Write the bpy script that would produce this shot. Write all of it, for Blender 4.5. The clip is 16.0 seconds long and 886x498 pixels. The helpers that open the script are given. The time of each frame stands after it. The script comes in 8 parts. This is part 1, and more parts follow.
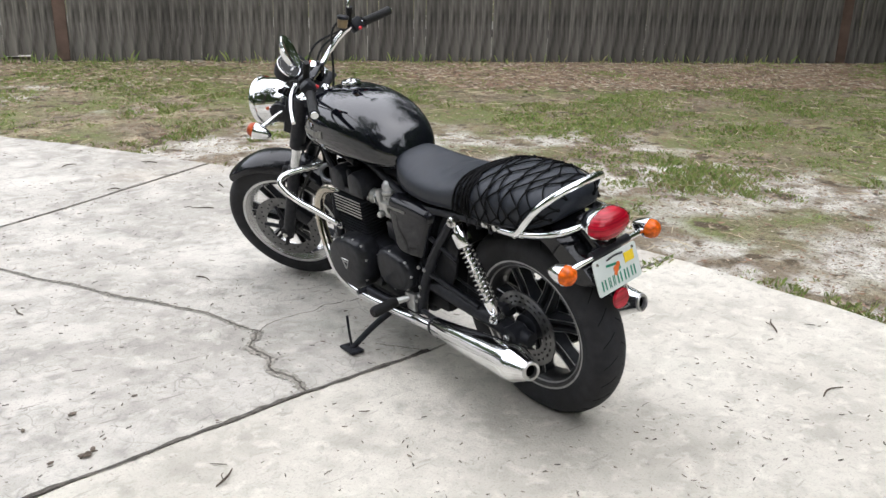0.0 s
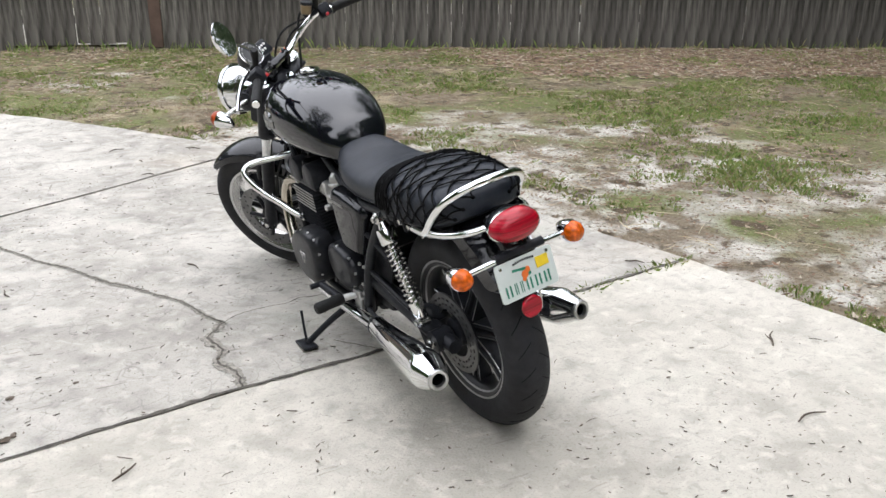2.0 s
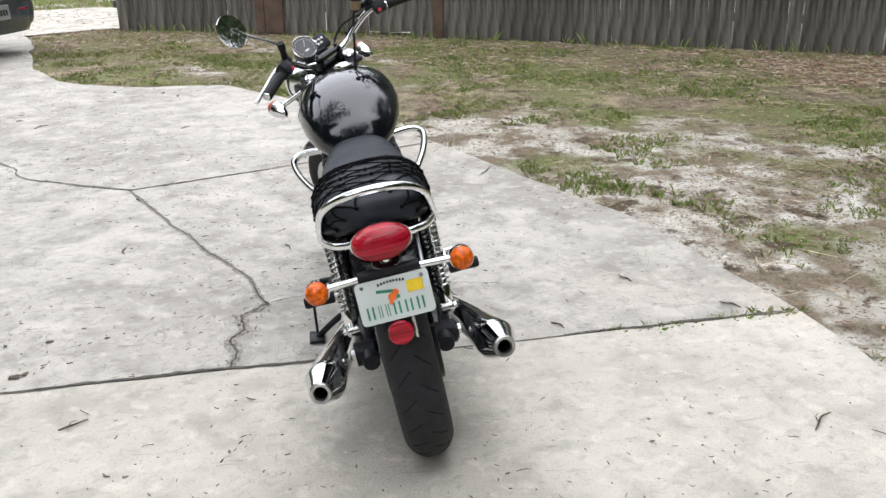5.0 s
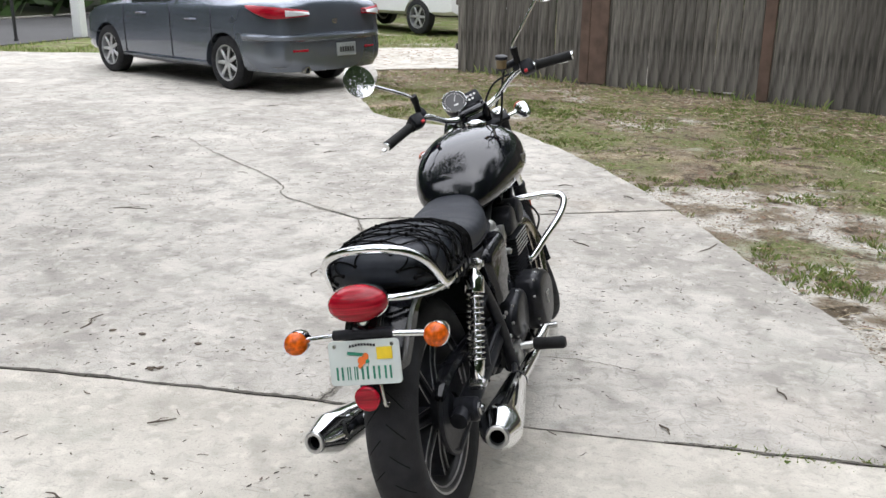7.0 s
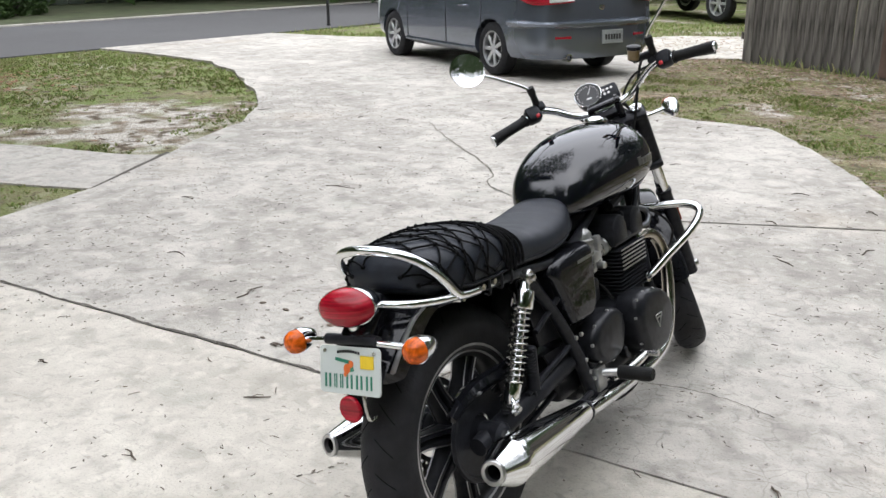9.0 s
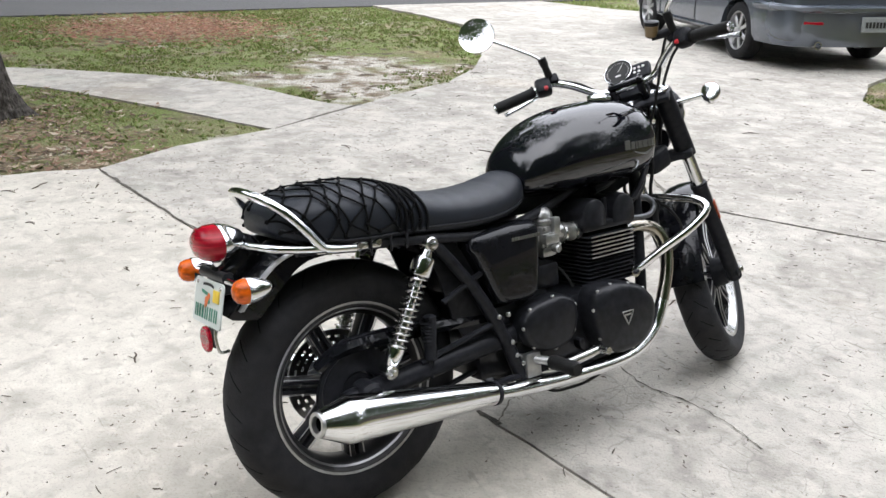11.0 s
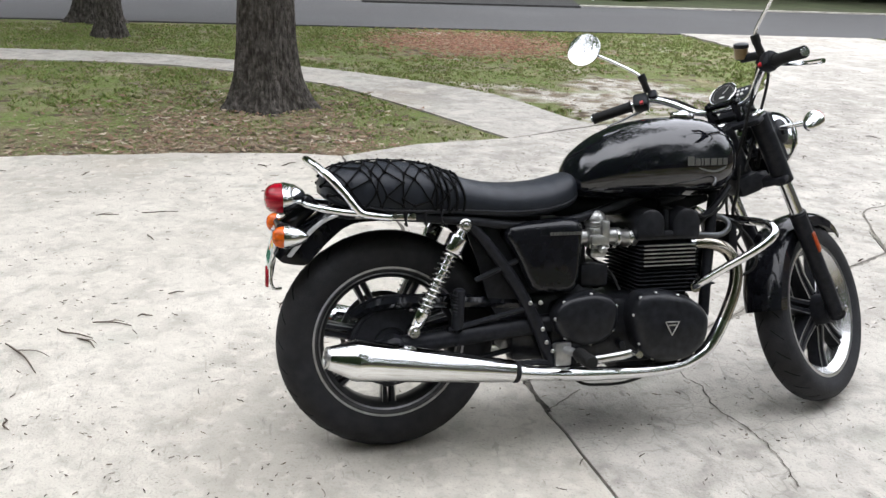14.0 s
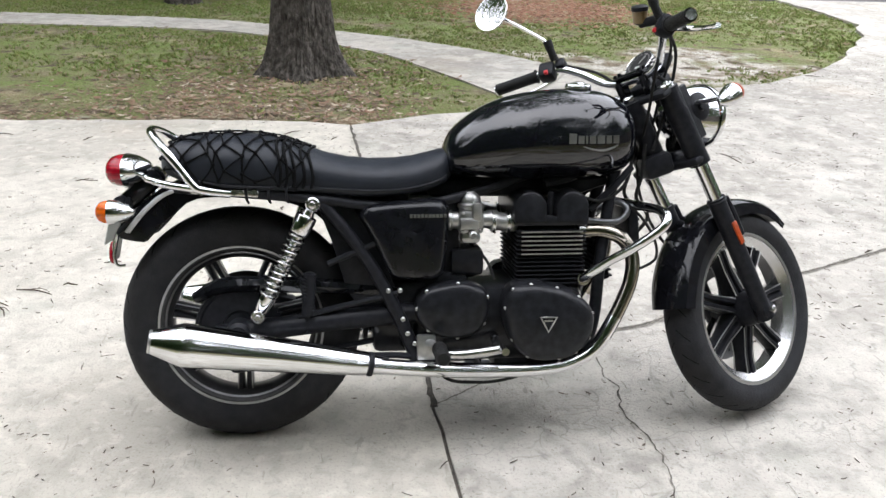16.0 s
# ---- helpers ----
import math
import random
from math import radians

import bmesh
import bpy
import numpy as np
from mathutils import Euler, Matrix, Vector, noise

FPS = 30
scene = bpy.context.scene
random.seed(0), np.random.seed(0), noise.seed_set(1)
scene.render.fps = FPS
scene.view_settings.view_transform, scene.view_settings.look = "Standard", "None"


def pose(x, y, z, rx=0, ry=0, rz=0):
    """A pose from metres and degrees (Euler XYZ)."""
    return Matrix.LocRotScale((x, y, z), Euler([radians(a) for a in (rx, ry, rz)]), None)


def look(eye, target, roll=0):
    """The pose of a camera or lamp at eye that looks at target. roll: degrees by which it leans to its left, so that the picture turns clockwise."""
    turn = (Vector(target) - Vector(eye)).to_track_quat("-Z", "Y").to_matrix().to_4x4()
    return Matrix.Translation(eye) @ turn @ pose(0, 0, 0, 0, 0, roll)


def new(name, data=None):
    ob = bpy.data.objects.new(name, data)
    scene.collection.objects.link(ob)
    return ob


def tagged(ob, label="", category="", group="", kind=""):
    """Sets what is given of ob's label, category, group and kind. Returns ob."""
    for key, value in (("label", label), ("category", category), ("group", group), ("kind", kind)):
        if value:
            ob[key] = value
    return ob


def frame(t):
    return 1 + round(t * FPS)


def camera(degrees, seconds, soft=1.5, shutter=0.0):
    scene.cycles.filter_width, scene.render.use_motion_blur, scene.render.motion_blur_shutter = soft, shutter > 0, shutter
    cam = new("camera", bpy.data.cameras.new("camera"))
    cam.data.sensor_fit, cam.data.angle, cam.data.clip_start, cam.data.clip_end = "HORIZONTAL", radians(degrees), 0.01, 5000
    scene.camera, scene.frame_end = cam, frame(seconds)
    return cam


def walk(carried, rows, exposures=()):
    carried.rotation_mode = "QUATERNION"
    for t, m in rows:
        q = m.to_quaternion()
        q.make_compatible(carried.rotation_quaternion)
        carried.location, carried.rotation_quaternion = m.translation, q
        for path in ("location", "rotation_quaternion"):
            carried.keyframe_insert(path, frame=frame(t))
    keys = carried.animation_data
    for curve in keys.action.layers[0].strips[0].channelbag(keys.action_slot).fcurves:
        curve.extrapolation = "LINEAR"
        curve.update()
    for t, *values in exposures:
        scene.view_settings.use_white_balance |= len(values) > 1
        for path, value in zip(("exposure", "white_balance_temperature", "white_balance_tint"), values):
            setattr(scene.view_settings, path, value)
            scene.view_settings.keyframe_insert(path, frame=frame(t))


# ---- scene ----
cam = camera(52.5, 16.0)
PATH = [
    (0, (0.197, -0.079, 1.457), (1.41, 1.366, 0.794), 1.5),
    (0.5, (0.344, -0.14, 1.46), (1.438, 1.408, 0.822), 0.6),
    (1, (0.513, -0.258, 1.46), (1.432, 1.406, 0.838), 0.6),
    (1.5, (0.664, -0.343, 1.461), (1.579, 1.311, 0.809), -0.2),
    (2, (0.784, -0.309, 1.448), (1.756, 1.294, 0.753), 0.1),
    (2.5, (0.893, -0.308, 1.456), (1.786, 1.351, 0.785), -1.0),
    (3, (1.088, -0.441, 1.46), (1.811, 1.32, 0.848), 0.0),
    (3.5, (1.273, -0.544, 1.468), (1.925, 1.225, 0.802), 0.3),
    (3.7, (1.342, -0.546, 1.46), (1.976, 1.228, 0.79), -0.1),
    (5.8, (2.252, -0.52, 1.44), (2.235, 1.348, 0.724), 1.0),
    (6, (2.322, -0.448, 1.451), (2.239, 1.426, 0.758), 1.5),
    (6.5, (2.486, -0.389, 1.461), (2.119, 1.476, 0.838), -0.6),
    (7, (2.751, -0.38, 1.469), (2.238, 1.455, 0.864), 0.5),
    (7.5, (2.907, -0.298, 1.456), (2.301, 1.49, 0.796), 0.2),
    (8, (3.005, -0.119, 1.458), (2.254, 1.6, 0.764), 0.6),
    (8.5, (3.107, -0.014, 1.469), (2.163, 1.623, 0.813), -0.4),
    (8.7, (3.168, 0.019, 1.463), (2.151, 1.617, 0.82), -0.5),
    (10.8, (3.849, 0.695, 1.425), (2.364, 1.85, 0.745), 0.6),
    (11, (3.917, 0.745, 1.427), (2.385, 1.829, 0.738), 1.3),
    (11.5, (4.096, 0.81, 1.424), (2.416, 1.679, 0.774), 2.8),
    (12, (4.287, 0.797, 1.417), (2.561, 1.512, 0.703), 0.3),
    (12.5, (4.443, 0.845, 1.445), (2.674, 1.551, 0.835), 0.6),
    (13, (4.614, 1.006, 1.451), (2.807, 1.576, 0.81), 3.2),
    (13.5, (4.623, 1.139, 1.436), (2.808, 1.639, 0.759), 1.2),
    (14, (4.486, 1.292, 1.428), (2.653, 1.748, 0.771), 2.2),
    (14.5, (4.436, 1.421, 1.445), (2.59, 1.881, 0.829), 0.3),
    (15, (4.481, 1.647, 1.442), (2.61, 2.005, 0.834), 1.2),
    (15.5, (4.508, 1.846, 1.445), (2.634, 2.084, 0.786), 1.5),
    (16, (4.397, 2.008, 1.411), (2.547, 2.218, 0.683), 1.4),
]
walk(cam, [(t, look(eye, target, roll)) for t, eye, target, roll in PATH], [(0, 0.57), (3.5, 0.47), (7, 0.36), (8.6, 0.34), (11, 0.52), (14, 0.53), (16, 0.64)])

# ---- world and light ----
world = bpy.data.worlds.new("world")
scene.world = world
world.use_nodes = True
wn, wl = world.node_tree.nodes, world.node_tree.links
sky = wn.new("ShaderNodeTexSky")
sky.sky_type = "NISHITA"
sky.sun_disc = False
sky.sun_elevation, sky.sun_rotation = radians(76), radians(140)
sky.air_density, sky.dust_density, sky.ozone_density = 1.0, 8.0, 1.0
pale = wn.new("ShaderNodeHueSaturation")
pale.inputs["Saturation"].default_value = 0.30
wl.new(sky.outputs["Color"], pale.inputs["Color"])
cloud_layer = wn.new("ShaderNodeMix")
cloud_layer.data_type = "RGBA"
cloud_layer.inputs[0].default_value = 0.94
# an overcast sky is brightest overhead and dimmer towards the horizon
up_way = wn.new("ShaderNodeTexCoord")
up_part = wn.new("ShaderNodeSeparateXYZ")
wl.new(up_way.outputs["Generated"], up_part.inputs["Vector"])
overhead = wn.new("ShaderNodeMapRange")
overhead.inputs["From Min"].default_value, overhead.inputs["From Max"].default_value = 0.0, 1.0
overhead.inputs["To Min"].default_value, overhead.inputs["To Max"].default_value = 0.84, 1.12
wl.new(up_part.outputs["Z"], overhead.inputs["Value"])
deck = wn.new("ShaderNodeVectorMath")
deck.operation = "SCALE"
deck.inputs[0].default_value = (14.75, 15.2, 16.6)
wl.new(overhead.outputs["Result"], deck.inputs["Scale"])
wl.new(deck.outputs["Vector"], cloud_layer.inputs[7])
wl.new(pale.outputs["Color"], cloud_layer.inputs[6])
wl.new(cloud_layer.outputs[2], wn["Background"].inputs["Color"])
wn["Background"].inputs["Strength"].default_value = 0.15
sun = new("sun", bpy.data.lights.new("sun", "SUN"))
sun.data.energy, sun.data.angle, sun.data.color = 0.6, radians(125), (1.0, 0.96, 0.90)
sun.matrix_world = look((1.45, -1.75, 9), (0, 0, 0))


# ---- materials ----
def material(name, color, rough=0.6, metal=0.0, spread=0.25, grain=30.0, bump=0.0, bump_scale=120.0, coat=0.0, stain=None, stain_scale=1.5, stain_amount=0.5, per_object=0.0, per_island=None, detail=6.0, spec=0.5, stretch=None, bump_depth=0.01, **extra):
    """A procedural surface: colour varied at two scales, stains, fine relief."""
    m = bpy.data.materials.new(name)
    m.use_nodes = True
    n, k = m.node_tree.nodes, m.node_tree.links
    b = n["Principled BSDF"]
    b.inputs["Roughness"].default_value, b.inputs["Metallic"].default_value = rough, metal
    b.inputs["Coat Weight"].default_value = coat
    b.inputs["Specular IOR Level"].default_value = spec
    for key, value in extra.items():
        b.inputs[key.replace("_", " ")].default_value = value
    tex = n.new("ShaderNodeTexCoord")
    co = n.new("ShaderNodeMapping")
    co.inputs["Scale"].default_value = stretch or (1, 1, 1)
    k.new(tex.outputs["Object"], co.inputs["Vector"])
    fine = n.new("ShaderNodeTexNoise")
    fine.inputs["Scale"].default_value, fine.inputs["Detail"].default_value = grain, detail
    k.new(co.outputs["Vector"], fine.inputs["Vector"])
    ramp = n.new("ShaderNodeValToRGB")
    ramp.color_ramp.elements[0].position, ramp.color_ramp.elements[1].position = 0.3, 0.7
    ramp.color_ramp.elements[0].color = (*[c * (1 - spread) for c in color], 1)
    ramp.color_ramp.elements[1].color = (*[min(1, c * (1 + spread)) for c in color], 1)
    k.new(fine.outputs["Fac"], ramp.inputs["Fac"])
    out = ramp.outputs["Color"]
    if stain:
        big = n.new("ShaderNodeTexNoise")
        big.inputs["Scale"].default_value, big.inputs["Detail"].default_value = stain_scale, 8.0
        k.new(co.outputs["Vector"], big.inputs["Vector"])
        edge = n.new("ShaderNodeMapRange")
        edge.inputs["From Min"].default_value, edge.inputs["From Max"].default_value = 0.45, 0.68
        edge.inputs["To Max"].default_value = stain_amount
        k.new(big.outputs["Fac"], edge.inputs["Value"])
        mix = n.new("ShaderNodeMix")
        mix.data_type = "RGBA"
        k.new(edge.outputs["Result"], mix.inputs[0])
        k.new(out, mix.inputs[6])
        mix.inputs[7].default_value = (*stain, 1)
        out = mix.outputs[2]
    if per_object:
        info = n.new("ShaderNodeObjectInfo")
        shift = n.new("ShaderNodeMapRange")
        shift.inputs["To Min"].default_value, shift.inputs["To Max"].default_value = 1 - per_object, 1 + per_object
        k.new(info.outputs["Random"], shift.inputs["Value"])
        hsv = n.new("ShaderNodeHueSaturation")
        k.new(shift.outputs["Result"], hsv.inputs["Value"])
        k.new(out, hsv.inputs["Color"])
        out = hsv.outputs["Color"]
    if per_island:
        piece = n.new("ShaderNodeNewGeometry")
        hues = n.new("ShaderNodeValToRGB")
        hues.color_ramp.interpolation = "CONSTANT"
        while len(hues.color_ramp.elements) < len(per_island):
            hues.color_ramp.elements.new(0.5)
        for i, (at, tone) in enumerate(per_island):
            hues.color_ramp.elements[i].position = at
            hues.color_ramp.elements[i].color = (*tone, 1)
        k.new(piece.outputs["Random Per Island"], hues.inputs["Fac"])
        tint = n.new("ShaderNodeMix")
        tint.data_type = "RGBA"
        tint.inputs[0].default_value = 0.65
        k.new(out, tint.inputs[6])
        k.new(hues.outputs["Color"], tint.inputs[7])
        out = tint.outputs[2]
    k.new(out, b.inputs["Base Color"])
    if bump:
        relief = n.new("ShaderNodeTexNoise")
        relief.inputs["Scale"].default_value, relief.inputs["Detail"].default_value = bump_scale, 4.0
        k.new(co.outputs["Vector"], relief.inputs["Vector"])
        bn = n.new("ShaderNodeBump")
        bn.inputs["Strength"].default_value, bn.inputs["Distance"].default_value = bump, bump_depth
        k.new(relief.outputs["Fac"], bn.inputs["Height"])
        k.new(bn.outputs["Normal"], b.inputs["Normal"])
    return m


M = dict(
    tank=material("tank_paint", (0.0050, 0.0056, 0.0085), 0.3, spread=0.1, coat=1.0, spec=0.0, Coat_Roughness=0.008, Coat_IOR=1.67),
    gloss=material("gloss_black", (0.0085, 0.009, 0.0115), 0.3, spread=0.2, coat=0.8, spec=0.0, Coat_Roughness=0.03, Coat_IOR=1.45),
    # satin, engine and tyre blacks are raised to hold some lens haze
    satin=material("satin_black", (0.0175, 0.0183, 0.0220), 0.34, spread=0.3, grain=60, bump=0.08, bump_scale=300, spec=0.14),
    engine=material("engine_black", (0.0150, 0.0158, 0.0190), 0.5, spread=0.35, grain=40, bump=0.06, bump_scale=500, spec=0.08, coat=0.38, Coat_Roughness=0.12),
    chrome=material("chrome", (0.78, 0.79, 0.80), 0.07, 1.0, spread=0.06, grain=12),
    worn=material("worn_chrome", (0.55, 0.55, 0.54), 0.24, 1.0, spread=0.15, grain=25),
    blued=material("heated_chrome", (0.42, 0.385, 0.33), 0.14, 1.0, spread=0.3, grain=8),
    airpipe=material("oxidised_steel", (0.16, 0.165, 0.175), 0.36, 0.85, spread=0.25, grain=40),
    lip=material("machined_lip", (0.52, 0.52, 0.52), 0.3, 0.95, spread=0.12, grain=30),
    brightrim=material("bright_rim", (0.58, 0.58, 0.58), 0.27, 0.95, spread=0.1, grain=20),
    alloy=material("alloy", (0.46, 0.46, 0.45), 0.38, 0.9, spread=0.2, grain=40, bump=0.05),
    fin=material("fin_black", (0.017, 0.0178, 0.0205), 0.75, spread=0.3, grain=40, spec=0.06),
    discsteel=material("disc_steel", (0.15, 0.15, 0.15), 0.35, 0.9, spread=0.2, grain=30),
    dulllip=material("dull_lip", (0.44, 0.44, 0.45), 0.30, 0.85, spread=0.15, grain=30),
    rimgrey=material("rim_grey", (0.055, 0.055, 0.058), 0.4, 0.6, spread=0.15, grain=30),
    rubber=material("tyre_rubber", (0.0205, 0.0210, 0.0240), 0.70, spread=0.3, grain=25, bump=0.2, bump_scale=180, stain=(0.018, 0.017, 0.016), stain_scale=9, stain_amount=0.5, spec=0.25),
    grip=material("grip_rubber", (0.009, 0.009, 0.009), 0.65, spread=0.2, bump=0.3, bump_scale=260, spec=0.3),
    vinyl=material("seat_vinyl", (0.0135, 0.0165, 0.0235), 0.46, spread=0.2, grain=40, bump=0.14, bump_scale=420, spec=0.34),
    cord=material("net_cord", (0.004, 0.004, 0.0045), 0.8, spread=0.3, grain=200, bump=0.3, bump_scale=500, spec=0.1),
    red=material("red_lens", (0.34, 0.004, 0.016), 0.22, spread=0.45, grain=26, coat=0.35, spec=0.2, bump=0.25, bump_scale=40, stretch=(0.25, 0.25, 7.0), detail=2.0),
    # dull orange of the fork reflector, also amber with shade put into it
    side_and_shaded_lens=material("side_reflector_and_shaded_lens", (0.36, 0.055, 0.012), 0.3, spread=0.4, grain=80, coat=0.3, spec=0.2),
    amber=material("amber_lens", (0.62, 0.105, 0.005), 0.25, spread=0.40, grain=36, coat=0.35, spec=0.2, bump=0.2, bump_scale=60, stretch=(3.0, 0.6, 3.0), detail=2.0),
    plate=material("plate_white", (0.60, 0.645, 0.62), 0.4, spread=0.05, grain=15, coat=0.2),
    dullplate=material("dull_plate", (0.30, 0.32, 0.32), 0.45, spread=0.15, grain=30),
    green=material("plate_green", (0.03, 0.22, 0.14), 0.4, spread=0.1),
    orange=material("orange_print", (0.75, 0.16, 0.03), 0.4, spread=0.1),
    yellow=material("yellow_sticker", (0.78, 0.56, 0.03), 0.4, spread=0.1),
    badge=material("badge_grey", (0.20, 0.20, 0.185), 0.3, 0.6, spread=0.1),
    dial=material("dial_face", (0.02, 0.02, 0.021), 0.3, spread=0.1),
    white=material("white_print", (0.7, 0.7, 0.68), 0.4, spread=0.05),
    fluid=material("fluid_amber", (0.20, 0.135, 0.060), 0.3, spread=0.2, coat=0.5),
    redplastic=material("red_switch", (0.55, 0.02, 0.03), 0.4, spread=0.1),
    mirror=material("mirror_glass", (0.92, 0.93, 0.93), 0.01, 1.0, spread=0.0),
    lampglass=material("lamp_glass", (0.7, 0.72, 0.74), 0.05, 0.3, spread=0.05, coat=1.0),
    dirt=material("joint_dirt", (0.085, 0.075, 0.062), 0.95, spread=0.5, grain=40, bump=0.6, bump_scale=90),
    worncrack=material("eroded_concrete", (0.27, 0.25, 0.215), 0.95, spread=0.45, grain=70, bump=0.8, bump_scale=120),
    crack=material("crack_dirt", (0.105, 0.094, 0.078), 0.95, spread=0.5, grain=60, bump=0.6, bump_scale=90),
    bark=material("bark", (0.094, 0.085, 0.076), 0.95, spread=0.55, grain=30, bump=1.0, bump_scale=34, stain=(0.034, 0.029, 0.025), stain_scale=20, stain_amount=0.85, stretch=(1, 1, 0.55), spec=0.1, bump_depth=0.05),
    twig=material("twig", (0.085, 0.065, 0.048), 0.9, spread=0.4, grain=50),
    leaf=material("green_leaf", (0.045, 0.085, 0.022), 0.6, spread=0.4, grain=3),
    carpaint=material("car_paint", (0.150, 0.172, 0.212), 0.26, 0.6, spread=0.08, grain=3, coat=0.9),
    carglass=material("car_glass", (0.015, 0.018, 0.02), 0.05, spread=0.1, coat=0.5),
    wheelsilver=material("wheel_silver", (0.55, 0.56, 0.58), 0.3, 0.8, spread=0.1),
    darkplastic=material("dark_plastic", (0.02, 0.02, 0.021), 0.6, spread=0.2),
    whitepaint=material("white_paint", (0.72, 0.73, 0.74), 0.35, spread=0.05, coat=0.4),
    clear=material("clear_lens", (0.62, 0.62, 0.63), 0.1, 0.2, spread=0.2, grain=60, coat=1.0),
)


def concrete(name, light, dark, speck=0.55, patchy=1.0):
    """Weathered concrete: broad patches, mildew specks, exposed grains and broom marks."""
    m = bpy.data.materials.new(name)
    m.use_nodes = True
    n, k = m.node_tree.nodes, m.node_tree.links
    b = n["Principled BSDF"]
    b.inputs["Roughness"].default_value = 0.86
    b.inputs["Specular IOR Level"].default_value = 0.3
    co = n.new("ShaderNodeTexCoord")

    def cloud(scale, detail, lo, hi, distortion=0.0):
        t = n.new("ShaderNodeTexNoise")
        t.inputs["Scale"].default_value, t.inputs["Detail"].default_value = scale, detail
        t.inputs["Distortion"].default_value = distortion
        k.new(co.outputs["Object"], t.inputs["Vector"])
        r = n.new("ShaderNodeMapRange")
        r.inputs["From Min"].default_value, r.inputs["From Max"].default_value = lo, hi
        k.new(t.outputs["Fac"], r.inputs["Value"])
        return r.outputs["Result"]

    def streaks(scale, lo, hi):
        mp = n.new("ShaderNodeMapping")
        mp.inputs["Rotation"].default_value = (0, 0, 0.5)
        mp.inputs["Scale"].default_value = (0.22, 1.0, 1.0)
        k.new(co.outputs["Object"], mp.inputs["Vector"])
        t = n.new("ShaderNodeTexNoise")
        t.inputs["Scale"].default_value, t.inputs["Detail"].default_value, t.inputs["Distortion"].default_value = scale, 4.0, 0.6
        k.new(mp.outputs["Vector"], t.inputs["Vector"])
        r = n.new("ShaderNodeMapRange")
        r.inputs["From Min"].default_value, r.inputs["From Max"].default_value = lo, hi
        k.new(t.outputs["Fac"], r.inputs["Value"])
        return r.outputs["Result"]

    def mixed(a, c, f, amount):
        x = n.new("ShaderNodeMix")
        x.data_type = "RGBA"
        s = n.new("ShaderNodeMath")
        s.operation = "MULTIPLY"
        s.inputs[1].default_value = amount
        k.new(f, s.inputs[0])
        k.new(s.outputs[0], x.inputs[0])
        for value, socket in ((a, 6), (c, 7)):
            if isinstance(value, tuple):
                x.inputs[socket].default_value = (*value, 1)
            else:
                k.new(value, x.inputs[socket])
        return x.outputs[2]

    warp = n.new("ShaderNodeTexNoise")
    warp.inputs["Scale"].default_value = 5.0
    k.new(co.outputs["Object"], warp.inputs["Vector"])
    bent = n.new("ShaderNodeMix")
    bent.data_type = "VECTOR"
    bent.inputs[0].default_value = 0.16
    k.new(co.outputs["Object"], bent.inputs[4])
    k.new(warp.outputs["Color"], bent.inputs[5])
    cells = n.new("ShaderNodeTexVoronoi")
    cells.feature = "DISTANCE_TO_EDGE"
    cells.inputs["Scale"].default_value = 13.0
    k.new(bent.outputs[1], cells.inputs["Vector"])
    hair = n.new("ShaderNodeMapRange")
    hair.inputs["From Min"].default_value, hair.inputs["From Max"].default_value = 0.008, 0.034
    hair.inputs["To Min"].default_value, hair.inputs["To Max"].default_value = 1.0, 0.0
    k.new(cells.outputs["Distance"], hair.inputs["Value"])
    some = n.new("ShaderNodeMath")
    some.operation = "MULTIPLY"
    k.new(hair.outputs["Result"], some.inputs[0])
    k.new(cloud(4.2, 8, 0.50, 0.57), some.inputs[1])
    pale = tuple(min(1, 1.13 * v) for v in light)
    grey = tuple(0.70 * v for v in dark)
    c = mixed(light, dark, cloud(1.1, 12, 0.34, 0.70, 0.2), 0.90)
    c = mixed(c, grey, cloud(0.5, 10, 0.46, 0.68, 0.3), 0.55)
    c = mixed(c, grey, cloud(6.0, 12, 0.47, 0.69, 0.4), 0.66)
    c = mixed(c, grey, cloud(24, 8, 0.52, 0.68, 0.8), 0.45)
    c = mixed(c, pale, cloud(3.4, 12, 0.53, 0.63, 0.25), 0.50 * patchy)
    c = mixed(c, pale, cloud(15, 8, 0.54, 0.68, 0.3), 0.50)
    c = mixed(c, (0.46, 0.36, 0.25), cloud(0.6, 5, 0.60, 0.78), 0.35)
    c = mixed(c, (0.33, 0.35, 0.29), cloud(1.7, 6, 0.60, 0.72), 0.30)
    c = mixed(c, tuple(0.34 * v for v in dark), some.outputs[0], 0.30 * patchy)
    c = mixed(c, (0.15, 0.135, 0.115), cloud(34, 4, 0.66, 0.71, 1.6), speck)
    c = mixed(c, (0.20, 0.18, 0.155), streaks(40.0, 0.66, 0.70), speck)
    c = mixed(c, tuple(0.55 * v for v in dark), cloud(120, 4, 0.55, 0.72), 0.45)
    k.new(c, b.inputs["Base Color"])
    bn = n.new("ShaderNodeBump")
    bn.inputs["Strength"].default_value, bn.inputs["Distance"].default_value = 0.35, 0.006
    k.new(cloud(110, 6, 0.3, 0.7), bn.inputs["Height"])
    k.new(bn.outputs["Normal"], b.inputs["Normal"])
    return m


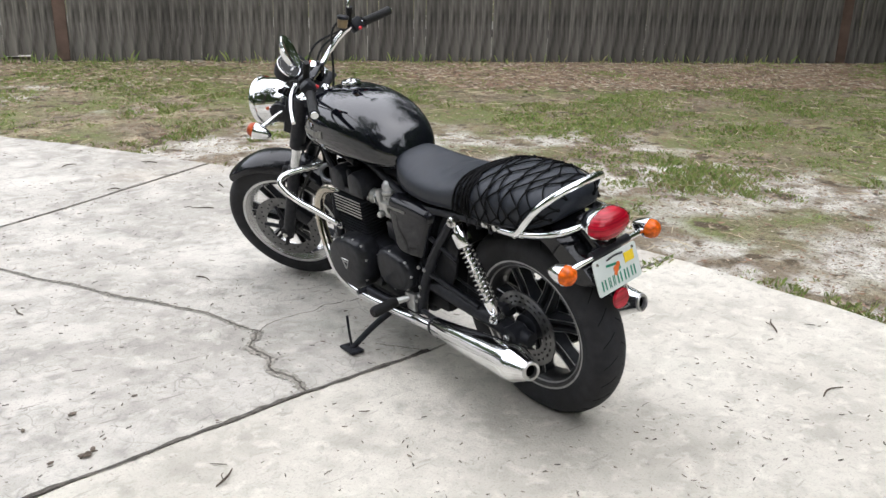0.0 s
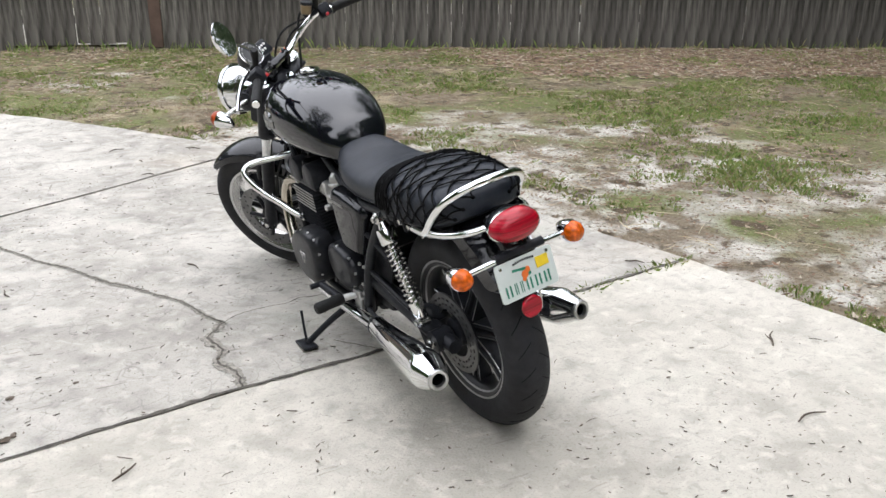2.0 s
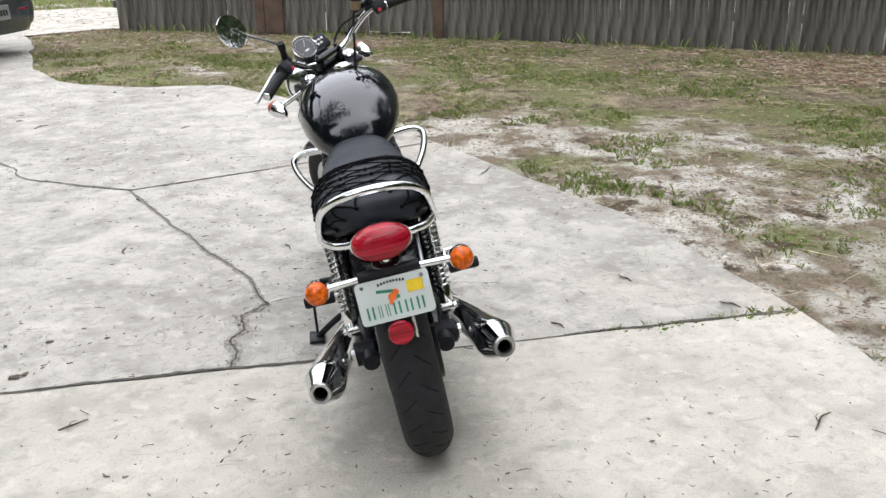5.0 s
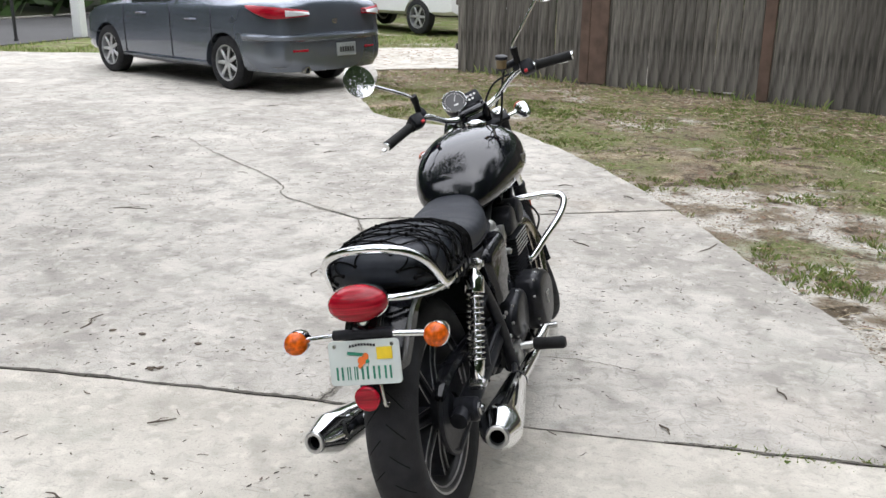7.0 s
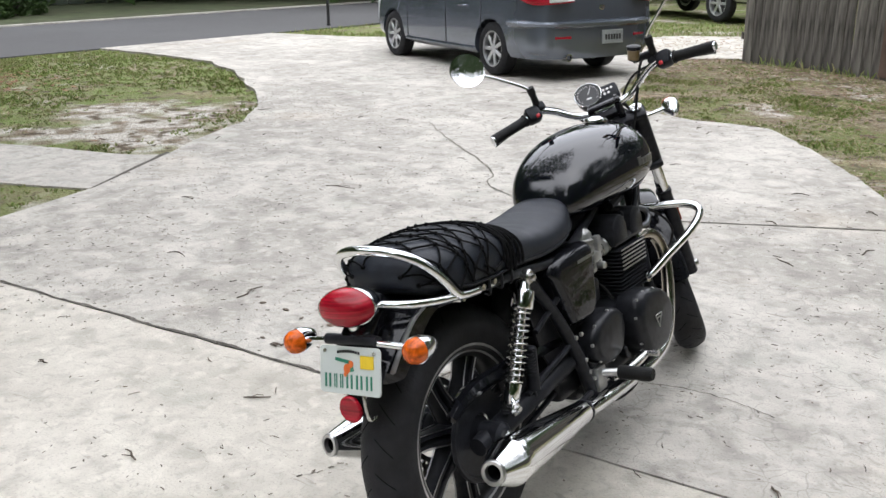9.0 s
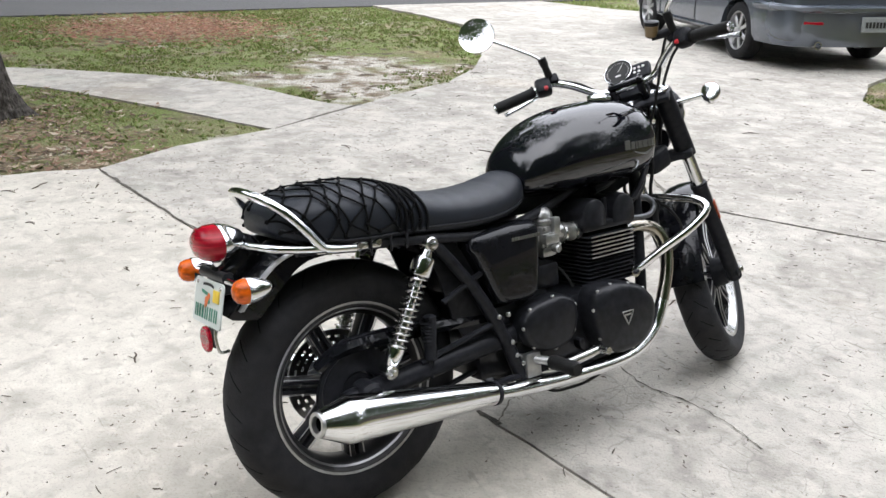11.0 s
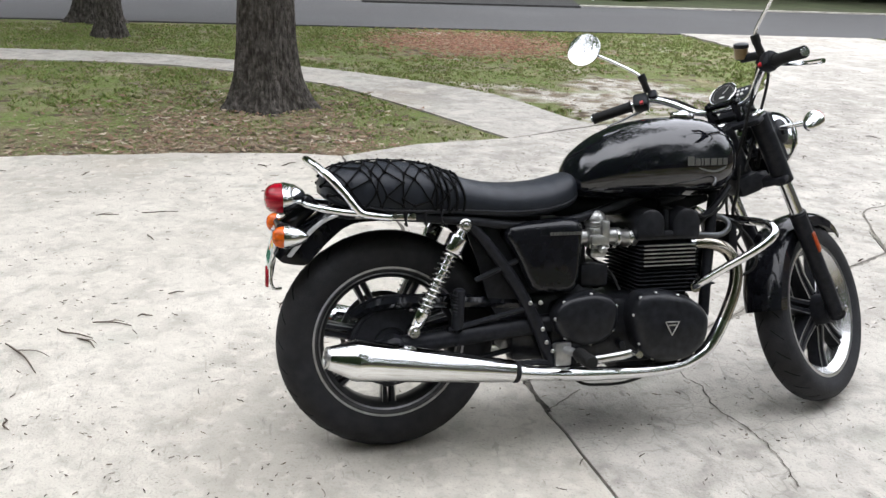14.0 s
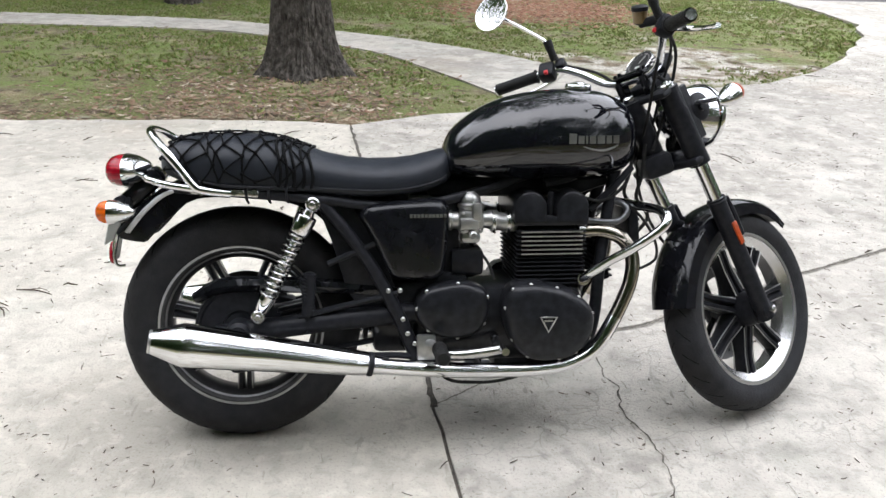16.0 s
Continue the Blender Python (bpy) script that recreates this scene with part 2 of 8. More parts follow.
def lawn_material():
    """Sandy soil with dry litter, thin grass and bare pale patches."""
    m = bpy.data.materials.new("lawn_soil")
    m.use_nodes = True
    n, k = m.node_tree.nodes, m.node_tree.links
    b = n["Principled BSDF"]
    b.inputs["Roughness"].default_value = 0.95
    b.inputs["Specular IOR Level"].default_value = 0.2
    co = n.new("ShaderNodeTexCoord")

    def cloud(scale, detail, lo, hi, offset=0.0):
        mp = n.new("ShaderNodeMapping")
        mp.inputs["Location"].default_value = (offset, offset, 0)
        k.new(co.outputs["Object"], mp.inputs["Vector"])
        t = n.new("ShaderNodeTexNoise")
        t.inputs["Scale"].default_value, t.inputs["Detail"].default_value = scale, detail
        k.new(mp.outputs["Vector"], t.inputs["Vector"])
        r = n.new("ShaderNodeMapRange")
        r.inputs["From Min"].default_value, r.inputs["From Max"].default_value = lo, hi
        k.new(t.outputs["Fac"], r.inputs["Value"])
        return r.outputs["Result"]

    def mixed(a, c, f):
        x = n.new("ShaderNodeMix")
        x.data_type = "RGBA"
        k.new(f, x.inputs[0])
        for value, socket in ((a, 6), (c, 7)):
            if isinstance(value, tuple):
                x.inputs[socket].default_value = (*value, 1)
            else:
                k.new(value, x.inputs[socket])
        return x.outputs[2]

    sep = n.new("ShaderNodeSeparateXYZ")
    k.new(co.outputs["Object"], sep.inputs["Vector"])

    def calc(op, p, q):
        x = n.new("ShaderNodeMath")
        x.operation = op
        for value, socket in ((p, 0), (q, 1)):
            if isinstance(value, (int, float)):
                x.inputs[socket].default_value = value
            else:
                k.new(value, x.inputs[socket])
        return x.outputs[0]

    # bare sand lies in a belt along the drive's eastern edge
    off = calc("ADD", calc("MULTIPLY", sep.outputs["X"], 0.9), calc("MULTIPLY", sep.outputs["Y"], 0.43))
    belt = n.new("ShaderNodeMapRange")
    belt.inputs["From Min"].default_value, belt.inputs["From Max"].default_value = 4.9, 7.9
    belt.inputs["To Min"].default_value, belt.inputs["To Max"].default_value = 0.56, 0.0
    k.new(off, belt.inputs["Value"])
    east = n.new("ShaderNodeMapRange")
    east.inputs["From Min"].default_value, east.inputs["From Max"].default_value = 3.0, 4.0
    k.new(off, east.inputs["Value"])
    north = n.new("ShaderNodeMapRange")
    north.inputs["From Min"].default_value, north.inputs["From Max"].default_value = 5.2, 7.6
    north.inputs["To Min"].default_value, north.inputs["To Max"].default_value = 1.0, 0.15
    k.new(sep.outputs["Y"], north.inputs["Value"])
    soil = mixed((0.285, 0.240, 0.175), (0.150, 0.118, 0.078), cloud(14, 8, 0.35, 0.65))
    soil = mixed(soil, (0.36, 0.30, 0.20), cloud(2.1, 9, 0.52, 0.62, 17.0))
    soil = mixed(soil, (0.165, 0.185, 0.070), cloud(1.3, 9, 0.40, 0.58, 7.0))
    west = n.new("ShaderNodeMapRange")
    west.inputs["From Min"].default_value, west.inputs["From Max"].default_value = -3.0, -1.6
    west.inputs["To Min"].default_value, west.inputs["To Max"].default_value = 0.70, 0.0
    k.new(sep.outputs["X"], west.inputs["Value"])
    soil = mixed(soil, (0.165, 0.235, 0.062), calc("MULTIPLY", west.outputs["Result"], cloud(2.4, 9, 0.36, 0.60, 27.0)))
    sand = mixed((0.62, 0.59, 0.53), (0.43, 0.395, 0.335), cloud(9, 8, 0.35, 0.68, 3.0))
    patch = calc("ADD", calc("MULTIPLY", calc("MULTIPLY", belt.outputs["Result"], north.outputs["Result"]), east.outputs["Result"]), cloud(0.9, 8, 0.25, 0.75, 5.0))
    away = n.new("ShaderNodeVectorMath")
    away.operation = "DISTANCE"
    away.inputs[1].default_value = (-3.7, 5.3, 0)
    k.new(co.outputs["Object"], away.inputs[0])
    corner = n.new("ShaderNodeMapRange")
    corner.inputs["From Min"].default_value, corner.inputs["From Max"].default_value = 0.3, 1.9
    corner.inputs["To Min"].default_value, corner.inputs["To Max"].default_value = 0.55, 0.0
    k.new(away.outputs["Value"], corner.inputs["Value"])
    patch = calc("ADD", patch, corner.outputs["Result"])
    gate = n.new("ShaderNodeMapRange")
    gate.inputs["From Min"].default_value, gate.inputs["From Max"].default_value = 0.72, 0.92
    k.new(patch, gate.inputs["Value"])
    sand = mixed(sand, (0.22, 0.18, 0.13), cloud(3.6, 11, 0.47, 0.60, 13.0))
    base = mixed(soil, sand, gate.outputs["Result"])
    base = mixed(base, (0.105, 0.082, 0.055), cloud(5.5, 9, 0.57, 0.65, 21.0))
    base = mixed(base, (0.15, 0.105, 0.062), cloud(55, 3, 0.58, 0.66, 1.0))
    base = mixed(base, (0.33, 0.285, 0.22), cloud(75, 3, 0.64, 0.70, 9.0))
    k.new(base, b.inputs["Base Color"])
    bn = n.new("ShaderNodeBump")
    bn.inputs["Strength"].default_value, bn.inputs["Distance"].default_value = 0.9, 0.03
    k.new(cloud(35, 8, 0.2, 0.8), bn.inputs["Height"])
    k.new(bn.outputs["Normal"], b.inputs["Normal"])
    return m


M["slab"] = concrete("concrete", (0.585, 0.549, 0.479), (0.456, 0.425, 0.365), 0.36, 0.12)
M["slab_old"] = concrete("old_concrete", (0.523, 0.494, 0.440), (0.340, 0.317, 0.281), 0.62)
M["lawn"] = lawn_material()
M["asphalt"] = material("asphalt", (0.078, 0.0765, 0.0765), 0.9, spread=0.2, grain=60, bump=0.3, bump_scale=150, stain=(0.105, 0.105, 0.105), stain_scale=0.3)
M["blade"] = material("grass_blade", (0.190, 0.245, 0.075), 0.8, spread=0.4, grain=1.3, stain=(0.29, 0.26, 0.125), stain_scale=0.9, stain_amount=0.6, spec=0.2, per_island=((0.0, (0.125, 0.205, 0.045)), (0.30, (0.200, 0.285, 0.070)), (0.56, (0.275, 0.310, 0.105)), (0.76, (0.39, 0.33, 0.18)), (0.91, (0.22, 0.150, 0.088))))
M["sand"] = material("pale_sand", (0.46, 0.43, 0.375), 0.95, spread=0.3, grain=6, bump=0.6, bump_scale=40, stain=(0.24, 0.21, 0.16), stain_scale=2.5)
M["sliver"] = material("plant_slivers", (0.085, 0.070, 0.055), 0.9, spread=0.4, grain=40, per_island=((0.0, (0.06, 0.050, 0.040)), (0.30, (0.12, 0.098, 0.076)), (0.6, (0.22, 0.19, 0.155)), (0.88, (0.15, 0.105, 0.07))))
M["straw"] = material("dry_straw", (0.42, 0.35, 0.22), 0.85, spread=0.4, grain=9, per_island=((0.0, (0.25, 0.19, 0.11)), (0.3, (0.40, 0.32, 0.20)), (0.65, (0.55, 0.47, 0.32))))
# asphalt darkened in its colour for the tree shade over the far driveway
M["fardrive"] = material("shaded_asphalt", (0.036, 0.035, 0.034), 0.9, spread=0.3, grain=4, bump=0.2, stain=(0.055, 0.052, 0.048), stain_scale=0.6)
M["crumb"] = material("dark_crumbs", (0.14, 0.11, 0.085), 0.9, spread=0.5, grain=50)
M["litter"] = material("leaf_litter", (0.20, 0.145, 0.095), 0.85, spread=0.5, grain=9, per_island=((0.0, (0.13, 0.080, 0.052)), (0.26, (0.23, 0.125, 0.080)), (0.48, (0.25, 0.185, 0.12)), (0.68, (0.38, 0.31, 0.22)), (0.84, (0.56, 0.49, 0.38)), (0.91, (0.065, 0.045, 0.032))))
M["mulch"] = material("red_mulch", (0.24, 0.120, 0.074), 0.95, spread=0.45, grain=20, bump=1.0, bump_scale=40, per_island=((0.0, (0.14, 0.07, 0.045)), (0.3, (0.25, 0.12, 0.07)), (0.6, (0.33, 0.18, 0.11)), (0.86, (0.36, 0.30, 0.20))))
M["fence"] = material("weathered_wood", (0.130, 0.120, 0.105), 0.92, spread=0.65, grain=26, bump=0.9, bump_scale=60, stain=(0.040, 0.037, 0.029), stain_scale=7, stain_amount=0.75, per_object=0.26, stretch=(1, 1, 0.10), spec=0.2)
M["post"] = material("stained_post", (0.105, 0.068, 0.050), 0.9, spread=0.3, grain=6, bump=0.4, bump_scale=50)
M["farfence"] = material("far_fence", (0.060, 0.072, 0.055), 0.9, spread=0.3, grain=2, stain=(0.025, 0.034, 0.022), stain_scale=0.5)
# grass colour kept dark to hold the shade on the far verge
M["farlawn"] = material("far_lawn", (0.052, 0.064, 0.027), 0.95, spread=0.4, grain=2.0, stain=(0.075, 0.065, 0.04), stain_scale=0.6)


# ---- mesh helpers ----
def bm_new():
    return bmesh.new()


def frame_at(p, d, hint=(0, 0, 1)):
    """A matrix at p whose z axis runs along d."""
    z = Vector(d).normalized()
    h = Vector(hint)
    if abs(z.dot(h.normalized())) > 0.98:
        h = Vector((0, 1, 0))
    x = h.cross(z).normalized()
    y = z.cross(x)
    m = Matrix((x, y, z)).transposed().to_4x4()
    return Matrix.Translation(p) @ m


def smooth_path(pts, n=8, closed=False):
    """A Catmull-Rom line through the points."""
    pts = [Vector(p) for p in pts]
    if len(pts) < 3:
        return pts
    out, count = [], len(pts)
    last = count if closed else count - 1
    for i in range(last):
        if closed:
            a, b, c, d = (pts[(i + j) % count] for j in (-1, 0, 1, 2))
        else:
            a, b, c, d = pts[max(i - 1, 0)], pts[i], pts[i + 1], pts[min(i + 2, count - 1)]
        for j in range(n):
            t = j / n
            out.append(0.5 * ((2 * b) + (c - a) * t + (2 * a - 5 * b + 4 * c - d) * t * t + (3 * b - a - 3 * c + d) * t ** 3))
    if not closed:
        out.append(pts[-1])
    return out


def skin(bm, rings, closed_ring=True, loop=False, caps=True):
    """Faces between rings of points."""
    vs = [[bm.verts.new(p) for p in ring] for ring in rings]
    n = len(vs[0])
    pairs = list(zip(vs, vs[1:])) + ([(vs[-1], vs[0])] if loop else [])
    for a, b in pairs:
        for i in range(n if closed_ring else n - 1):
            j = (i + 1) % n
            bm.faces.new((a[i], a[j], b[j], b[i]))
    if caps and not loop and closed_ring:
        bm.faces.new(vs[0][::-1])
        bm.faces.new(vs[-1])
    return bm


def tube(bm, pts, r, seg=10, n=8, closed=False):
    """A round bar along a smooth line; r is one radius or a list spread along it."""
    path = smooth_path(pts, n, closed)
    radii = r if isinstance(r, (list, tuple)) else [r, r]
    rings, side = [], None
    count = len(path)
    for i, p in enumerate(path):
        a = path[(i - 1) % count] if closed else path[max(i - 1, 0)]
        b = path[(i + 1) % count] if closed else path[min(i + 1, count - 1)]
        d = (b - a).normalized()
        if side is None:
            side = d.orthogonal().normalized()
        side = (side - d * side.dot(d)).normalized()
        up = d.cross(side)
        f = i / max(count - 1, 1) * (len(radii) - 1)
        lo = min(int(f), len(radii) - 2)
        rad = radii[lo] + (radii[lo + 1] - radii[lo]) * (f - lo)
        rings.append([p + (side * math.cos(s) + up * math.sin(s)) * rad for s in (2 * math.pi * q / seg for q in range(seg))])
    return skin(bm, rings, loop=closed)


def lathe(bm, profile, m=Matrix(), seg=32, caps=True, loop=False):
    """A turned form: profile of (height along z, radius)."""
    rings = [[m @ Vector((r * math.cos(a), r * math.sin(a), h)) for a in (2 * math.pi * q / seg for q in range(seg))] for h, r in profile]
    return skin(bm, rings, caps=caps, loop=loop)


def block(bm, size, m=Matrix(), bevel=0.0, seg=2):
    """A box with softened edges."""
    tmp = bmesh.new()
    bmesh.ops.create_cube(tmp, size=1.0)
    bmesh.ops.scale(tmp, vec=size, verts=tmp.verts)
    if bevel:
        bmesh.ops.bevel(tmp, geom=tmp.edges[:], offset=bevel, segments=seg, affect="EDGES", profile=0.5)
    return merge(bm, tmp, m)


def merge(bm, other, m=Matrix()):
    index = {v: bm.verts.new(m @ v.co) for v in other.verts}
    for f in other.faces:
        try:
            bm.faces.new([index[v] for v in f.verts])
        except ValueError:
            pass
    other.free()
    return bm


def slab_form(bm, outline, thick, m=Matrix(), bevel=0.0, rounds=2):
    """An outline in the xy plane raised by thick along z, its upper edge rounded."""
    steps = [(0.0, 0.0)] if not bevel else []
    rings = [[Vector((x, y, 0)) for x, y in outline]]
    cx = sum(p[0] for p in outline) / len(outline)
    cy = sum(p[1] for p in outline) / len(outline)
    size = max(math.hypot(x - cx, y - cy) for x, y in outline)

    def ring(inset, z):
        return [Vector((cx + (x - cx) * (1 - inset / size), cy + (y - cy) * (1 - inset / size), z)) for x, y in outline]
    if bevel:
        for i in range(rounds + 1):
            a = math.pi / 2 * i / rounds
            rings.append(ring(bevel * (1 - math.cos(a)), thick - bevel + bevel * math.sin(a)))
    else:
        rings.append(ring(0, thick))
    rings = [[m @ p for p in r] for r in rings]
    return skin(bm, rings)


def finish(name, bm, mat, sharp=40):
    bmesh.ops.recalc_face_normals(bm, faces=bm.faces[:])
    me = bpy.data.meshes.new(name)
    bm.to_mesh(me)
    bm.free()
    me.materials.append(mat)
    me.polygons.foreach_set("use_smooth", [True] * len(me.polygons))
    me.set_sharp_from_angle(angle=radians(sharp))
    return me


def islands(bm):
    """The loose pieces of a mesh, each as a mesh of its own."""
    left, out = set(bm.verts), []
    while left:
        todo, seen = [next(iter(left))], set()
        while todo:
            v = todo.pop()
            if v in seen:
                continue
            seen.add(v)
            todo += [e.other_vert(v) for e in v.link_edges]
        left -= seen
        piece, index = bmesh.new(), {}
        for v in sorted(seen, key=lambda q: q.index):
            index[v] = piece.verts.new(v.co)
        for f in sorted({f for v in seen for f in v.link_faces}, key=lambda q: q.index):
            piece.faces.new([index[v] for v in f.verts])
        out.append((min(v.index for v in seen), piece))
    bm.free()
    return [p for _, p in sorted(out, key=lambda q: q[0])]


def parts(name, bm, mat, parent, label="", m=None, sharp=40):
    """Every loose piece as a part of its own."""
    bm.verts.index_update()
    bm.faces.index_update()
    return [part(name, piece, mat, parent, label, m, sharp) for piece in islands(bm)]


def part(name, bm, mat, parent, label="", m=None, sharp=40):
    """One mesh under a thing or under a part."""
    ob = new(name, finish(name, bm, mat, sharp))
    ob.parent = parent
    if m is not None:
        ob.matrix_basis = m
    if label:
        ob["label"] = label
    return ob


def thing(name, m, label, category, group="", kind=""):
    ob = new(name)
    ob.empty_display_size = 0.1
    ob.matrix_basis = m
    return tagged(ob, label, category, group, kind)


def solo(name, bm, mat, label, category, m=None, group="", kind="", sharp=40):
    ob = new(name, finish(name, bm, mat, sharp))
    if m is not None:
        ob.matrix_basis = m
    return tagged(ob, label, category, group, kind)


def raw(name, verts, faces, mat, label, category="", kind="stuff", smooth=False):
    me = bpy.data.meshes.new(name)
    me.from_pydata(verts, [], faces)
    me.materials.append(mat)
    if smooth:
        me.polygons.foreach_set("use_smooth", [True] * len(me.polygons))
    ob = new(name, me)
    return tagged(ob, label, category, "", kind)


# ---- ground, driveway, road ----
def field(x, y, s, o=0.0):
    return noise.fractal(Vector((x * s + o, y * s - o, o)), 1.0, 2.0, 4)


bm = bm_new()
xs = [-400, -120, -60] + [-40 + 0.8 * i for i in range(75)] + [20.5, 30, 60, 140, 400]
ys = [-400, -120, -40, -15] + [-8 + 0.8 * i for i in range(60)] + [41, 60, 140, 400]
grid = [[bm.verts.new((x, y, -0.035 + (0.012 * field(x, y, 0.7) if abs(x) < 40 and abs(y) < 40 else 0))) for x in xs] for y in ys]
for a, b in zip(grid, grid[1:]):
    for i in range(len(xs) - 1):
        bm.faces.new((a[i], a[i + 1], b[i + 1], b[i]))
ground = solo("ground", bm, M["lawn"], "sandy ground with thin grass and dry litter", "ground", kind="structure")

# edges of the drive
EAST = [(4.10, -9.0), (3.95, -3.0), (3.80, 0.0), (3.74, 1.58), (3.69, 2.36)]
EAST2 = [(3.69, 2.36), (3.47, 3.48), (3.22, 4.05), (2.69, 5.29)]
EAST3 = [(2.69, 5.29), (2.20, 6.25), (1.68, 7.05), (1.13, 7.78)]
WEST = [(-1.47, 2.05), (-1.56, 1.61), (-1.62, 0.95), (-1.61, 0.0), (-1.75, -3.0), (-1.9, -9.0)]
JOINT = [(-1.46, 2.035), (-0.9, 2.07), (-0.3, 2.115), (0.3, 2.155), (0.9, 2.202), (1.568, 2.244), (2.1, 2.252), (2.85, 2.308), (3.69, 2.352)]


def wobble(line, amount, step=0.12, seed=1):
    """A line broken into short uneven pieces."""
    rnd, out = random.Random(seed), []
    for (x0, y0), (x1, y1) in zip(line, line[1:]):
        n = max(1, int(math.hypot(x1 - x0, y1 - y0) / step))
        for i in range(n):
            t = i / n
            out.append((x0 + (x1 - x0) * t + rnd.uniform(-amount, amount), y0 + (y1 - y0) * t + rnd.uniform(-amount, amount)))
    return out + [line[-1]]


def shifted(line, dx, dy):
    return [(x + dx, y + dy) for x, y in line]


pavement = thing("pavement", Matrix(), "pale weathered concrete driveway with joints and cracks", "driveway", kind="structure")


def concrete_slab(outline, mat, z=0.0, label=""):
    bm = bm_new()
    top = [bm.verts.new((x, y, z)) for x, y in outline]
    low = [bm.verts.new((x, y, z - 0.12)) for x, y in outline]
    f = bm.faces.new(top)
    for i in range(len(top)):
        j = (i + 1) % len(top)
        bm.faces.new((top[i], low[i], low[j], top[j]))
    bmesh.ops.triangulate(bm, faces=[f])
    return part("slab", bm, mat, pavement, label, sharp=20)


J1 = wobble(JOINT, 0.006, seed=2)
J2 = wobble([(0.86, 4.50), (1.51, 4.76), (2.69, 5.29)], 0.005, seed=3)
# near slab
concrete_slab(wobble(EAST, 0.012, seed=5)[:-1] + shifted(J1, 0, -0.0055)[::-1] + wobble(WEST, 0.02, seed=6)[1:], M["slab"], label="pale concrete slab with scattered twigs")
# middle slab and the wide apron beyond it, towards the road
concrete_slab(shifted(J1, 0, 0.0055) + wobble(EAST2, 0.012, seed=7)[1:-1] + shifted(J2, 0.002, -0.007)[::-1] + [(0.50, 4.66), (-0.6, 4.2), (-1.94, 3.42), (-1.77, 2.62)], M["slab_old"], label="mottled concrete slab with cracks")
ISLAND = [(-2.40, 4.38), (-2.62, 4.85), (-2.95, 5.6), (-3.5, 6.35), (-4.2, 6.95), (-5.1, 7.6), (-5.86, 8.12), (-6.9, 8.62), (-8.2, 8.85), (-9.95, 8.95)]
concrete_slab(shifted(J2, -0.002, 0.007) + wobble(EAST3, 0.015, seed=8)[1:] + wobble([(1.13, 7.78), (0.5, 7.82), (-0.2, 8.1), (-0.6, 8.6), (-1.0, 9.5), (-1.5, 11.5), (-2.1, 12.8), (-3.6, 13.7), (-6.0, 13.3), (-7.6, 12.6), (-9.55, 12.4)], 0.05, 0.3, seed=9)[1:]
              + wobble(ISLAND[::-1], 0.03, 0.25, seed=10) + [(-1.94, 3.42), (-0.6, 4.2), (0.50, 4.66)], M["slab_old"], label="wide mottled concrete apron reaching the road")
# garden path
PATH_A = [(-2.42, 4.40), (-2.76, 4.18), (-3.5, 4.02), (-4.2, 3.75), (-5.2, 2.95), (-5.85, 2.20), (-6.8, 0.75), (-7.2, -0.6), (-7.6, -3.5), (-7.8, -9.0)]
PATH_B = [(-1.96, 3.42), (-2.35, 3.28), (-2.9, 3.08), (-3.46, 2.85), (-4.2, 2.52), (-4.75, 2.18), (-5.64, 1.22), (-6.2, 0.0), (-6.6, -3.5), (-6.8, -9.0)]
bm, rows_ = bm_new(), []
A_ = smooth_path([(x, y, -0.020) for x, y in PATH_A], 8)
B_ = smooth_path([(x, y, -0.020) for x, y in PATH_B], 8)
for i, (p, q) in enumerate(zip(A_, B_)):
    w = Vector((0.02 * noise.noise(p * 3), 0.02 * noise.noise(q * 3 + Vector((5, 0, 0))), 0))
    rows_.append([bm.verts.new(v) for v in (p + w - Vector((0, 0, 0.1)), p + w, q - w, q - w - Vector((0, 0, 0.1)))])
for r0, r1 in zip(rows_, rows_[1:]):
    for i in range(3):
        bm.faces.new((r0[i], r0[i + 1], r1[i + 1], r1[i]))
part("slab", bm, M["slab_old"], pavement, "curving concrete garden path", sharp=20)


def joint_fill(line, width):
    bm, rows = bm_new(), []
    for i, (x, y) in enumerate(line):
        a, b = line[max(i - 1, 0)], line[min(i + 1, len(line) - 1)]
        d = Vector((b[0] - a[0], b[1] - a[1], 0)).normalized()
        s = Vector((-d.y, d.x, 0)) * width / 2
        p = Vector((x, y, -0.008 + 0.007 * noise.noise(Vector((x * 6, y * 6, 0)))))
        rows.append((bm.verts.new(p - s), bm.verts.new(p + s)))
    for (a, b), (c, d) in zip(rows, rows[1:]):
        bm.faces.new((a, b, d, c))
    return part("joint_fill", bm, M["dirt"], pavement, "dark soil in a slab joint")


joint_fill(J1, 0.10)
joint_fill(J2, 0.10)
joint_fill(wobble([(-1.90, 3.36), (-2.43, 4.42)], 0.004, seed=31), 0.10)


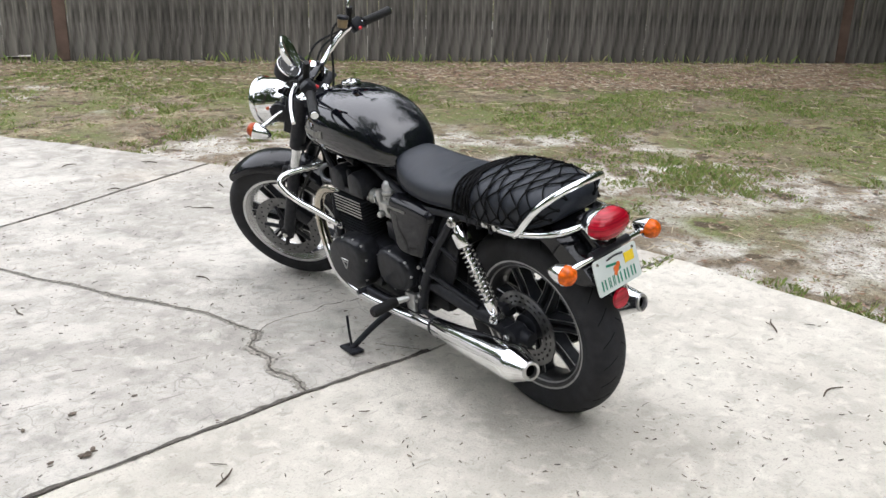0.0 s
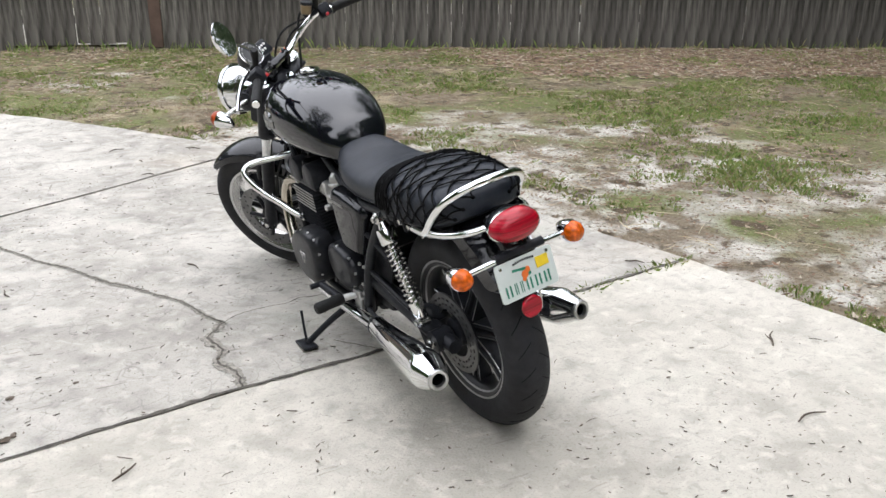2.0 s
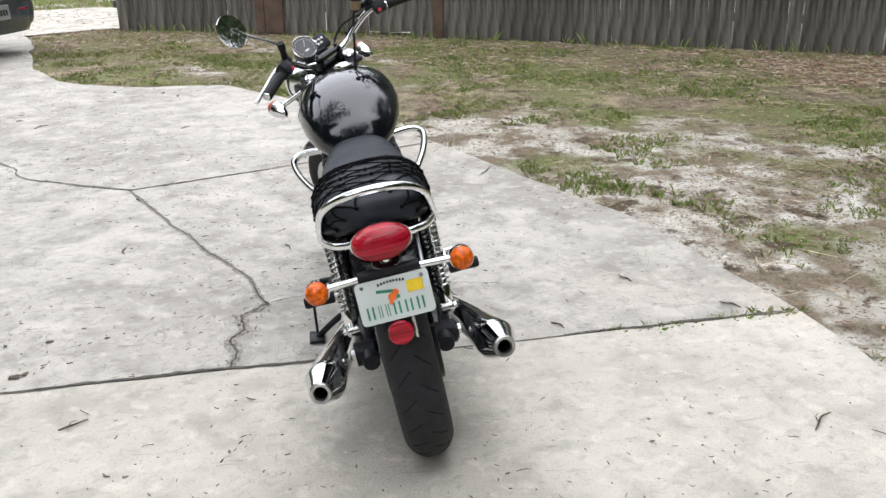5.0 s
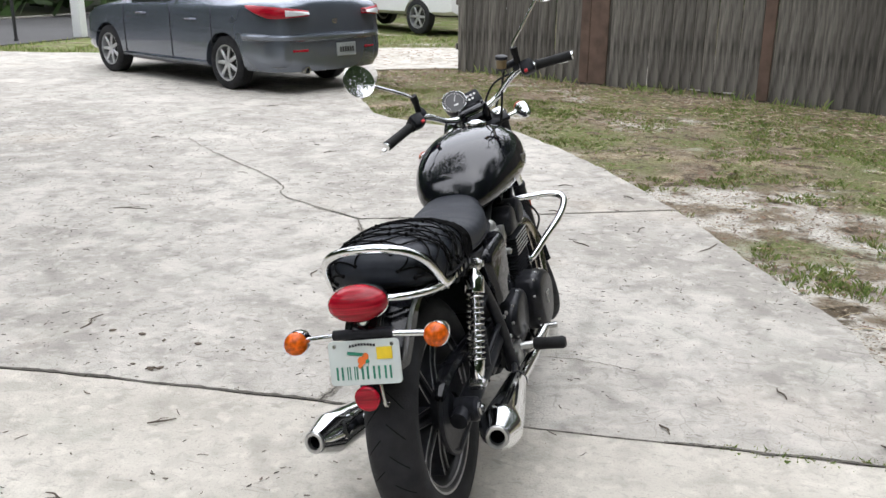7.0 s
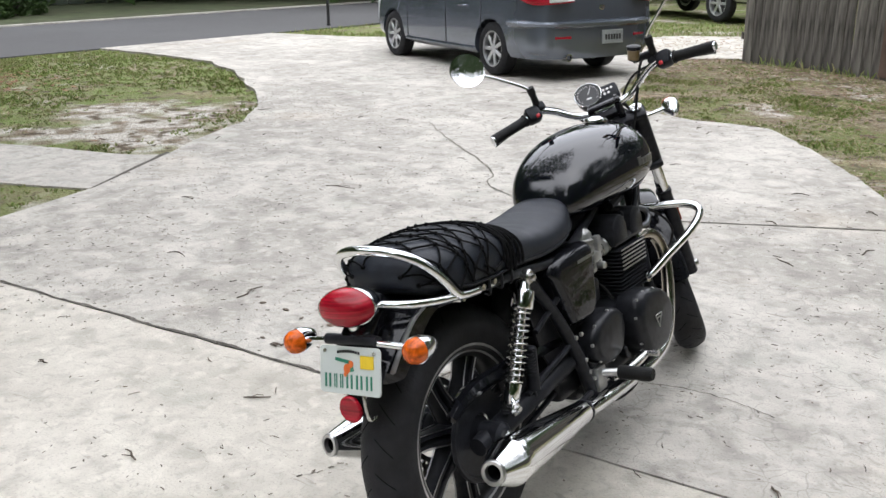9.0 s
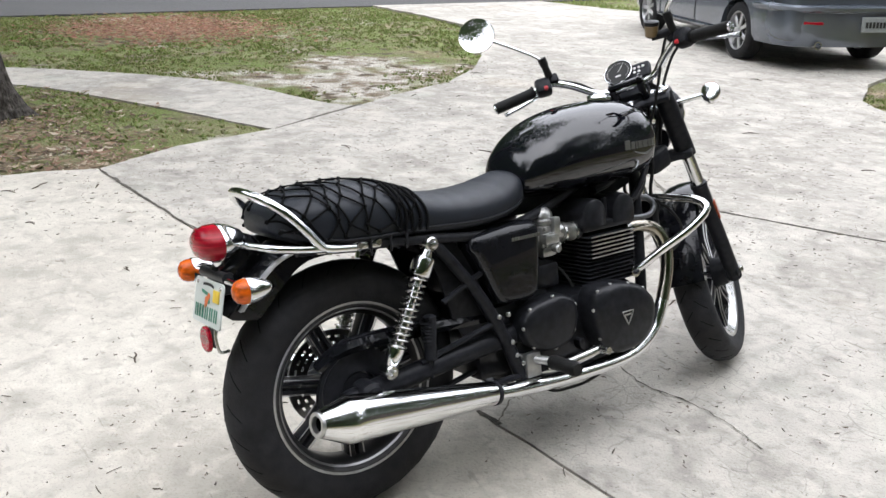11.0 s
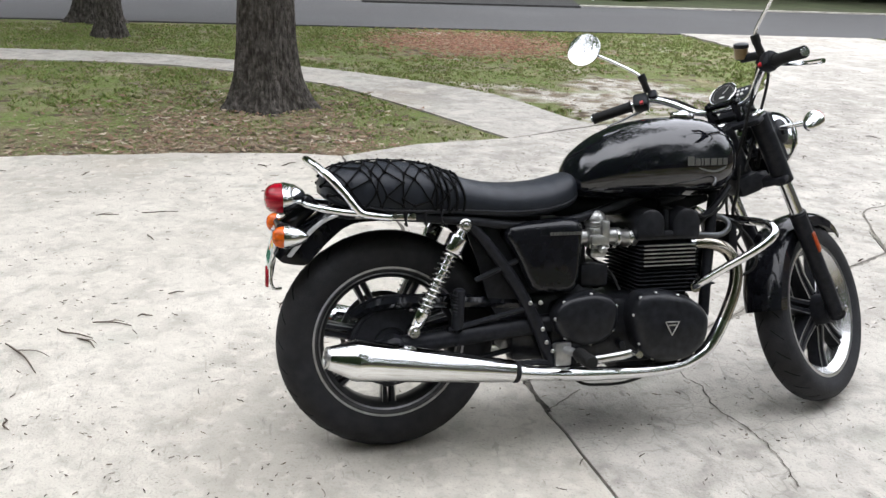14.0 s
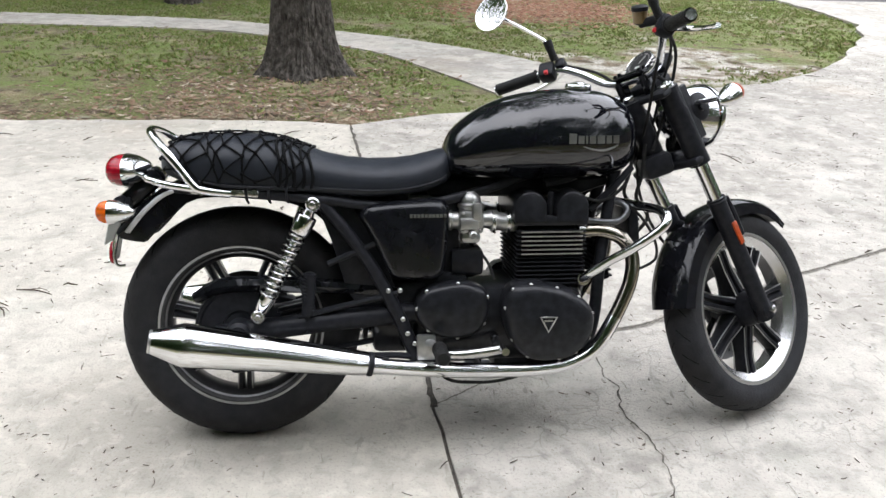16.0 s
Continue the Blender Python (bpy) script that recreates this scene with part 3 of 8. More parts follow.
def ribbon(line, width, seed, z=0.004, mat="crack"):
    """A crack: a finely broken dark strip of uneven width."""
    shift = Vector((seed * 3.1, seed * 1.7, 0))
    path = smooth_path([(x, y, 0) for x, y in line], max(6, int(30 / max(1, len(line) - 1)) + 14))
    bm, rows = bm_new(), []
    for i, p in enumerate(path):
        d = (path[min(i + 1, len(path) - 1)] - path[max(i - 1, 0)]).normalized()
        side = Vector((-d.y, d.x, 0))
        jog = 0.014 * noise.noise(p * 5 + shift) + 0.008 * noise.noise(p * 31 + shift)
        w = width * (0.30 + 0.9 * abs(noise.noise(p * 13 - shift)) + 0.5 * abs(noise.noise(p * 47 + shift))) / 2
        c = p + side * jog + Vector((0, 0, z))
        rows.append((bm.verts.new(c - side * w), bm.verts.new(c + side * w)))
    for (a, b), (c, d) in zip(rows, rows[1:]):
        bm.faces.new((a, b, d, c))
    return part("crack", bm, M[mat], pavement)


SPALL = [(1.568, 2.250), (1.585, 2.36), (1.56, 2.46), (1.60, 2.56), (1.585, 2.66), (1.64, 2.73), (1.68, 2.77)]
LONG_CRACK = [(1.68, 2.77), (1.58, 3.07), (1.42, 3.36), (1.22, 3.75), (1.02, 4.15), (0.86, 4.50)]
ribbon([(-1.4, 2.04), (-0.9, 2.07), (-0.3, 2.115), (0.3, 2.155), (0.9, 2.202), (1.568, 2.244), (2.1, 2.252)], 0.026, 31, mat="dirt")
ribbon([(2.75, 2.30), (3.1, 2.325), (3.66, 2.352)], 0.018, 32)
ribbon([(0.86, 4.50), (1.51, 4.76), (2.66, 5.28)], 0.018, 33, mat="dirt")
ribbon(SPALL, 0.075, 21, 0.003, "worncrack")
ribbon(SPALL, 0.016, 21, 0.005)
ribbon(LONG_CRACK, 0.040, 22, 0.003, "worncrack")
ribbon(LONG_CRACK, 0.0095, 22, 0.005)
ribbon([(0.86, 4.50), (0.20, 4.87), (0.05, 5.15), (-0.22, 5.41), (-0.9, 5.96), (-1.48, 6.49)], 0.026, 23, 0.003, "worncrack")
ribbon([(0.86, 4.50), (0.20, 4.87), (0.05, 5.15), (-0.22, 5.41), (-0.9, 5.96)], 0.006, 23, 0.005)
ribbon([(1.68, 2.77), (1.78, 2.82), (1.876, 2.824), (1.952, 2.811), (2.02, 2.834), (2.136, 2.809), (2.208, 2.812), (2.308, 2.844), (2.434, 2.849), (2.62, 2.82)], 0.0075, 24)
ribbon([(2.085, 2.255), (2.03, 2.335), (1.972, 2.412)], 0.014, 27, mat="worncrack")
ribbon([(2.085, 2.255), (2.03, 2.335), (1.972, 2.412)], 0.006, 27, 0.005)
ribbon([(0.50, 4.66), (0.70, 4.58), (0.86, 4.50)], 0.009, 25)

# road, with a strip of verge and a fence on its far side
ROAD_DIR = Vector((0.098, 1.0, 0)).normalized()
ROAD_SIDE = Vector((-ROAD_DIR.y, ROAD_DIR.x, 0))
ROAD_FROM = Vector((-10.45, 4.3, 0))


def road_strip(name, near, far, z, mat, label, category):
    bm, rows = bm_new(), []
    for i in range(41):
        p = ROAD_FROM + ROAD_DIR * (-100 + 5 * i)
        rows.append([bm.verts.new(p + ROAD_SIDE * s + Vector((0, 0, h))) for s, h in ((near, z - 0.1), (near, z), (far, z), (far, z - 0.1))])
    for a, b in zip(rows, rows[1:]):
        for i in range(3):
            bm.faces.new((a[i], a[i + 1], b[i + 1], b[i]))
    return solo(name, bm, mat, label, category, kind="structure")


road_strip("road", 0.0, 5.95, -0.012, M["asphalt"], "grey asphalt residential road", "road")
road_strip("kerb", 5.95, 6.15, 0.02, M["slab_old"], "pale concrete kerb beyond the road", "kerb")
road_strip("verge", 6.15, 16.0, 0.0, M["farlawn"], "shaded grass verge across the road", "verge")


def along_road(s, off, z=0.0):
    p = ROAD_FROM + ROAD_DIR * s + ROAD_SIDE * off
    return Vector((p.x, p.y, z))


ROAD_YAW = math.degrees(math.atan2(-ROAD_DIR.x, ROAD_DIR.y))
bm = bm_new()
vs = [[bm.verts.new((x, y, z)) for x, y in ((-15.9, 4.3), (-15.5, 9.3), (-33.0, 14.4), (-32.1, 7.5))] for z in (-0.05, 0.03)]
bm.faces.new(vs[1])
for i in range(4):
    bm.faces.new((vs[0][i], vs[0][(i + 1) % 4], vs[1][(i + 1) % 4], vs[1][i]))
solo("far_driveway", bm, M["fardrive"], "grey driveway across the road", "driveway", kind="structure")


# ---- fence ----
FENCE = [Vector((-0.72, 12.55, 0)), Vector((4.6, 10.05, 0)), Vector((14.4, 4.15, 0))]


def picket_mesh(h, w, seed):
    rnd = random.Random(seed)
    bm = bm_new()
    c = w * 0.22
    out = [(-w / 2, 0), (w / 2, 0), (w / 2 - rnd.uniform(0, .004), h - c), (w / 2 - c, h), (-w / 2 + c, h), (-w / 2, h - c)]
    slab_form(bm, out, 0.017, Matrix(((1, 0, 0, 0), (0, 0, -1, 0), (0, 1, 0, 0), (0, 0, 0, 1))), 0.003, 1)
    return finish("picket", bm, M["fence"])


pickets = [picket_mesh(1.80 + 0.02 * i, (0.142, 0.128, 0.145, 0.136, 0.147)[i], i) for i in range(5)]
prnd = random.Random(7)
posts_left = []
for a, b in zip(FENCE, FENCE[1:]):
    d = (b - a)
    length = d.length
    d.normalize()
    yaw = math.degrees(math.atan2(d.y, d.x))
    fence = thing("fence", Matrix.Translation(a) @ pose(0, 0, 0, 0, 0, yaw), "weathered grey wooden picket privacy fence with rusty-brown posts", "fence", "garden fence", "structure")
    s, i = (0.10 if a == FENCE[0] else 0.0), 0
    while s < length - 0.05:
        ob = new("picket", pickets[i % 5])
        ob.parent = fence
        ob.matrix_basis = pose(s + 0.07, prnd.uniform(-0.012, 0.004), -0.01 + prnd.uniform(-0.03, 0.02) + (0.060 if a == FENCE[0] and 2.9 < s < 4.2 else 0.0), prnd.uniform(-0.7, 0.7), prnd.uniform(-0.6, 0.6), prnd.uniform(-3, 3))
        s += 0.143 + (prnd.uniform(0.002, 0.007) if prnd.random() < 0.07 else prnd.uniform(-0.012, 0.000))
        i += 1
    for h in (0.32, 0.95, 1.55):
        bm = bm_new()
        block(bm, (length, 0.04, 0.09), pose(length / 2, 0.045, h), 0.004, 1)
        part("rail", bm, M["fence"], fence)
    s = 1.0
    while s < length:
        bm = bm_new()
        block(bm, (0.10, 0.10, 1.95), pose(s, 0.115, 0.955), 0.006, 1)
        part("post", bm, M["fence"], fence)
        s += 2.42
    for s in ((2.24, 2.38, 2.51, 4.64) if a == FENCE[0] else (8.32,)):
        bm = bm_new()
        block(bm, (0.135, 0.02, 1.84), pose(s, -0.030, 0.92), 0.004, 1)
        part("stained_board", bm, M["post"], fence, "reddish-brown stained board")


# ---- trees ----
def tree(x, y, r, height, seed, spread=0.75, lean=0.0, far=3.8):
    rnd = random.Random(seed)
    t = thing("tree", pose(x, y, -0.05), "mature oak with dark furrowed bark and flared roots on the lawn", "tree", "lawn trees")
    bm, rings, seg = bm_new(), [], 132
    levels = [0, 0.04, 0.08, 0.12, 0.17] + [0.22 + 0.075 * i for i in range(30)] + [2.6, 3.2, 3.9]
    phase = [rnd.uniform(0, 6.28) for _ in range(4)]
    for h in levels:
        flare = 1 + 0.62 * math.exp(-h / 0.20) + 0.16 * math.exp(-h / 0.9)
        ring = []
        for q in range(seg):
            a = 2 * math.pi * q / seg
            root = 1 + 0.16 * math.exp(-h / 0.22) * (math.sin(5 * a + phase[0]) + 0.5 * math.sin(3 * a + phase[1]))
            rough = 1 + 0.035 * noise.noise(Vector((math.cos(a) * 6, math.sin(a) * 6, h * 1.3 + seed))) - 0.15 * max(0.0, 0.42 - abs(noise.noise(Vector((math.cos(a) * 12, math.sin(a) * 12, h * 3.2 + seed * 3)))) * 2.4) - 0.06 * abs(noise.noise(Vector((math.cos(a) * 19, math.sin(a) * 19, h * 4.0 + seed))))
            rr = r * flare * root * rough * (1 - 0.045 * h)
            ring.append(Vector((rr * math.cos(a) + lean * h, rr * math.sin(a), h)))
        rings.append(ring)
    skin(bm, rings)
    top = Vector((lean * 3.9, 0, 3.8))
    tips = []
    for i in range(6):
        a = 2 * math.pi * i / 6 + rnd.uniform(-0.4, 0.4)
        reach = rnd.uniform(0.5, 1.0) * far
        mid = top + Vector((math.cos(a) * reach * 0.45, math.sin(a) * reach * 0.45, rnd.uniform(0.9, 1.6)))
        tip = top + Vector((math.cos(a) * reach, math.sin(a) * reach, rnd.uniform(1.6, height - 3.8)))
        tube(bm, [top - Vector((0, 0, 0.4)), mid, tip], [r * 0.5, r * 0.28, 0.03], 8, 5)
        tips += [tip, (tip + mid) / 2, mid]
    part("trunk", bm, M["bark"], t)
    verts, faces = [], []
    for c in tips:
        for _ in range(340):
            v = Vector((rnd.gauss(0, 1), rnd.gauss(0, 1), rnd.gauss(0, 0.7))) * spread
            p = c + v
            u = Vector((rnd.uniform(-1, 1), rnd.uniform(-1, 1), rnd.uniform(-0.5, 0.5))).normalized() * rnd.uniform(0.08, 0.17)
            w = u.orthogonal().normalized() * u.length * 0.55
            i = len(verts)
            verts += [p - u, p - w * 0.8, p + u, p + w]
            faces.append((i, i + 1, i + 2, i + 3))
    me = bpy.data.meshes.new("crown")
    me.from_pydata(verts, [], faces)
    me.materials.append(M["leaf"])
    ob = new("crown", me)
    ob.parent = t
    return t


tree(-3.47, 1.65, 0.235, 10.0, 3, 0.7, far=5.2)
tree(-8.75, -0.20, 0.15, 7.0, 5, lean=-0.02)
tree(-10.85, -0.62, 0.27, 8.0, 8)
tree(-9.85, -2.65, 0.19, 7.5, 9)
# oaks added out of view, for tree silhouettes in the tank's reflections
tree(1.2, -8.2, 0.26, 11.5, 11, 1.0)
tree(8.6, -4.6, 0.24, 9.0, 13, 0.9)
tree(11.6, 1.8, 0.26, 15.0, 17, 1.1, far=4.5)


# ---- motorcycle: x right, y ahead, z up from the rear tyre's foot; it leans on its side stand ----
BIKE = pose(2.184, 1.735, 0, 0, -11.0, 0)
bike = thing("motorcycle", BIKE, "black roadster motorcycle with chrome exhausts leaning on its side stand", "motorcycle")
STEER, RAKE = 33.0, radians(27)
HEAD = Vector((0, 1.045, 0.93))
UPAX = Vector((0, -math.sin(RAKE), math.cos(RAKE)))
AHEAD = Vector((0, math.cos(RAKE), math.sin(RAKE)))
S = Matrix.Translation(HEAD) @ Matrix.Rotation(radians(STEER), 4, UPAX) @ Matrix.Translation(-HEAD)
FORK = Matrix.Translation(HEAD) @ Matrix.Rotation(radians(STEER), 4, UPAX) @ Matrix.Rotation(radians(0.6), 4, AHEAD) @ Matrix.Translation(-HEAD)
REAR = Vector((0, -0.015, 0.318))
FRONT = HEAD - UPAX * 0.728 + AHEAD * 0.072
SIDE = Matrix.Rotation(math.pi / 2, 4, "Y")


def st(left, ahead, up):
    """A point of the steered parts, before the turn: left and ahead of the steering axis, up along it."""
    return HEAD + Vector((-left, 0, 0)) + AHEAD * ahead + UPAX * up


def turned(x, y, z):
    """The point, before the turn, that the steering brings to x, y, z."""
    return S.inverted() @ Vector((x, y, z))


def mirrored(pts):
    return [(-p[0], p[1], p[2]) for p in pts]


def road_wheel(m, r, rim, w, spokes, lip, face, turn0):
    """A cast wheel: tyre, rim with bright lip, paired spokes, hub."""
    bm = bm_new()
    half, prof = w / 2, []
    for i in range(15):
        u = -1 + 2 * i / 14
        a = u * 1.32
        prof.append((half * math.sin(a) / math.sin(1.32) * 0.97, r - (r - rim - 0.028) * (1 - math.cos(a)) / (1 - math.cos(1.32)) * 0.72))
    prof = [(-half * 0.72, rim - 0.006), (-half * 0.93, rim + 0.018)] + prof + [(half * 0.93, rim + 0.018), (half * 0.72, rim - 0.006)]
    lathe(bm, prof, SIDE, 96, loop=True)
    tyre = part("tyre", bm, M["rubber"], wheel_parent, "black road tyre with worn tread", m)
    # tread grooves, thin dark cuts laid in slanting pairs
    bm = bm_new()
    for i in range(26):
        for sgn in (-1, 1):
            a0 = 2 * math.pi * (i + (0.5 if sgn > 0 else 0)) / 26
            pts = []
            for q in range(6):
                u = sgn * (0.10 + 0.48 * q / 5)
                a = a0 + 0.13 * q / 5
                h = half * math.sin(u * 1.32) / math.sin(1.32) * 0.97
                rr = r - (r - rim - 0.028) * (1 - math.cos(u * 1.32)) / (1 - math.cos(1.32)) * 0.72 - 0.0006
                pts.append(Vector((h, rr * math.cos(a), rr * math.sin(a))))
            tube(bm, pts, 0.0016, 4, 1)
    tagged(part("tread_groove", bm, M["cord"], tyre), kind="stuff")
    bm = bm_new()
    rw = half * 0.74
    lathe(bm, [(-rw, rim - 0.012), (-rw, rim + 0.004), (-rw + 0.006, rim + 0.006), (-rw + 0.012, rim - 0.006), (-rw * 0.4, rim - 0.024), (rw * 0.4, rim - 0.024), (rw - 0.012, rim - 0.006), (rw - 0.006, rim + 0.006), (rw, rim + 0.004), (rw, rim - 0.012), (rw - 0.012, rim - 0.026), (rw * 0.5, rim - 0.036), (-rw * 0.5, rim - 0.036), (-rw + 0.012, rim - 0.026)], SIDE, 72, loop=True)
    part("rim", bm, lip, tyre, "cast rim with a machined lip")
    for sgn in (-1, 1):
        bm = bm_new()
        inner = 0.010 if lip is M["brightrim"] else 0.0075
        lathe(bm, [(sgn * (rw + 0.0005), rim - inner), (sgn * (rw + 0.0015), rim - 0.006), (sgn * (rw + 0.0015), rim + 0.002), (sgn * (rw - 0.001), rim + 0.0065), (sgn * (rw - 0.004), rim - 0.004)], SIDE, 72, loop=True)
        part("rim_lip", bm, M["lip"] if lip is M["brightrim"] else M["dulllip"], tyre)
        if lip is not M["brightrim"]:
            bm = bm_new()
            lathe(bm, [(sgn * (rw - 0.007), rim - 0.0175), (sgn * (rw - 0.0055), rim - 0.0200), (sgn * (rw - 0.0095), rim - 0.0240), (sgn * (rw - 0.011), rim - 0.0215)], SIDE, 72, loop=True)
            part("inner_line", bm, M["dulllip"], tyre)
    bm = bm_new()
    lathe(bm, [(-0.075, 0.028), (-0.07, 0.045), (-0.03, 0.052), (0.03, 0.052), (0.07, 0.045), (0.075, 0.028)], SIDE, 28)
    part("hub", bm, face, tyre)
    for i in range(spokes):
        bm = bm_new()
        for s in (-1, 1):
            rings = []
            for rr, wd, th in ((0.046, 0.0095, 0.028), (0.09, 0.008, 0.024), (rim - 0.09, 0.0065, 0.020), (rim - 0.03, 0.009, 0.024)):
                off = s * (0.013 - 0.003 * (rr / rim))
                rings.append([Vector((t * th, off + d * wd, rr)) for t, d in ((-1, -0.55), (-0.7, -1), (0.7, -1), (1, -0.55), (1, 0.55), (0.7, 1), (-0.7, 1), (-1, 0.55))])
            skin(bm, rings)
        part("spoke", bm, face, tyre, m=Matrix.Rotation(turn0 + 2 * math.pi * i / spokes, 4, "X"))
        for sx in (-1, 1):
            for s in (-1, 1):
                bm = bm_new()
                tube(bm, [(sx * th, s * (0.013 + wd * 0.85), rr) for rr, wd, th in ((0.055, 0.0095, 0.0275), (0.09, 0.008, 0.0242), (rim - 0.09, 0.0065, 0.0202), (rim - 0.034, 0.008, 0.0235))], 0.0016 if lip is M["brightrim"] else 0.0014, 5, 2)
                part("spoke_edge", bm, M["lip"] if lip is M["brightrim"] else M["dulllip"], tyre, m=Matrix.Rotation(turn0 + 2 * math.pi * i / spokes, 4, "X"))
    return tyre


wheel_parent = bike
rear_wheel = road_wheel(Matrix.Translation(REAR), 0.320, 0.222, 0.138, 7, M["rimgrey"], M["satin"], math.pi)
front_wheel = road_wheel(FORK @ Matrix.Translation(FRONT), 0.300, 0.224, 0.112, 7, M["brightrim"], M["satin"], math.pi)


def drilled(parent, x, r_out, r_in, rows, holes, mat, name, label=""):
    """A steel ring with open rows of holes: thin rings joined by bridges."""
    bm = bm_new()
    gap = 0.0068
    edges = [r_in] + [e for r in rows for e in (r - gap / 2, r + gap / 2)] + [r_out]
    for a, b in zip(edges[0::2], edges[1::2]):
        lathe(bm, [(-0.0025, a), (-0.0025, b), (0.0025, b), (0.0025, a)], Matrix.Translation((x, 0, 0)) @ SIDE, 60, loop=True)
    for j, r in enumerate(rows):
        for i in range(holes):
            wide = 2 * math.pi * r / holes * 0.5
            block(bm, (0.0048, wide, gap + 0.003), Matrix.Rotation(2 * math.pi * (i + 0.5 * j) / holes, 4, "X") @ Matrix.Translation((x, 0, r)))
    return part(name, bm, mat, parent, label)


def disc(parent, x, r_out, r_in, m, holes, name="brake_disc"):
    bm = bm_new()
    lathe(bm, [(-0.0025, r_in), (-0.0025, r_out), (0.0025, r_out), (0.0025, r_in)], Matrix.Translation((x, 0, 0)) @ SIDE, 60, loop=True)
    ob = part(name, bm, M["discsteel"], parent, m=m)
    bm = bm_new()
    for i in range(holes):
        a = 2 * math.pi * i / holes
        rr = r_in + (r_out - r_in) * (0.3 + 0.22 * (i % 3))
        lathe(bm, [(-0.0032, 0.0045), (0.0032, 0.0045)], Matrix.Translation((x, rr * math.cos(a), rr * math.sin(a))) @ SIDE, 8)
    tagged(part("drill_hole", bm, M["satin"], ob), kind="stuff")
    bm = bm_new()
    for i in range(5):
        a = 2 * math.pi * i / 5
        tube(bm, [(x, 0.04 * math.cos(a), 0.04 * math.sin(a)), (x, (r_in + 0.01) * math.cos(a + 0.15), (r_in + 0.01) * math.sin(a + 0.15))], 0.009, 8)
    parts("carrier", bm, M["satin"], ob)
    return ob


disc(front_wheel, -0.068, 0.150, 0.100, Matrix(), 36)
drilled(rear_wheel, -0.072, 0.128, 0.076, (0.092, 0.110), 26, M["discsteel"], "brake_disc", "drilled steel brake disc")
# sprocket and chain
bm = bm_new()
teeth = 42
ring_o = [(0.110 + (0.004 if q % 4 in (1, 2) else -0.003)) for q in range(teeth * 4)]
for x in (0.074,):
    a = [[Vector((x + t, rr * math.cos(2 * math.pi * q / (teeth * 4)), rr * math.sin(2 * math.pi * q / (teeth * 4)))) for q, rr in enumerate(ring_o)] for t in (-0.003, 0.003)]
    b = [[Vector((x + t, 0.05 * math.cos(2 * math.pi * q / (teeth * 4)), 0.05 * math.sin(2 * math.pi * q / (teeth * 4)))) for q in range(teeth * 4)] for t in (0.003, -0.003)]
    skin(bm, a + b, loop=True)
part("sprocket", bm, M["satin"], rear_wheel, "toothed steel sprocket")
bm = bm_new()
path = [(0.076, 0.112 * math.sin(a), 0.112 * math.cos(a)) for a in [-0.1 - math.pi * i / 9 for i in range(10)]]
path = [(x, y + REAR.y, z + REAR.z) for x, y, z in path] + [(0.078, 0.25, 0.262), (0.08, 0.47, 0.305), (0.08, 0.52, 0.345), (0.08, 0.47, 0.392), (0.078, 0.22, 0.420)]
tube(bm, path, 0.0085, 6, 4, closed=True)
part("chain", bm, M["satin"], bike)
bm = bm_new()
for zz, y0, y1 in ((0.435, -0.05, 0.40),):
    tube(bm, [(0.085, -0.13, 0.405), (0.088, -0.05, 0.440), (0.088, 0.12, 0.438), (0.088, 0.40, 0.418)], [0.014, 0.022, 0.022, 0.018], 8, 6)
part("chain_guard", bm, M["gloss"], bike)

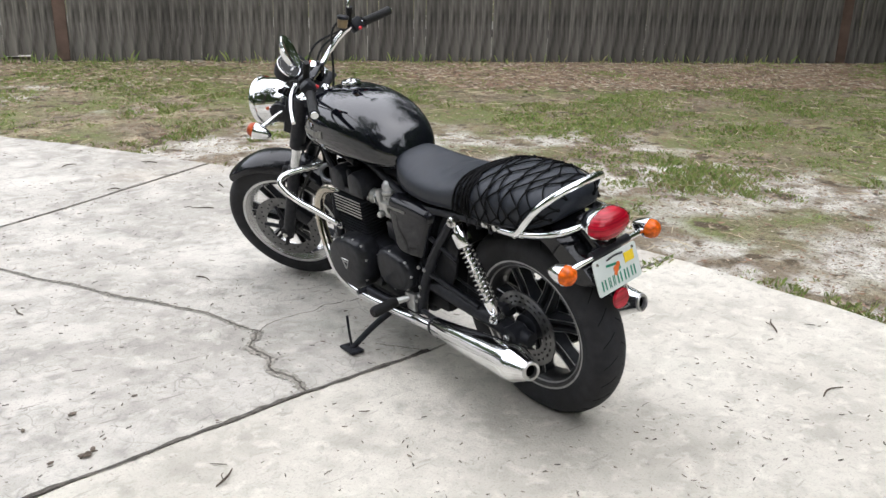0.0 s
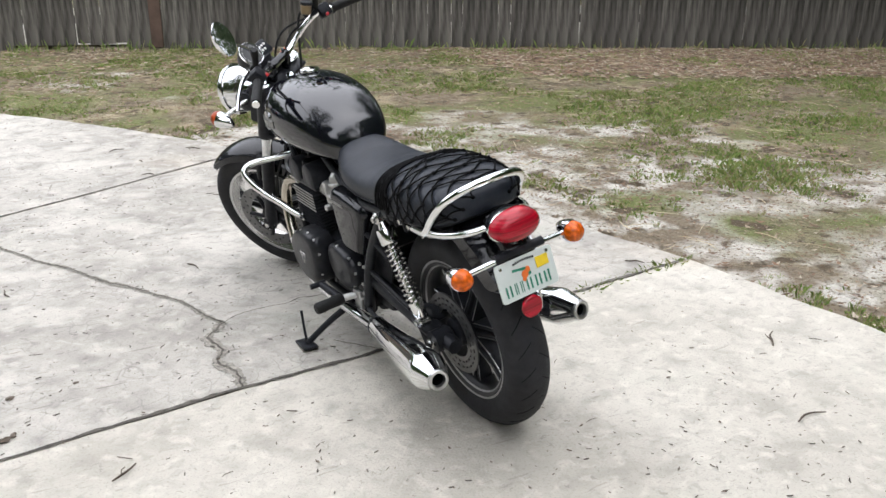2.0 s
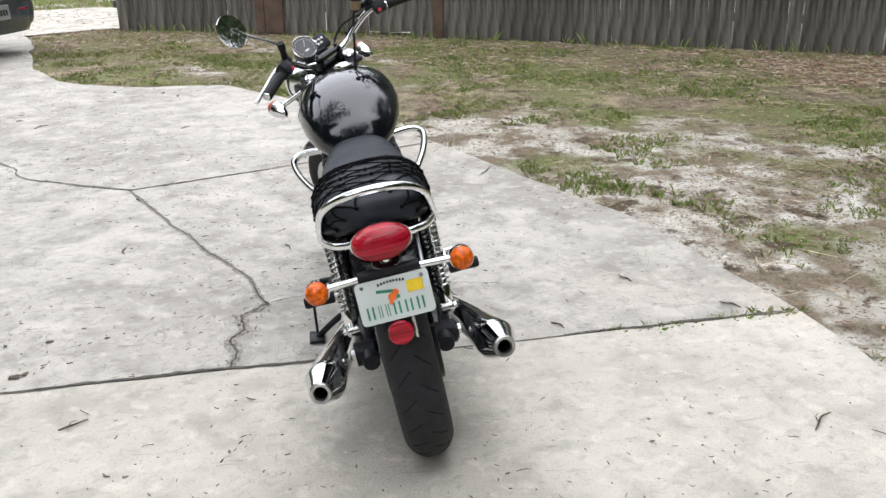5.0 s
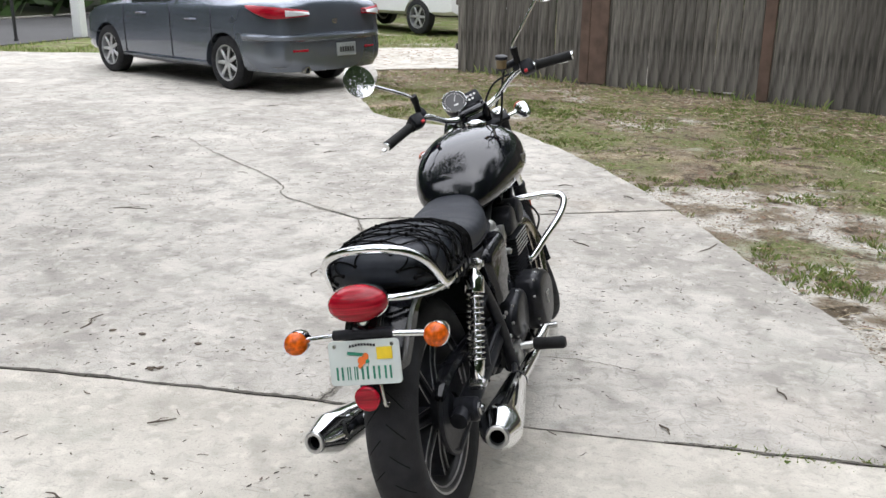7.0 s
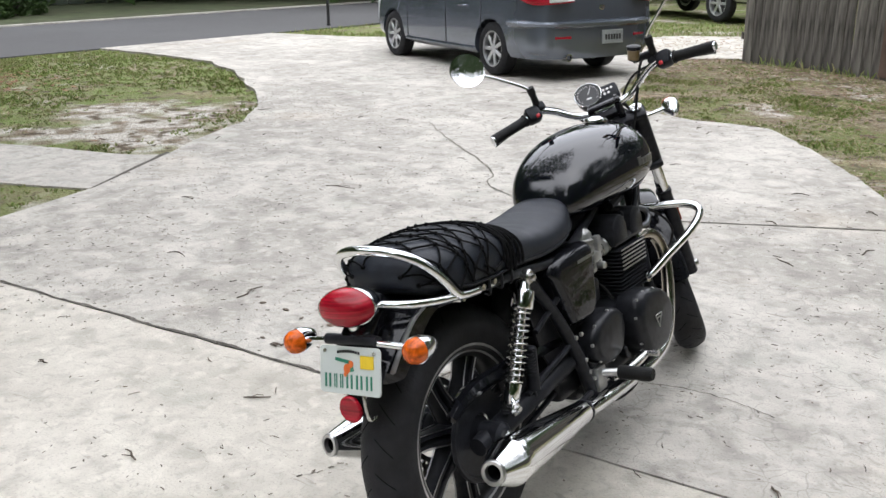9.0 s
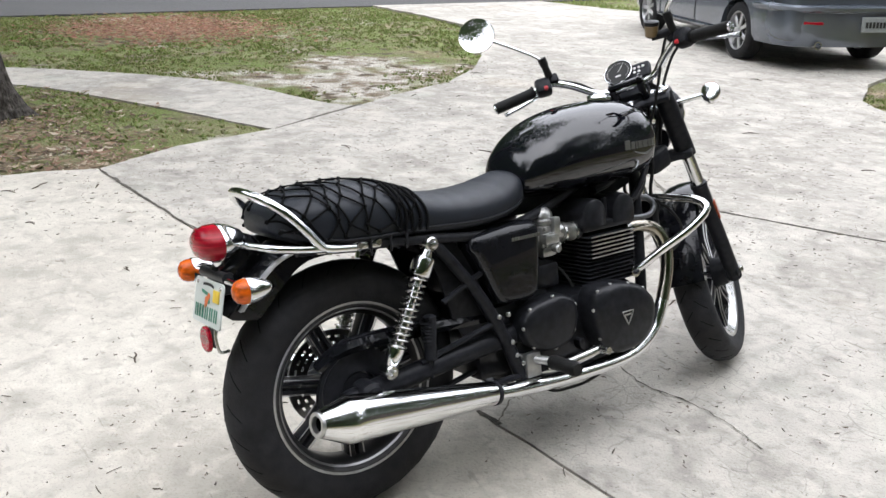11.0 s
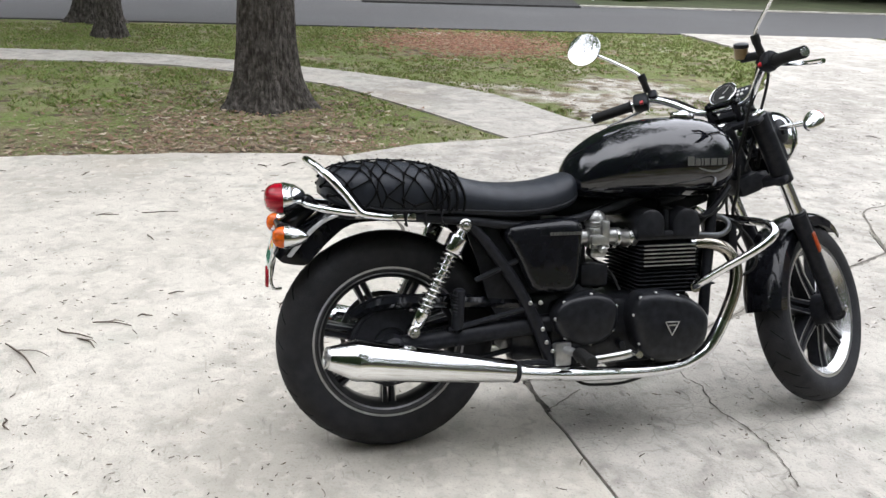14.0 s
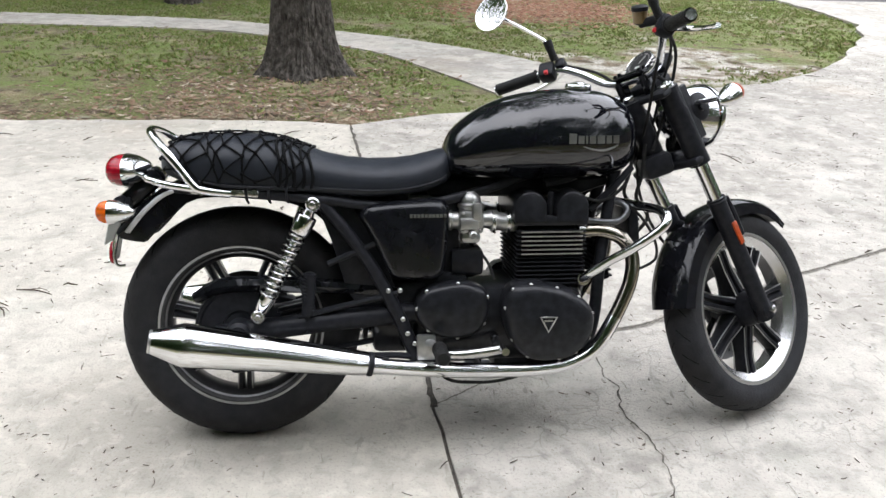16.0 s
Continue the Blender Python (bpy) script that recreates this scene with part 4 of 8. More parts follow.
# swinging arm and frame
for s in (-1, 1):
    bm = bm_new()
    tube(bm, [(s * 0.105, -0.075, 0.312), (s * 0.108, 0.03, 0.322), (s * 0.11, 0.25, 0.345), (s * 0.10, 0.47, 0.36)], [0.024, 0.030, 0.028, 0.03], 10, 6)
    lathe(bm, [(-0.03, 0.034), (0.025, 0.034), (0.034, 0.024)], Matrix.Translation((s * 0.115, -0.015, 0.318)) @ SIDE, 20)
    part("swing_arm", bm, M["satin"], bike)
    bm = bm_new()
    lathe(bm, [(0, 0.017), (0.012, 0.017), (0.016, 0.012)], Matrix.Translation((s * 0.145, -0.015, 0.318)) @ Matrix.Rotation(s * math.pi / 2, 4, "Y"), 6)
    part("axle_nut", bm, M["worn"], bike)
    bm = bm_new()
    tube(bm, [(s * 0.12, -0.16, 0.702), (s * 0.13, -0.03, 0.692), (s * 0.125, 0.18, 0.672), (s * 0.115, 0.40, 0.648), (s * 0.08, 0.62, 0.68), (s * 0.04, 0.97, 0.80)], 0.0135, 10, 6)
    tube(bm, [(s * 0.118, 0.200, 0.668), (s * 0.122, 0.265, 0.590), (s * 0.128, 0.335, 0.490), (s * 0.132, 0.402, 0.36), (s * 0.130, 0.452, 0.235)], [0.016, 0.016, 0.018, 0.020], 10, 6)
    tube(bm, [(s * 0.03, 1.04, 0.80), (s * 0.05, 1.00, 0.72), (s * 0.10, 0.955, 0.50), (s * 0.115, 0.93, 0.30), (s * 0.11, 0.86, 0.205), (s * 0.11, 0.60, 0.195), (s * 0.12, 0.45, 0.235)], 0.017, 10, 6)
    tube(bm, [(s * 0.04, 1.02, 0.84), (s * 0.07, 0.90, 0.73), (s * 0.08, 0.80, 0.70)], 0.013, 8, 6)
    tube(bm, [(s * 0.125, 0.22, 0.50), (s * 0.13, 0.36, 0.56)], 0.008, 8)
    tube(bm, [(s * 0.125, 0.14, 0.36), (s * 0.135, 0.40, 0.42)], 0.008, 8)
    part("frame_rail", bm, M["satin"], bike)
    bm = bm_new()
    for y, z in ((0.376, 0.430), (0.407, 0.430), (0.414, 0.352), (0.426, 0.313), (0.445, 0.285), (0.462, 0.255)):
        lathe(bm, [(0, 0.0065), (0.006, 0.0065), (0.008, 0.004)], Matrix.Translation((s * 0.146, y, z)) @ Matrix.Rotation(s * math.pi / 2, 4, "Y"), 10)
    parts("frame_bolt", bm, M["alloy"], bike)
    # shock absorber
    top, bot = Vector((s * 0.141, 0.185, 0.660)), Vector((s * 0.138, 0.038, 0.368))
    d = (top - bot)
    length = d.length
    m = frame_at(bot, d)
    bm = bm_new()
    lathe(bm, [(0.0, 0.013), (0.014, 0.016), (0.018, 0.0195), (0.050, 0.0215), (0.060, 0.0225), (0.062, 0.014), (0.27, 0.012)], m, 20)
    shock = part("shock_absorber", bm, M["chrome"], bike, "chrome sprung rear shock absorber")
    bm = bm_new()
    lathe(bm, [(length - 0.082, 0.0265), (length - 0.079, 0.0280), (length - 0.038, 0.0280), (length - 0.034, 0.0262), (length - 0.032, 0.017), (length - 0.012, 0.0125)], m, 28)
    part("spring_cover", bm, M["chrome"], shock)
    bm = bm_new()
    turns, z0, z1 = 12, 0.058, length - 0.082
    pts = [m @ Vector((0.0220 * math.cos(2 * math.pi * turns * i / 264), 0.0220 * math.sin(2 * math.pi * turns * i / 264), z0 + (z1 - z0) * i / 264)) for i in range(265)]
    tube(bm, pts, 0.0031, 8, 1)
    part("spring", bm, M["worn"], shock)
    bm = bm_new()
    lathe(bm, [(0.066, 0.0145), (0.16, 0.0145), (0.162, 0.0125), (0.25, 0.0125)], m, 14)
    part("damper_body", bm, M["worn"], shock)
    for p, rr in ((top, 0.019), (bot, 0.018)):
        bm = bm_new()
        lathe(bm, [(-0.018, rr), (0.014, rr), (0.018, rr * 0.8)], Matrix.Translation(p) @ Matrix.Rotation(s * math.pi / 2, 4, "Y"), 20)
        lathe(bm, [(0.018, rr * 0.55), (0.026, rr * 0.55), (0.028, rr * 0.4)], Matrix.Translation(p) @ Matrix.Rotation(s * math.pi / 2, 4, "Y"), 6)
        part("eye_bolt", bm, M["worn"], shock)

# air box and battery tray between the frame rails
bm = bm_new()
block(bm, (0.17, 0.20, 0.22), pose(0, 0.475, 0.545), 0.02)
block(bm, (0.13, 0.16, 0.06), pose(0, 0.36, 0.655), 0.015)
block(bm, (0.15, 0.10, 0.20), pose(0, 0.375, 0.56, -24), 0.02)
block(bm, (0.07, 0.34, 0.05), pose(0, 0.66, 0.685), 0.015)
part("air_box", bm, M["satin"], bike)
bm = bm_new()
for s in (-1, 1):
    m = Matrix(((0, 0, s, s * 0.094), (1, 0, 0, 0), (0, 1, 0, 0), (0, 0, 0, 1)))
    slab_form(bm, [(0.408, 0.40), (0.384, 0.46), (0.352, 0.535), (0.318, 0.60), (0.262, 0.672), (0.195, 0.682), (0.206, 0.62), (0.232, 0.552), (0.252, 0.480), (0.268, 0.425), (0.300, 0.375), (0.36, 0.355), (0.405, 0.36)], 0.008, m, 0.002, 2)
parts("frame_plate", bm, M["satin"], bike)
bm = bm_new()
inner = smooth_path([(0, 0.385, 0.30), (0, 0.402, 0.40), (0, 0.388, 0.50), (0, 0.345, 0.585), (0, 0.285, 0.655)], 5)
skin(bm, [[p + Vector((x, y, 0)) for x, y in ((-0.078, -0.03), (-0.082, 0.0), (-0.06, 0.012), (0, 0.016), (0.06, 0.012), (0.082, 0.0), (0.078, -0.03), (0.07, -0.004), (0, 0.008), (-0.07, -0.004))] for p in inner])
part("inner_mudguard", bm, M["satin"], bike)
bm = bm_new()
block(bm, (0.20, 0.17, 0.20), pose(0, 0.420, 0.345), 0.02)
lathe(bm, [(-0.135, 0.03), (0.135, 0.03)], Matrix.Translation((0, 0.475, 0.36)) @ SIDE, 20)
part("pivot_casting", bm, M["engine"], bike)
bm = bm_new()
lathe(bm, [(-0.10, 0.012), (-0.095, 0.036), (0.085, 0.036), (0.10, 0.020)], Matrix.Translation((0, 0.60, 0.485)) @ SIDE, 24)
block(bm, (0.21, 0.088, 0.072), pose(0, 0.590, 0.492), 0.012)
part("starter_motor", bm, M["engine"], bike)
bm = bm_new()
block(bm, (0.19, 0.20, 0.05), pose(0, 0.53, 0.235), 0.02)
part("sump", bm, M["engine"], bike)
bm = bm_new()
tube(bm, [(0.11, 0.47, 0.24), (0.150, 0.53, 0.186), (0.158, 0.60, 0.176), (0.158, 0.67, 0.178), (0.150, 0.74, 0.196), (0.11, 0.80, 0.24)], 0.0045, 8, 6)
part("drain_hose", bm, M["grip"], bike, "thin black rubber drain hose")
bm = bm_new()
block(bm, (0.20, 0.34, 0.026), pose(0, 0.03, 0.694), 0.008)
part("seat_base", bm, M["satin"], bike)
bm = bm_new()
block(bm, (0.055, 0.075, 0.05), pose(-0.072, 0.085, 0.352, -14), 0.012)
tube(bm, [(-0.075, 0.12, 0.36), (-0.09, 0.25, 0.40), (-0.085, 0.40, 0.44)], 0.005, 8, 5)
part("rear_caliper", bm, M["satin"], bike)
bm = bm_new()
for s in (-1, 1):
    tube(bm, [(s * 0.13, 0.455, 0.24), (s * 0.15, 0.40, 0.255), (s * 0.165, 0.30, 0.262), (s * 0.17, 0.22, 0.28)], 0.009, 8, 5)
parts("silencer_hanger", bm, M["satin"], bike)

# side panels
PANEL = [(0.304, 0.622), (0.310, 0.644), (0.330, 0.656), (0.42, 0.664), (0.512, 0.666), (0.532, 0.656), (0.538, 0.636), (0.534, 0.55), (0.526, 0.478), (0.512, 0.458), (0.488, 0.450), (0.43, 0.452), (0.392, 0.459), (0.374, 0.478), (0.346, 0.54), (0.316, 0.598)]
for s in (-1, 1):
    m = Matrix(((0, 0, s, s * 0.092), (1, 0, 0, 0), (0, 1, 0, 0), (0, 0, 0, 1)))
    bm = bm_new()
    slab_form(bm, [(p.x, p.y) for p in smooth_path([(x, y, 0) for x, y in PANEL], 3, True)], 0.062, m, 0.034, 7)
    panel = part("side_panel", bm, M["gloss"], bike, "glossy black side panel", sharp=30)
    bm = bm_new()
    for i in range(10):
        block(bm, (0.0075, 0.009, 0.003), m @ pose(0.436 + 0.0098 * i, 0.627, 0.0625))
    parts("name_bars", bm, M["badge"], panel, "small grey lettering bars")


# engine
def cover(outline, x0, thick, s, bevel, mat, name, bolts=0, label=""):
    m = Matrix(((0, 0, s, s * x0), (1, 0, 0, 0), (0, 1, 0, 0), (0, 0, 0, 1)))
    dense = [(p.x, p.y) for p in smooth_path([(x, y, 0) for x, y in outline], 4, True)]
    bm = bm_new()
    slab_form(bm, dense, thick, m, bevel, 4)
    ob = part(name, bm, mat, bike, label, sharp=30)
    if bolts:
        bm = bm_new()
        cx = sum(p[0] for p in dense) / len(dense)
        cy = sum(p[1] for p in dense) / len(dense)
        for i in range(bolts):
            x, y = dense[int(len(dense) * i / bolts)]
            p = m @ Vector((cx + (x - cx) * 0.95, cy + (y - cy) * 0.95, thick - bevel * 0.72))
            lathe(bm, [(0, 0.0055), (0.006, 0.0055), (0.008, 0.0035)], Matrix.Translation(p) @ Matrix.Rotation(s * math.pi / 2, 4, "Y"), 10)
        parts("cover_bolt", bm, M["alloy"], ob)
    return ob


bm = bm_new()
block(bm, (0.25, 0.46, 0.21), pose(0, 0.675, 0.325), 0.03)
block(bm, (0.22, 0.26, 0.06), pose(0, 0.79, 0.215), 0.02)
block(bm, (0.20, 0.13, 0.08), pose(0, 0.53, 0.43), 0.02)
part("crankcase", bm, M["engine"], bike)
CLUTCH = [(0.676, 0.386), (0.696, 0.438), (0.735, 0.449), (0.782, 0.447), (0.855, 0.427), (0.900, 0.395), (0.922, 0.355), (0.913, 0.295), (0.885, 0.262), (0.847, 0.241), (0.768, 0.237), (0.720, 0.262), (0.690, 0.31)]
GEAR = [(0.446, 0.381), (0.455, 0.410), (0.482, 0.435), (0.535, 0.447), (0.583, 0.449), (0.631, 0.428), (0.645, 0.39), (0.637, 0.346), (0.612, 0.312), (0.571, 0.298), (0.52, 0.30), (0.478, 0.320), (0.455, 0.345)]
for s in (-1, 1):
    c = cover(CLUTCH, 0.12, 0.082, s, 0.034, M["engine"], "crank_cover", 11)
    cover(GEAR, 0.115, 0.055, s, 0.026, M["engine"], "gear_cover", 7)
    cover([(0.655, 0.275), (0.672, 0.265), (0.668, 0.30), (0.652, 0.297)], 0.12, 0.03, s, 0.006, M["engine"], "drain_cover")
    tri = [(0.772, 0.362), (0.815, 0.361), (0.793, 0.322)]
    bm = bm_new()
    m = Matrix(((0, 0, s, s * 0.2015), (1, 0, 0, 0), (0, 1, 0, 0), (0, 0, 0, 1)))
    tube(bm, [m @ Vector((x, y, 0.001)) for i in range(3) for x, y in (tri[i], tuple((tri[i][j] * 2 + tri[(i + 1) % 3][j]) / 3 for j in (0, 1)), tuple((tri[i][j] + 2 * tri[(i + 1) % 3][j]) / 3 for j in (0, 1)))], 0.0022, 6, 1, closed=True)
    block(bm, (0.024, 0.004, 0.002), m @ pose(0.793, 0.352, 0.001))
    part("triangle_badge", bm, M["alloy"], c)
bm = bm_new()
block(bm, (0.23, 0.15, 0.19), pose(0, 0.812, 0.50), 0.02)
part("cylinder_block", bm, M["fin"], bike)
for i in range(13):
    z = 0.436 + 0.0118 * i
    bm = bm_new()
    wide = 0.275 - (0.0 if i > 6 else 0.012)
    block(bm, (wide, 0.188, 0.0042), pose(0, 0.812, z), 0.0018, 1)
    part("cooling_fin", bm, M["fin"], bike)
    if i > 6:
        bm = bm_new()
        for s in (-1, 1):
            block(bm, (0.002, 0.165, 0.0040), pose(s * (wide / 2 + 0.0006), 0.812, z))
        parts("fin_edge", bm, M["alloy"], bike, "bright machined fin edge")
bm = bm_new()
block(bm, (0.26, 0.20, 0.028), pose(0, 0.812, 0.606), 0.008)
for y in (0.754, 0.868):
    ends = []
    for x, k in ((-0.134, 0.80), (-0.130, 0.93), (-0.118, 1.0), (0.118, 1.0), (0.130, 0.93), (0.134, 0.80)):
        ends.append([Vector((x, y + 0.046 * k * math.cos(a), 0.640 + 0.046 * k * math.sin(a))) for a in (math.pi * q / 14 for q in range(15))] + [Vector((x, y - 0.046 * k, 0.606)), Vector((x, y + 0.046 * k, 0.606))])
    skin(bm, ends)
block(bm, (0.16, 0.05, 0.05), pose(0, 0.811, 0.63), 0.01)
for x in (-0.110, 0.110):
    lathe(bm, [(0.61, 0.008), (0.678, 0.008), (0.682, 0.004)], pose(x, 0.811, 0), 10)
part("cam_cover", bm, M["engine"], bike)
for s in (-1, 1):
    bm = bm_new()
    mm = Matrix.Translation((s * 0.085, 0.60, 0.0))
    lathe(bm, [(0.548, 0.014), (0.552, 0.025), (0.575, 0.027), (0.580, 0.022), (0.60, 0.030), (0.635, 0.031), (0.640, 0.036), (0.648, 0.036), (0.652, 0.028), (0.665, 0.027), (0.675, 0.020), (0.682, 0.012)], mm, 24)
    lathe(bm, [(-0.06, 0.027), (-0.052, 0.027), (-0.05, 0.023), (0.04, 0.023), (0.05, 0.026), (0.058, 0.026)], Matrix.Translation((s * 0.085, 0.60, 0.605)) @ Matrix.Rotation(-math.pi / 2, 4, "X"), 24)
    block(bm, (0.056, 0.066, 0.062), pose(s * 0.092, 0.598, 0.604), 0.010)
    block(bm, (0.048, 0.054, 0.030), pose(s * 0.090, 0.598, 0.560), 0.012)
    for y, z in ((0.575, 0.628), (0.622, 0.628), (0.575, 0.580), (0.622, 0.580)):
        lathe(bm, [(0, 0.005), (0.006, 0.005), (0.007, 0.003)], Matrix.Translation((s * 0.120, y, z)) @ Matrix.Rotation(s * math.pi / 2, 4, "Y"), 8)
    block(bm, (0.03, 0.05, 0.03), pose(s * 0.118, 0.592, 0.60), 0.006)
    block(bm, (0.022, 0.024, 0.05), pose(s * 0.122, 0.612, 0.632), 0.005)
    lathe(bm, [(0, 0.011), (0.02, 0.011), (0.024, 0.007)], Matrix.Translation((s * 0.125, 0.60, 0.572)) @ Matrix.Rotation(s * math.pi / 2, 4, "Y"), 14)
    carb = part("carburettor", bm, M["alloy"], bike, "dull alloy carburettor")
    bm = bm_new()
    lathe(bm, [(0, 0.028), (0.012, 0.029), (0.02, 0.024), (0.045, 0.026), (0.07, 0.022)], Matrix.Translation((s * 0.088, 0.655, 0.603)) @ Matrix.Rotation(-math.pi / 2 - 0.12, 4, "X"), 20)
    part("intake_stub", bm, M["alloy"], carb)
    bm = bm_new()
    for y in (0.66, 0.70):
        lathe(bm, [(-0.004, 0.030), (0.004, 0.030)], Matrix.Translation((s * 0.088, y, 0.600)) @ Matrix.Rotation(-math.pi / 2, 4, "X"), 20)
    parts("clamp", bm, M["worn"], carb)
    bm = bm_new()
    tube(bm, [(s * 0.09, 0.905, 0.602), (s * 0.10, 0.96, 0.597), (s * 0.105, 1.00, 0.600), (s * 0.10, 1.025, 0.622), (s * 0.085, 1.015, 0.645), (s * 0.06, 0.98, 0.652)], 0.0088, 10, 6)
    part("air_pipe", bm, M["airpipe"], bike, "dull grey air injection pipe")
    # exhaust
    bm = bm_new()
    head = [(s * 0.095, 0.885, 0.572), (s * 0.108, 0.955, 0.574), (s * 0.118, 1.010, 0.552), (s * 0.130, 1.035, 0.50), (s * 0.142, 1.025, 0.43), (s * 0.155, 0.985, 0.345)]
    tube(bm, head, 0.0195, 14, 6)
    pipe = part("exhaust_pipe", bm, M["blued"], bike, "chrome header pipe tinted bronze by heat")
    bm = bm_new()
    tube(bm, [(s * 0.155, 0.985, 0.345), (s * 0.163, 0.935, 0.268), (s * 0.165, 0.87, 0.228), (s * 0.166, 0.80, 0.213), (s * 0.167, 0.70, 0.210), (s * 0.168, 0.54, 0.215), (s * 0.172, 0.40, 0.228), (s * 0.175, 0.31, 0.240)], [0.0198, 0.0198, 0.0198, 0.0198, 0.0205, 0.022], 14, 6)
    part("down_pipe", bm, M["chrome"], pipe)
    bm = bm_new()
    lathe(bm, [(0, 0.028), (0.016, 0.028), (0.02, 0.022)], frame_at((s * 0.10, 0.905, 0.573), (0, -1, 0)), 18)
    part("port_clamp", bm, M["worn"], pipe)
    a, b = Vector((s * 0.170, 0.318, 0.240)), Vector((s * 0.246, -0.220, 0.338))
    m = frame_at(a, b - a)
    ln = (b - a).length
    bm = bm_new()
    lathe(bm, [(0.0, 0.029), (0.003, 0.0315), (0.012, 0.0325), (0.18, 0.0420), (0.34, 0.0505), (0.44, 0.0550), (ln - 0.086, 0.0558), (ln - 0.078, 0.0545), (ln - 0.070, 0.0515), (ln - 0.008, 0.0300)], m, 44, caps=False)
    muff = part("silencer", bm, M["chrome"], bike, "tapered polished chrome silencer", sharp=25)
    bm = bm_new()
    lathe(bm, [(ln - 0.010, 0.0298), (ln - 0.002, 0.0290), (ln, 0.0265), (ln - 0.001, 0.0195), (ln - 0.008, 0.0180), (ln - 0.06, 0.0178)], m, 28, caps=False)
    part("tip", bm, M["lip"], muff, "dull steel outlet tip")
    bm = bm_new()
    lathe(bm, [(ln - 0.06, 0.0180), (ln - 0.014, 0.0182), (ln - 0.012, 0.0168), (ln - 0.058, 0.0166), (ln - 0.059, 0.002)], m, 20, caps=False)
    part("outlet", bm, M["cord"], muff)
    bm = bm_new()
    lathe(bm, [(-0.055, 0.0225), (-0.050, 0.0245), (-0.004, 0.0275), (0.002, 0.027)], m, 24)
    part("sleeve", bm, M["chrome"], muff)
    bm = bm_new()
    lathe(bm, [(-0.014, 0.0300), (-0.012, 0.0325), (-0.003, 0.0325), (-0.001, 0.0300)], m, 24)
    part("clamp", bm, M["satin"], muff, "dark clamp ring")
    bm = bm_new()
    tube(bm, [(s * 0.055, 0.948, 0.470), (s * 0.085, 0.955, 0.430), (s * 0.098, 0.952, 0.37), (s * 0.105, 0.925, 0.30), (s * 0.10, 0.88, 0.245)], 0.0085, 8, 6)
    part("oil_line", bm, M["airpipe"], bike)
    # foot rests
    bm = bm_new()
    p = (s * 0.195, 0.505, 0.285)
    lathe(bm, [(0, 0.012), (0.004, 0.019), (0.012, 0.0205), (0.05, 0.019), (0.095, 0.0205), (0.104, 0.016)], Matrix.Translation(p) @ Matrix.Rotation(s * math.pi / 2, 4, "Y"), 16)
    peg = part("foot_rest", bm, M["grip"], bike, "black ribbed rubber foot rest")
    bm = bm_new()
    tube(bm, [(s * 0.12, 0.46, 0.29), (s * 0.16, 0.485, 0.288), (s * 0.20, 0.505, 0.285)], 0.012, 10, 4)
    block(bm, (0.02, 0.05, 0.07), pose(s * 0.15, 0.475, 0.275), 0.006)
    part("bracket", bm, M["alloy"], peg)
    # pedals
    bm = bm_new()
    tube(bm, [(s * 0.17, 0.51, 0.262), (s * 0.185, 0.56, 0.262), (s * 0.198, 0.63, 0.272), (s * 0.205, 0.665, 0.280)], [0.010, 0.013, 0.014, 0.012], 10, 5)
    tube(bm, [(s * 0.19, 0.668, 0.281), (s * 0.245, 0.672, 0.283)], 0.0105, 10)
    part("brake_pedal" if s > 0 else "gear_lever", bm, M["worn"] if s > 0 else M["satin"], bike)
    # crash bar
    bm = bm_new()
    tube(bm, [(0, 1.012, 0.640), (s * 0.05, 1.03, 0.642), (s * 0.13, 1.058, 0.642), (s * 0.205, 1.082, 0.640), (s * 0.245, 1.085, 0.625), (s * 0.252, 1.068, 0.600), (s * 0.232, 1.02, 0.558), (s * 0.185, 0.955, 0.505), (s * 0.145, 0.905, 0.458), (s * 0.118, 0.90, 0.445)], 0.0125, 12, 6)
    part("crash_bar", bm, M["chrome"], bike, "bent chrome crash bar")
    bm = bm_new()
    lathe(bm, [(-0.014, 0.018), (0.014, 0.018)], frame_at((s * 0.122, 0.902, 0.448), (1, 0, 0)), 16)
    part("crash_bar_clamp", bm, M["worn"], bike)

# oil cooler between the down tubes
bm = bm_new()
block(bm, (0.150, 0.030, 0.150), pose(0, 0.962, 0.505, 12), 0.006)
cooler = part("oil_cooler", bm, M["fin"], bike)
for i in range(9):
    bm = bm_new()
    block(bm, (0.164, 0.042, 0.004), pose(0, 0.962, 0.505, 12) @ pose(0, 0, -0.066 + 0.0165 * i), 0.001, 1)
    part("cooler_fin", bm, M["fin"], cooler)

# springs and stand
bm = bm_new()
pts = [Vector((0.13 + 0.013 * math.cos(2 * math.pi * 11 * q / 130), 0.160 + 0.010 * q / 130 + 0.013 * math.sin(2 * math.pi * 11 * q / 130), 0.47 - 0.10 * q / 130)) for q in range(131)]
tube(bm, pts, 0.004, 6, 1)
part("brake_hose_spring", bm, M["satin"], bike)
bm = bm_new()
lathe(bm, [(0.0, 0.017), (0.11, 0.017), (0.115, 0.01)], pose(0.13, 0.165, 0.365, -4), 14)
lathe(bm, [(-0.05, 0.006), (0.0, 0.006)], pose(0.13, 0.163, 0.365), 10)
part("rear_brake_reservoir", bm, M["satin"], bike)
bm = bm_new()
pivot, foot = Vector((-0.115, 0.60, 0.205)), Vector((-0.303, 0.682, 0.074))
tube(bm, [pivot, pivot.lerp(foot, 0.5) + Vector((0, 0.004, 0.006)), foot], [0.014, 0.012, 0.011], 10, 5)
